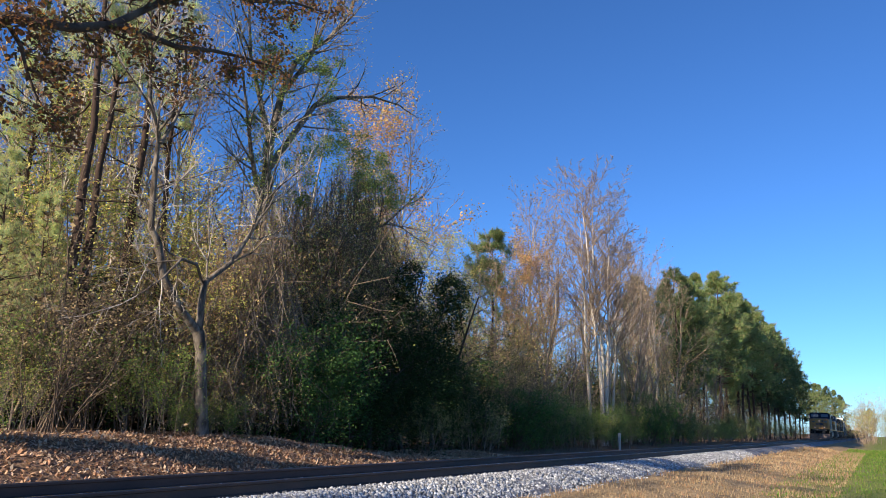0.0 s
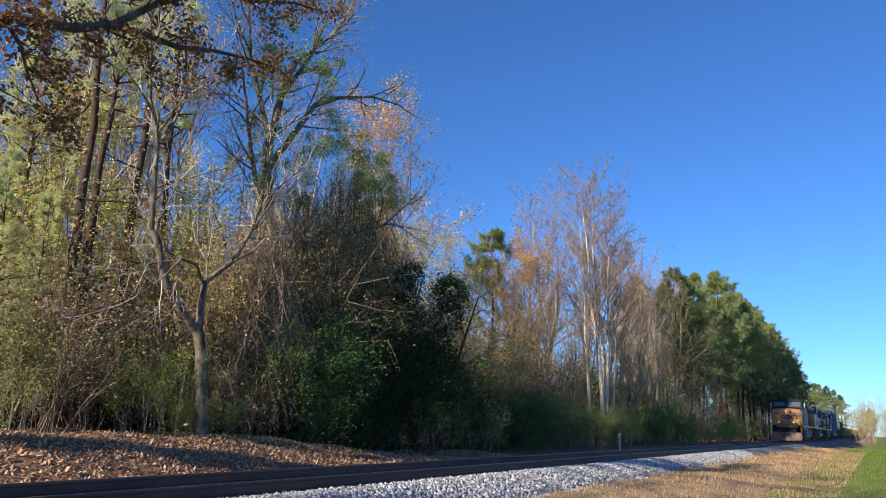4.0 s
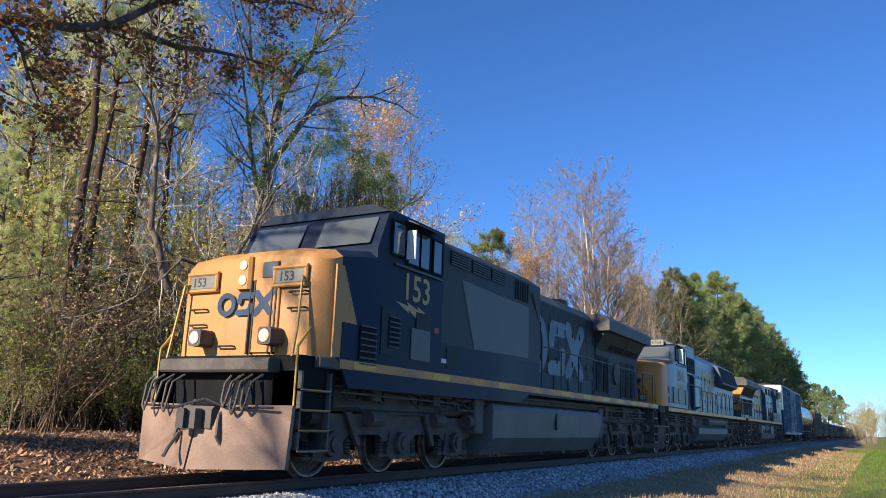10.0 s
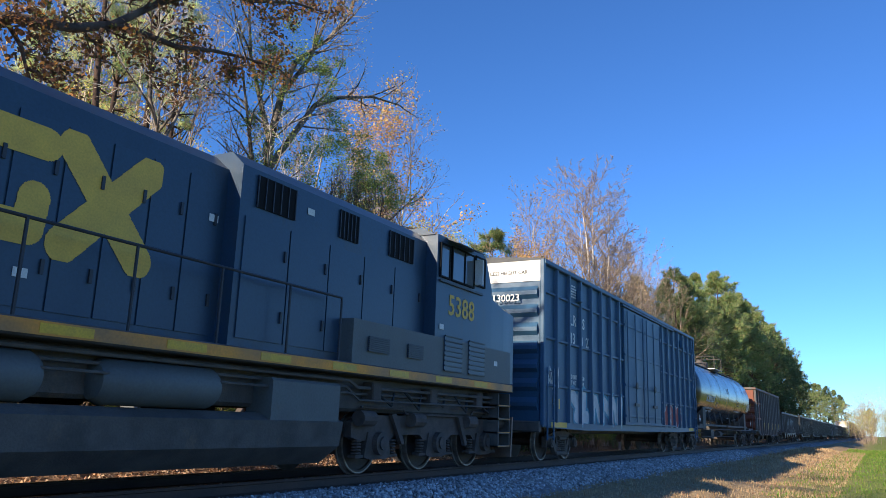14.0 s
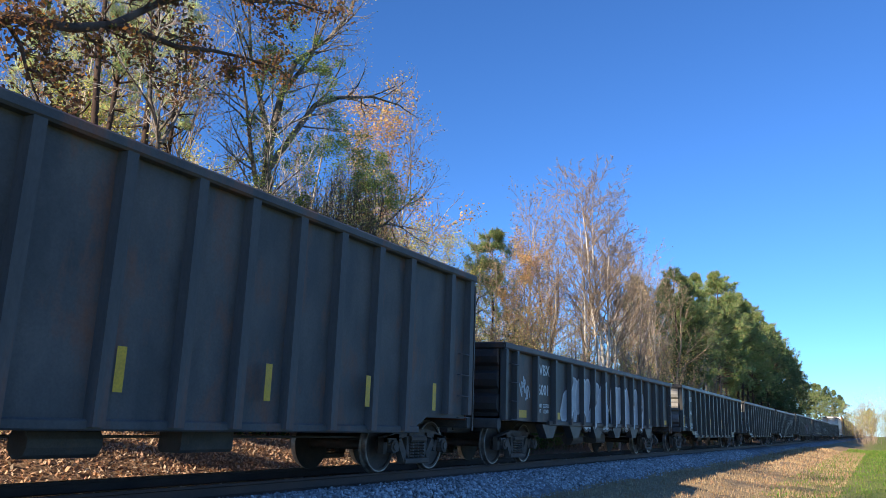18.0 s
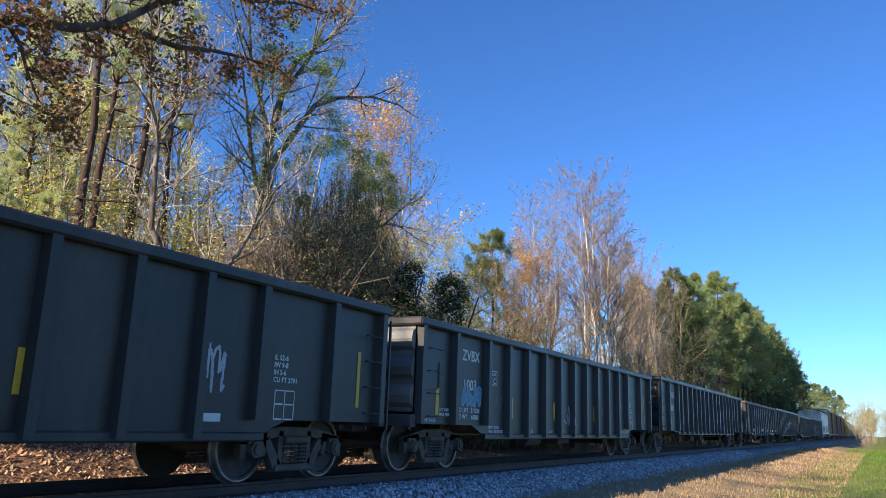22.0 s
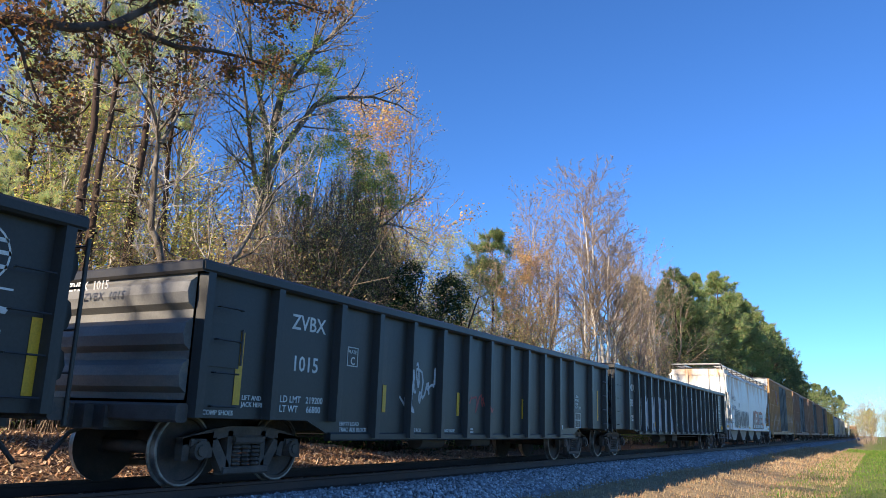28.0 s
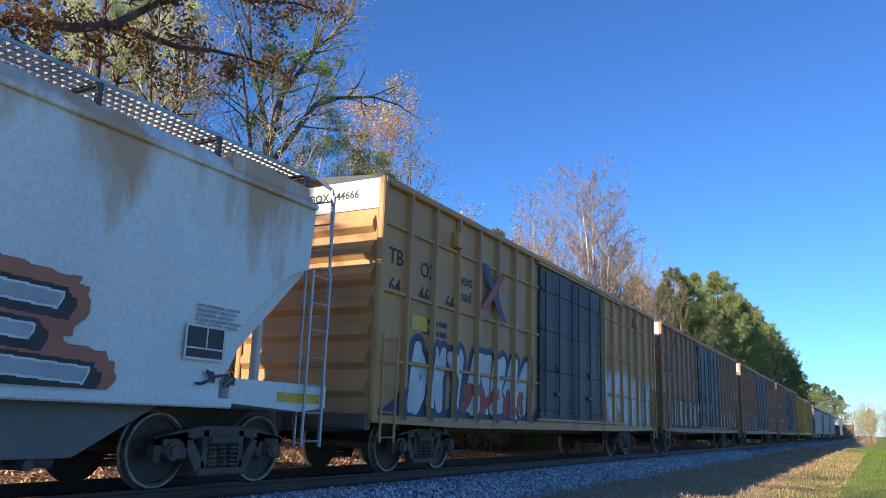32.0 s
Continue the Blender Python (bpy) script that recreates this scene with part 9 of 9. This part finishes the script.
    strip(v, -6.1, 1.98, 0.2, 0.08, 1.536, "letter_white", "label_plate")
    for x, w, z0, z1 in ((-8.15, 0.42, 1.95, 2.75), (-7.05, 0.5, 1.95, 2.8), (-5.9, 0.5, 1.9, 2.3)):
        part("side_door", MB().box(x, x + w, -1.548, -1.536, z0, z1), M["grey_hood"], v)
    underframe(v)
    for c in (-6.9, 6.9):
        loco_truck(v, c)
    couplers(v, -10.55, 10.75)


def build_loco_second():
    v = vehicle("locomotive", "dark blue diesel locomotive with a bright yellow nose", "locomotive", 179.7, "locomotives of the train")
    ge_nose_cab(v, -1, "blue", "yellow", 10.75, 8.75, 6.25, "4764", "logo_tan", 4.36, False)
    part("nose_stairs_plate", MB().box(-10.45, -10.0, -1.35, 1.35, 1.0, 1.78, 0.04), M["blue"], v)
    plow(v, -10.5)
    for y in (-0.62, 0.62):
        number_board(v, -8.55, y * 1.35, 4.40, "4764", -90)
    lamp_pair(v, -8.62, 0, 4.42, False, False)
    for y in (-0.8, 0.8):
        d = part("ditch_light", MB().box(-10.85, -10.6, y - 0.13, y + 0.13, 1.94, 2.2, 0.03), M["under"], v)
        part("lamp_lens", MB().lathe([(0.10, -10.86), (0.09, -10.87), (0.02, -10.88)], (0, y, 2.07), "x", 16), M["lamp_off"], d)
    part("nose_door", MB().box(-10.80, -10.75, -0.35, 0.25, 1.85, 3.05, 0.01), M["yellow"], v)
    for y in (-1.2, 1.2):
        part("grab_rail", MB().pipe([(-10.55, y, 1.2), (-10.6, y, 1.8), (-10.85, y * 0.7, 2.6), (-10.85, y * 0.6, 2.85), (-10.75, y * 0.6, 2.85)], 0.022), M["handrail_yellow"], v)
        part("grab_rail", MB().pipe([(-10.35, y * 1.22, 0.5), (-10.35, y * 1.22, 1.9), (-9.9, y * 1.25, 2.3)], 0.022), M["handrail_yellow"], v)
    painted(v, "logo", logo_field(-0.7, 0.7, 2.25, 2.75), -0.8, 0.8, 2.2, 2.8, lambda x: 0, 0.03, ["paint_navy"], "dark blue plain shapes on the nose")[0].matrix_basis = pose(-10.805, 0, 0, 0, 0, -90)
    part("walkway", MB().box(-9.95, 10.4, -1.55, 1.55, 1.58, 1.76, 0.02), M["under"], v)
    for s in (-1, 1):
        part("sill_stripe", MB().box(-9.9, 10.4, *sorted((s * 1.551, s * 1.562)), 1.60, 1.74), M["yellow"], v, "yellow stripe along the sill")
    for k in range(13):
        strip(v, -9.4 + 1.5 * k, 1.62, 0.6, 0.10, 1.563)
    part("hood", MB().prism([(-1.02, 1.76), (-1.02, 4.30), (-0.80, 4.58), (0.80, 4.58), (1.02, 4.30), (1.02, 1.76)], -6.25, 9.3, "x"), M["blue"], v)
    part("equipment_cab", MB().prism([(-1.50, 3.30), (-1.50, 4.52), (-1.2, 4.60), (1.2, 4.60), (1.50, 4.52), (1.50, 3.30)], -6.05, -4.45, "x"), M["blue"], v)
    grille(v, -5.95, -4.5, 3.36, 4.02, 1.502, 12)
    part("blower_duct", MB().prism([(-1.02, 1.76), (-1.48, 1.95), (-1.48, 3.2), (-1.3, 3.45), (1.3, 3.45), (1.48, 3.2), (1.48, 1.95), (1.02, 1.76)], -4.4, -3.0, "x"), M["blue"], v)
    grille(v, -5.7, -4.95, 2.35, 3.05, 1.03, 5)
    part("hood_panel", MB().box(-6.2, -4.5, -1.30, 1.30, 1.8, 3.3), M["blue"], v)
    grille(v, -4.4, -2.6, 3.82, 4.40, 1.05, 14)
    part("intake_cab", MB().prism([(-1.03, 3.7), (-1.20, 3.8), (-1.06, 4.46), (1.06, 4.46), (1.20, 3.8), (1.03, 3.7)], -4.45, -2.55, "x"), M["blue"], v)
    doors(v, -2.4, 3.2, 8, 1.9, 3.95, 1.022, "blue")
    doors(v, 3.3, 9.2, 8, 1.9, 3.25, 1.022, "blue")
    part("radiator_cab", MB().prism([(-1.03, 3.22), (-1.45, 3.40), (-1.20, 4.34), (-0.9, 4.44), (0.9, 4.44), (1.20, 4.34), (1.45, 3.40), (1.03, 3.22)], 3.35, 8.55, "x"), M["blue"], v)
    for k in range(4):
        for s in (-1, 1):
            g = part("radiator_screen", MB().prism([(s * 1.445, 3.48), (s * 1.46, 3.48), (s * 1.235, 4.30), (s * 1.22, 4.30)], 3.5 + 1.25 * k, 4.65 + 1.25 * k, "x"), M["grille"], v)
    for x in (4.2, 5.9, 7.6):
        part("roof_fan", MB().lathe([(0.62, 4.44), (0.62, 4.62), (0.2, 4.66)], (x, 0, 0), "z", 24), M["grille"], v)
    painted(v, "logo", logo_field(-0.55, 3.05, 2.52, 3.82), -0.6, 3.1, 2.5, 3.85, lambda x: 1.044, 0.03, ["logo_tan"], "tan yellow plain shapes on the hood")
    part("hood_end", MB().prism([(-1.0, 1.76), (-1.0, 4.0), (-0.7, 4.3), (0.7, 4.3), (1.0, 4.0), (1.0, 1.76)], 9.28, 9.36, "x"), M["yellow"], v)
    letters(v, "4764", -8.2, 2.86, 0.66, "logo_tan", 1.538)
    bolt_mark(v, -8.3, 2.66, 1.5, 1.536, "logo_tan")
    for x0, x1 in ((-9.0, -8.2), (-8.05, -7.25), (-6.75, -6.3)):
        grille(v, x0, x1, 1.95, 2.55, 1.538, 9, "louvre", vertical=False)
    for z in (2.45, 2.05):
        part("round_badge", MB().lathe([(0.14, -1.545), (0.14, -1.54)], (-9.55, 0, z), "y", 20), M["letter_fade"], v)
    for x, z in ((-6.5, 2.75), (-2.1, 3.5), (3.1, 3.8), (-0.2, 2.0)):
        strip(v, x, z, 0.16, 0.10, 1.545 if x < -6 else 1.048, "letter_white", "warning_label")
    handrail_run(v, [-2.9, -1.6, -0.3, 1.0, 2.3, 3.6, 4.9, 6.2, 7.5, 8.8, 10.2], 1.50, 1.76, 2.72, "handrail")
    handrail_run(v, [-6.1, -4.9, -3.0], 1.52, 1.76, 2.85, "handrail")
    part("end_rail", MB().pipe([(10.3, -1.4, 1.78), (10.3, -1.4, 2.75), (10.3, -0.5, 2.75), (10.3, -0.5, 1.78)], 0.02).pipe([(10.3, 1.4, 1.78), (10.3, 1.4, 2.75), (10.3, 0.5, 2.75), (10.3, 0.5, 1.78)], 0.02), M["handrail_yellow"], v)
    t = part("fuel_tank", MB().prism([(-1.30, 1.10), (-1.52, 1.0), (-1.52, 0.75), (-1.30, 0.45), (-0.9, 0.30), (0.9, 0.30), (1.30, 0.45), (1.52, 0.75), (1.52, 1.0), (1.30, 1.10)], -4.0, 3.65, "x"), M["grey_panel"], v)
    for s in (-1, 1):
        part("air_tank", MB().tube((-0.8, s * 1.25, 1.32), (3.6, s * 1.25, 1.32), 0.17, 14), M["grey_panel"], v)
    part("equipment_box", MB().box(3.8, 4.4, -1.4, -0.9, 0.8, 1.5, 0.03), M["under"], v)
    part("equipment_box", MB().box(-4.7, -4.2, -1.4, -1.0, 1.1, 1.5, 0.03), M["under"], v)
    steps(v, -10.45, -9.95, 1.52)
    steps(v, 9.75, 10.4, 1.52)
    underframe(v)
    for c in (-7.1, 6.95):
        loco_truck(v, c)
    couplers(v, -10.75, 10.7)


def build_loco_third():
    v = vehicle("locomotive", "dark blue diesel locomotive running backwards, yellow hood end", "locomotive", 201.55, "locomotives of the train")
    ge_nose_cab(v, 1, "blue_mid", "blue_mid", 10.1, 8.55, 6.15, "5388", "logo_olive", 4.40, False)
    part("cab_skirt", MB().box(3.6, 9.55, -1.535, 1.535, 1.76, 2.45), M["grey_panel"], v, "grey lower cab side")
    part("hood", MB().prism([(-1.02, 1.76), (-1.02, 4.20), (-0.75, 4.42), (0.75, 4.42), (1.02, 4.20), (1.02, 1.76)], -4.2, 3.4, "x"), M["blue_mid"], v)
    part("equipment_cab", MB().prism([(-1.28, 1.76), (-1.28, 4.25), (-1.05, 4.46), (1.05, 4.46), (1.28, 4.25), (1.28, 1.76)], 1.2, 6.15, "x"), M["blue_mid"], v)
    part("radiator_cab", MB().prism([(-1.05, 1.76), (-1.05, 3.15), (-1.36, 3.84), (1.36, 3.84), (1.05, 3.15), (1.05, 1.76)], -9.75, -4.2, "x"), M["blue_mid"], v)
    part("radiator_roof", MB().prism([(-1.55, 3.80), (-1.55, 4.14), (-1.28, 4.32), (1.28, 4.32), (1.55, 4.14), (1.55, 3.80)], -10.05, -4.0, "x"), M["grey_roof"], v)
    end = part("hood_end", MB().prism([(-1.04, 1.76), (-1.05, 3.15), (-1.34, 3.80), (1.34, 3.80), (1.05, 3.15), (1.04, 1.76)], -9.80, -9.75, "x"), M["yellow"], v, "yellow hood end")
    part("hood_end_panel", MB().box(-9.815, -9.80, -1.03, 1.03, 1.76, 2.25), M["blue_mid"], end)
    part("hood_end_window", MB().box(-9.815, -9.80, -0.95, -0.55, 2.6, 3.0), M["window"], end)
    lamp_pair(v, -9.98, 0.0, 3.98, True, False)
    letters(v, "5388", -9.82, 3.45, 0.24, "letter_black", 0.15, end=True)
    painted(v, "logo", logo_field(-0.5, 0.6, 2.3, 2.65), -0.6, 0.7, 2.25, 2.7, lambda x: 0, 0.03, ["paint_navy"], "dark blue plain shapes")[0].matrix_basis = pose(-9.812, 0, 0, 0, 0, -90)
    for k in range(2):
        grille(v, -9.4 + 1.65 * k, -7.9 + 1.65 * k, 3.22, 3.76, 1.09, 1, flare=0.22)
    grille(v, -5.9, -4.5, 3.22, 3.76, 1.09, 1, flare=0.22)
    for x0, x1, z0, z1 in ((-9.5, -9.1, 2.0, 3.0), (-8.7, -8.3, 2.0, 3.0), (-8.1, -7.7, 2.0, 3.0), (-7.3, -6.8, 2.0, 3.0), (-6.3, -5.3, 1.95, 3.05), (-5.1, -4.6, 2.55, 3.05)):
        grille(v, x0, x1, z0, z1, 1.055, 5)
    doors(v, -4.1, 1.1, 9, 1.9, 3.95, 1.022, "blue_mid")
    doors(v, 1.3, 6.0, 5, 1.9, 3.55, 1.282, "blue_mid")
    for x in (1.5, 4.85):
        grille(v, x, x + 0.8, 3.72, 4.18, 1.285, 5)
    grille(v, 3.4, 3.9, 3.72, 4.18, 1.285, 5)
    for x0, x1, z0, z1 in ((4.0, 4.6, 1.98, 2.2), (5.2, 5.7, 1.98, 2.2), (6.5, 7.2, 1.85, 2.5), (7.5, 8.2, 1.85, 2.5)):
        grille(v, x0, x1, z0, z1, 1.54, 7, "louvre", vertical=False)
    painted(v, "logo", logo_field(-3.8, 0.05, 2.50, 3.88), -3.9, 0.1, 2.45, 3.92, lambda x: 1.044, 0.03, ["logo_olive"], "dull yellow plain shapes on the hood")
    letters(v, "5388", 6.62, 2.92, 0.56, "logo_olive", 1.538)
    for x, z, y in ((-3.9, 3.5, 1.048), (0.9, 3.4, 1.048), (2.6, 3.9, 1.288), (8.7, 2.1, 1.54), (6.3, 2.6, 1.54), (-1.6, 2.2, 1.048)):
        strip(v, x, z, 0.16, 0.10, y, "letter_white", "warning_label")
    part("walkway", MB().box(-10.4, 9.7, -1.55, 1.55, 1.58, 1.76, 0.02), M["under"], v)
    for s in (-1, 1):
        part("sill_stripe", MB().box(-10.35, 9.6, *sorted((s * 1.551, s * 1.562)), 1.60, 1.74), M["stripe"], v, "worn yellow stripe along the sill")
    for k in range(12):
        strip(v, -9.3 + 1.55 * k, 1.62, 0.6, 0.10, 1.563)
    handrail_run(v, [-9.6, -8.3, -7.0, -5.7, -4.4, -3.1, -1.8, -0.5, 0.8, 2.1, 3.3], 1.50, 1.76, 2.72, "handrail")
    for y in (-1.25, 1.25):
        part("grab_rail", MB().pipe([(-10.35, y, 0.6), (-10.35, y, 1.8), (-10.1, y, 2.7), (-9.6, y * 1.2, 2.72)], 0.022), M["handrail_yellow"], v)
        part("grab_rail", MB().pipe([(-10.4, y * 0.5, 1.7), (-10.4, y * 0.5, 2.75), (-10.4, y, 2.75), (-10.4, y, 1.7)], 0.022), M["handrail_yellow"], v)
    part("fuel_tank", MB().prism([(-1.30, 0.95), (-1.52, 0.85), (-1.46, 0.5), (-1.1, 0.24), (1.1, 0.24), (1.46, 0.5), (1.52, 0.85), (1.30, 0.95)], -3.85, 3.5, "x"), M["under"], v)
    for s in (-1, 1):
        for x in (-2.6, -0.2):
            part("air_tank", MB().lathe([(0.05, x - 0.9), (0.2, x - 0.86), (0.26, x - 0.75), (0.26, x + 0.75), (0.2, x + 0.86), (0.05, x + 0.9)], (0.4, s * 1.22, 1.22), "x", 18), M["grey_panel"], v, smooth=True)
        part("tank_box", MB().box(-3.8, -2.95, *sorted((s * 1.05, s * 1.5)), 0.7, 1.42, 0.04), M["grey_panel"], v)
        part("tank_box", MB().box(1.9, 3.4, *sorted((s * 1.05, s * 1.5)), 0.7, 1.42, 0.04), M["grey_panel"], v)
    part("equipment_box", MB().box(-4.4, -4.0, -1.45, -1.1, 0.9, 1.5, 0.03), M["under"], v)
    plow(v, 9.85, 1)
    steps(v, -10.4, -9.65, 1.52)
    steps(v, 9.0, 9.6, 1.52)
    underframe(v)
    for c in (-6.95, 6.95):
        loco_truck(v, c)
    couplers(v, -10.75, 10.3)


build_loco_lead()
build_loco_second()
build_loco_third()
build_gondolas()
build_boxcars()
build_tank()
build_hoppers()


# ---------------------------------------------------------------- the train rolls by
def motions():
    for ob, x in TRAIN:
        walk(ob, [(t, pose(x - travelled(t), TRACK, 0)) for t in range(0, 33)])
    # wheels roll: one turn for each circumference; wheelsets at the same place in their trucks share their keys
    for (r, dx), sets in WHEELSETS.items():
        rows = []
        for k in range(0, 32 * FPS + 1):
            t = k / FPS
            rows.append((t, pose(dx, 0, r) @ Matrix.Rotation(-ROLLED[k] / r, 4, "Y")))
        walk(sets[0], rows)
        for w in sets[1:]:
            w.rotation_mode = "QUATERNION"
            w.animation_data_create()
            w.animation_data.action = sets[0].animation_data.action
            w.animation_data.action_slot = sets[0].animation_data.action_slot


KT = np.arange(0, 32 * FPS + 1) / FPS
KV = np.interp(KT, SPEED_T, SPEED_V)
ROLLED = np.concatenate([[0], np.cumsum((KV[1:] + KV[:-1]) / 2 / FPS)])


motions()
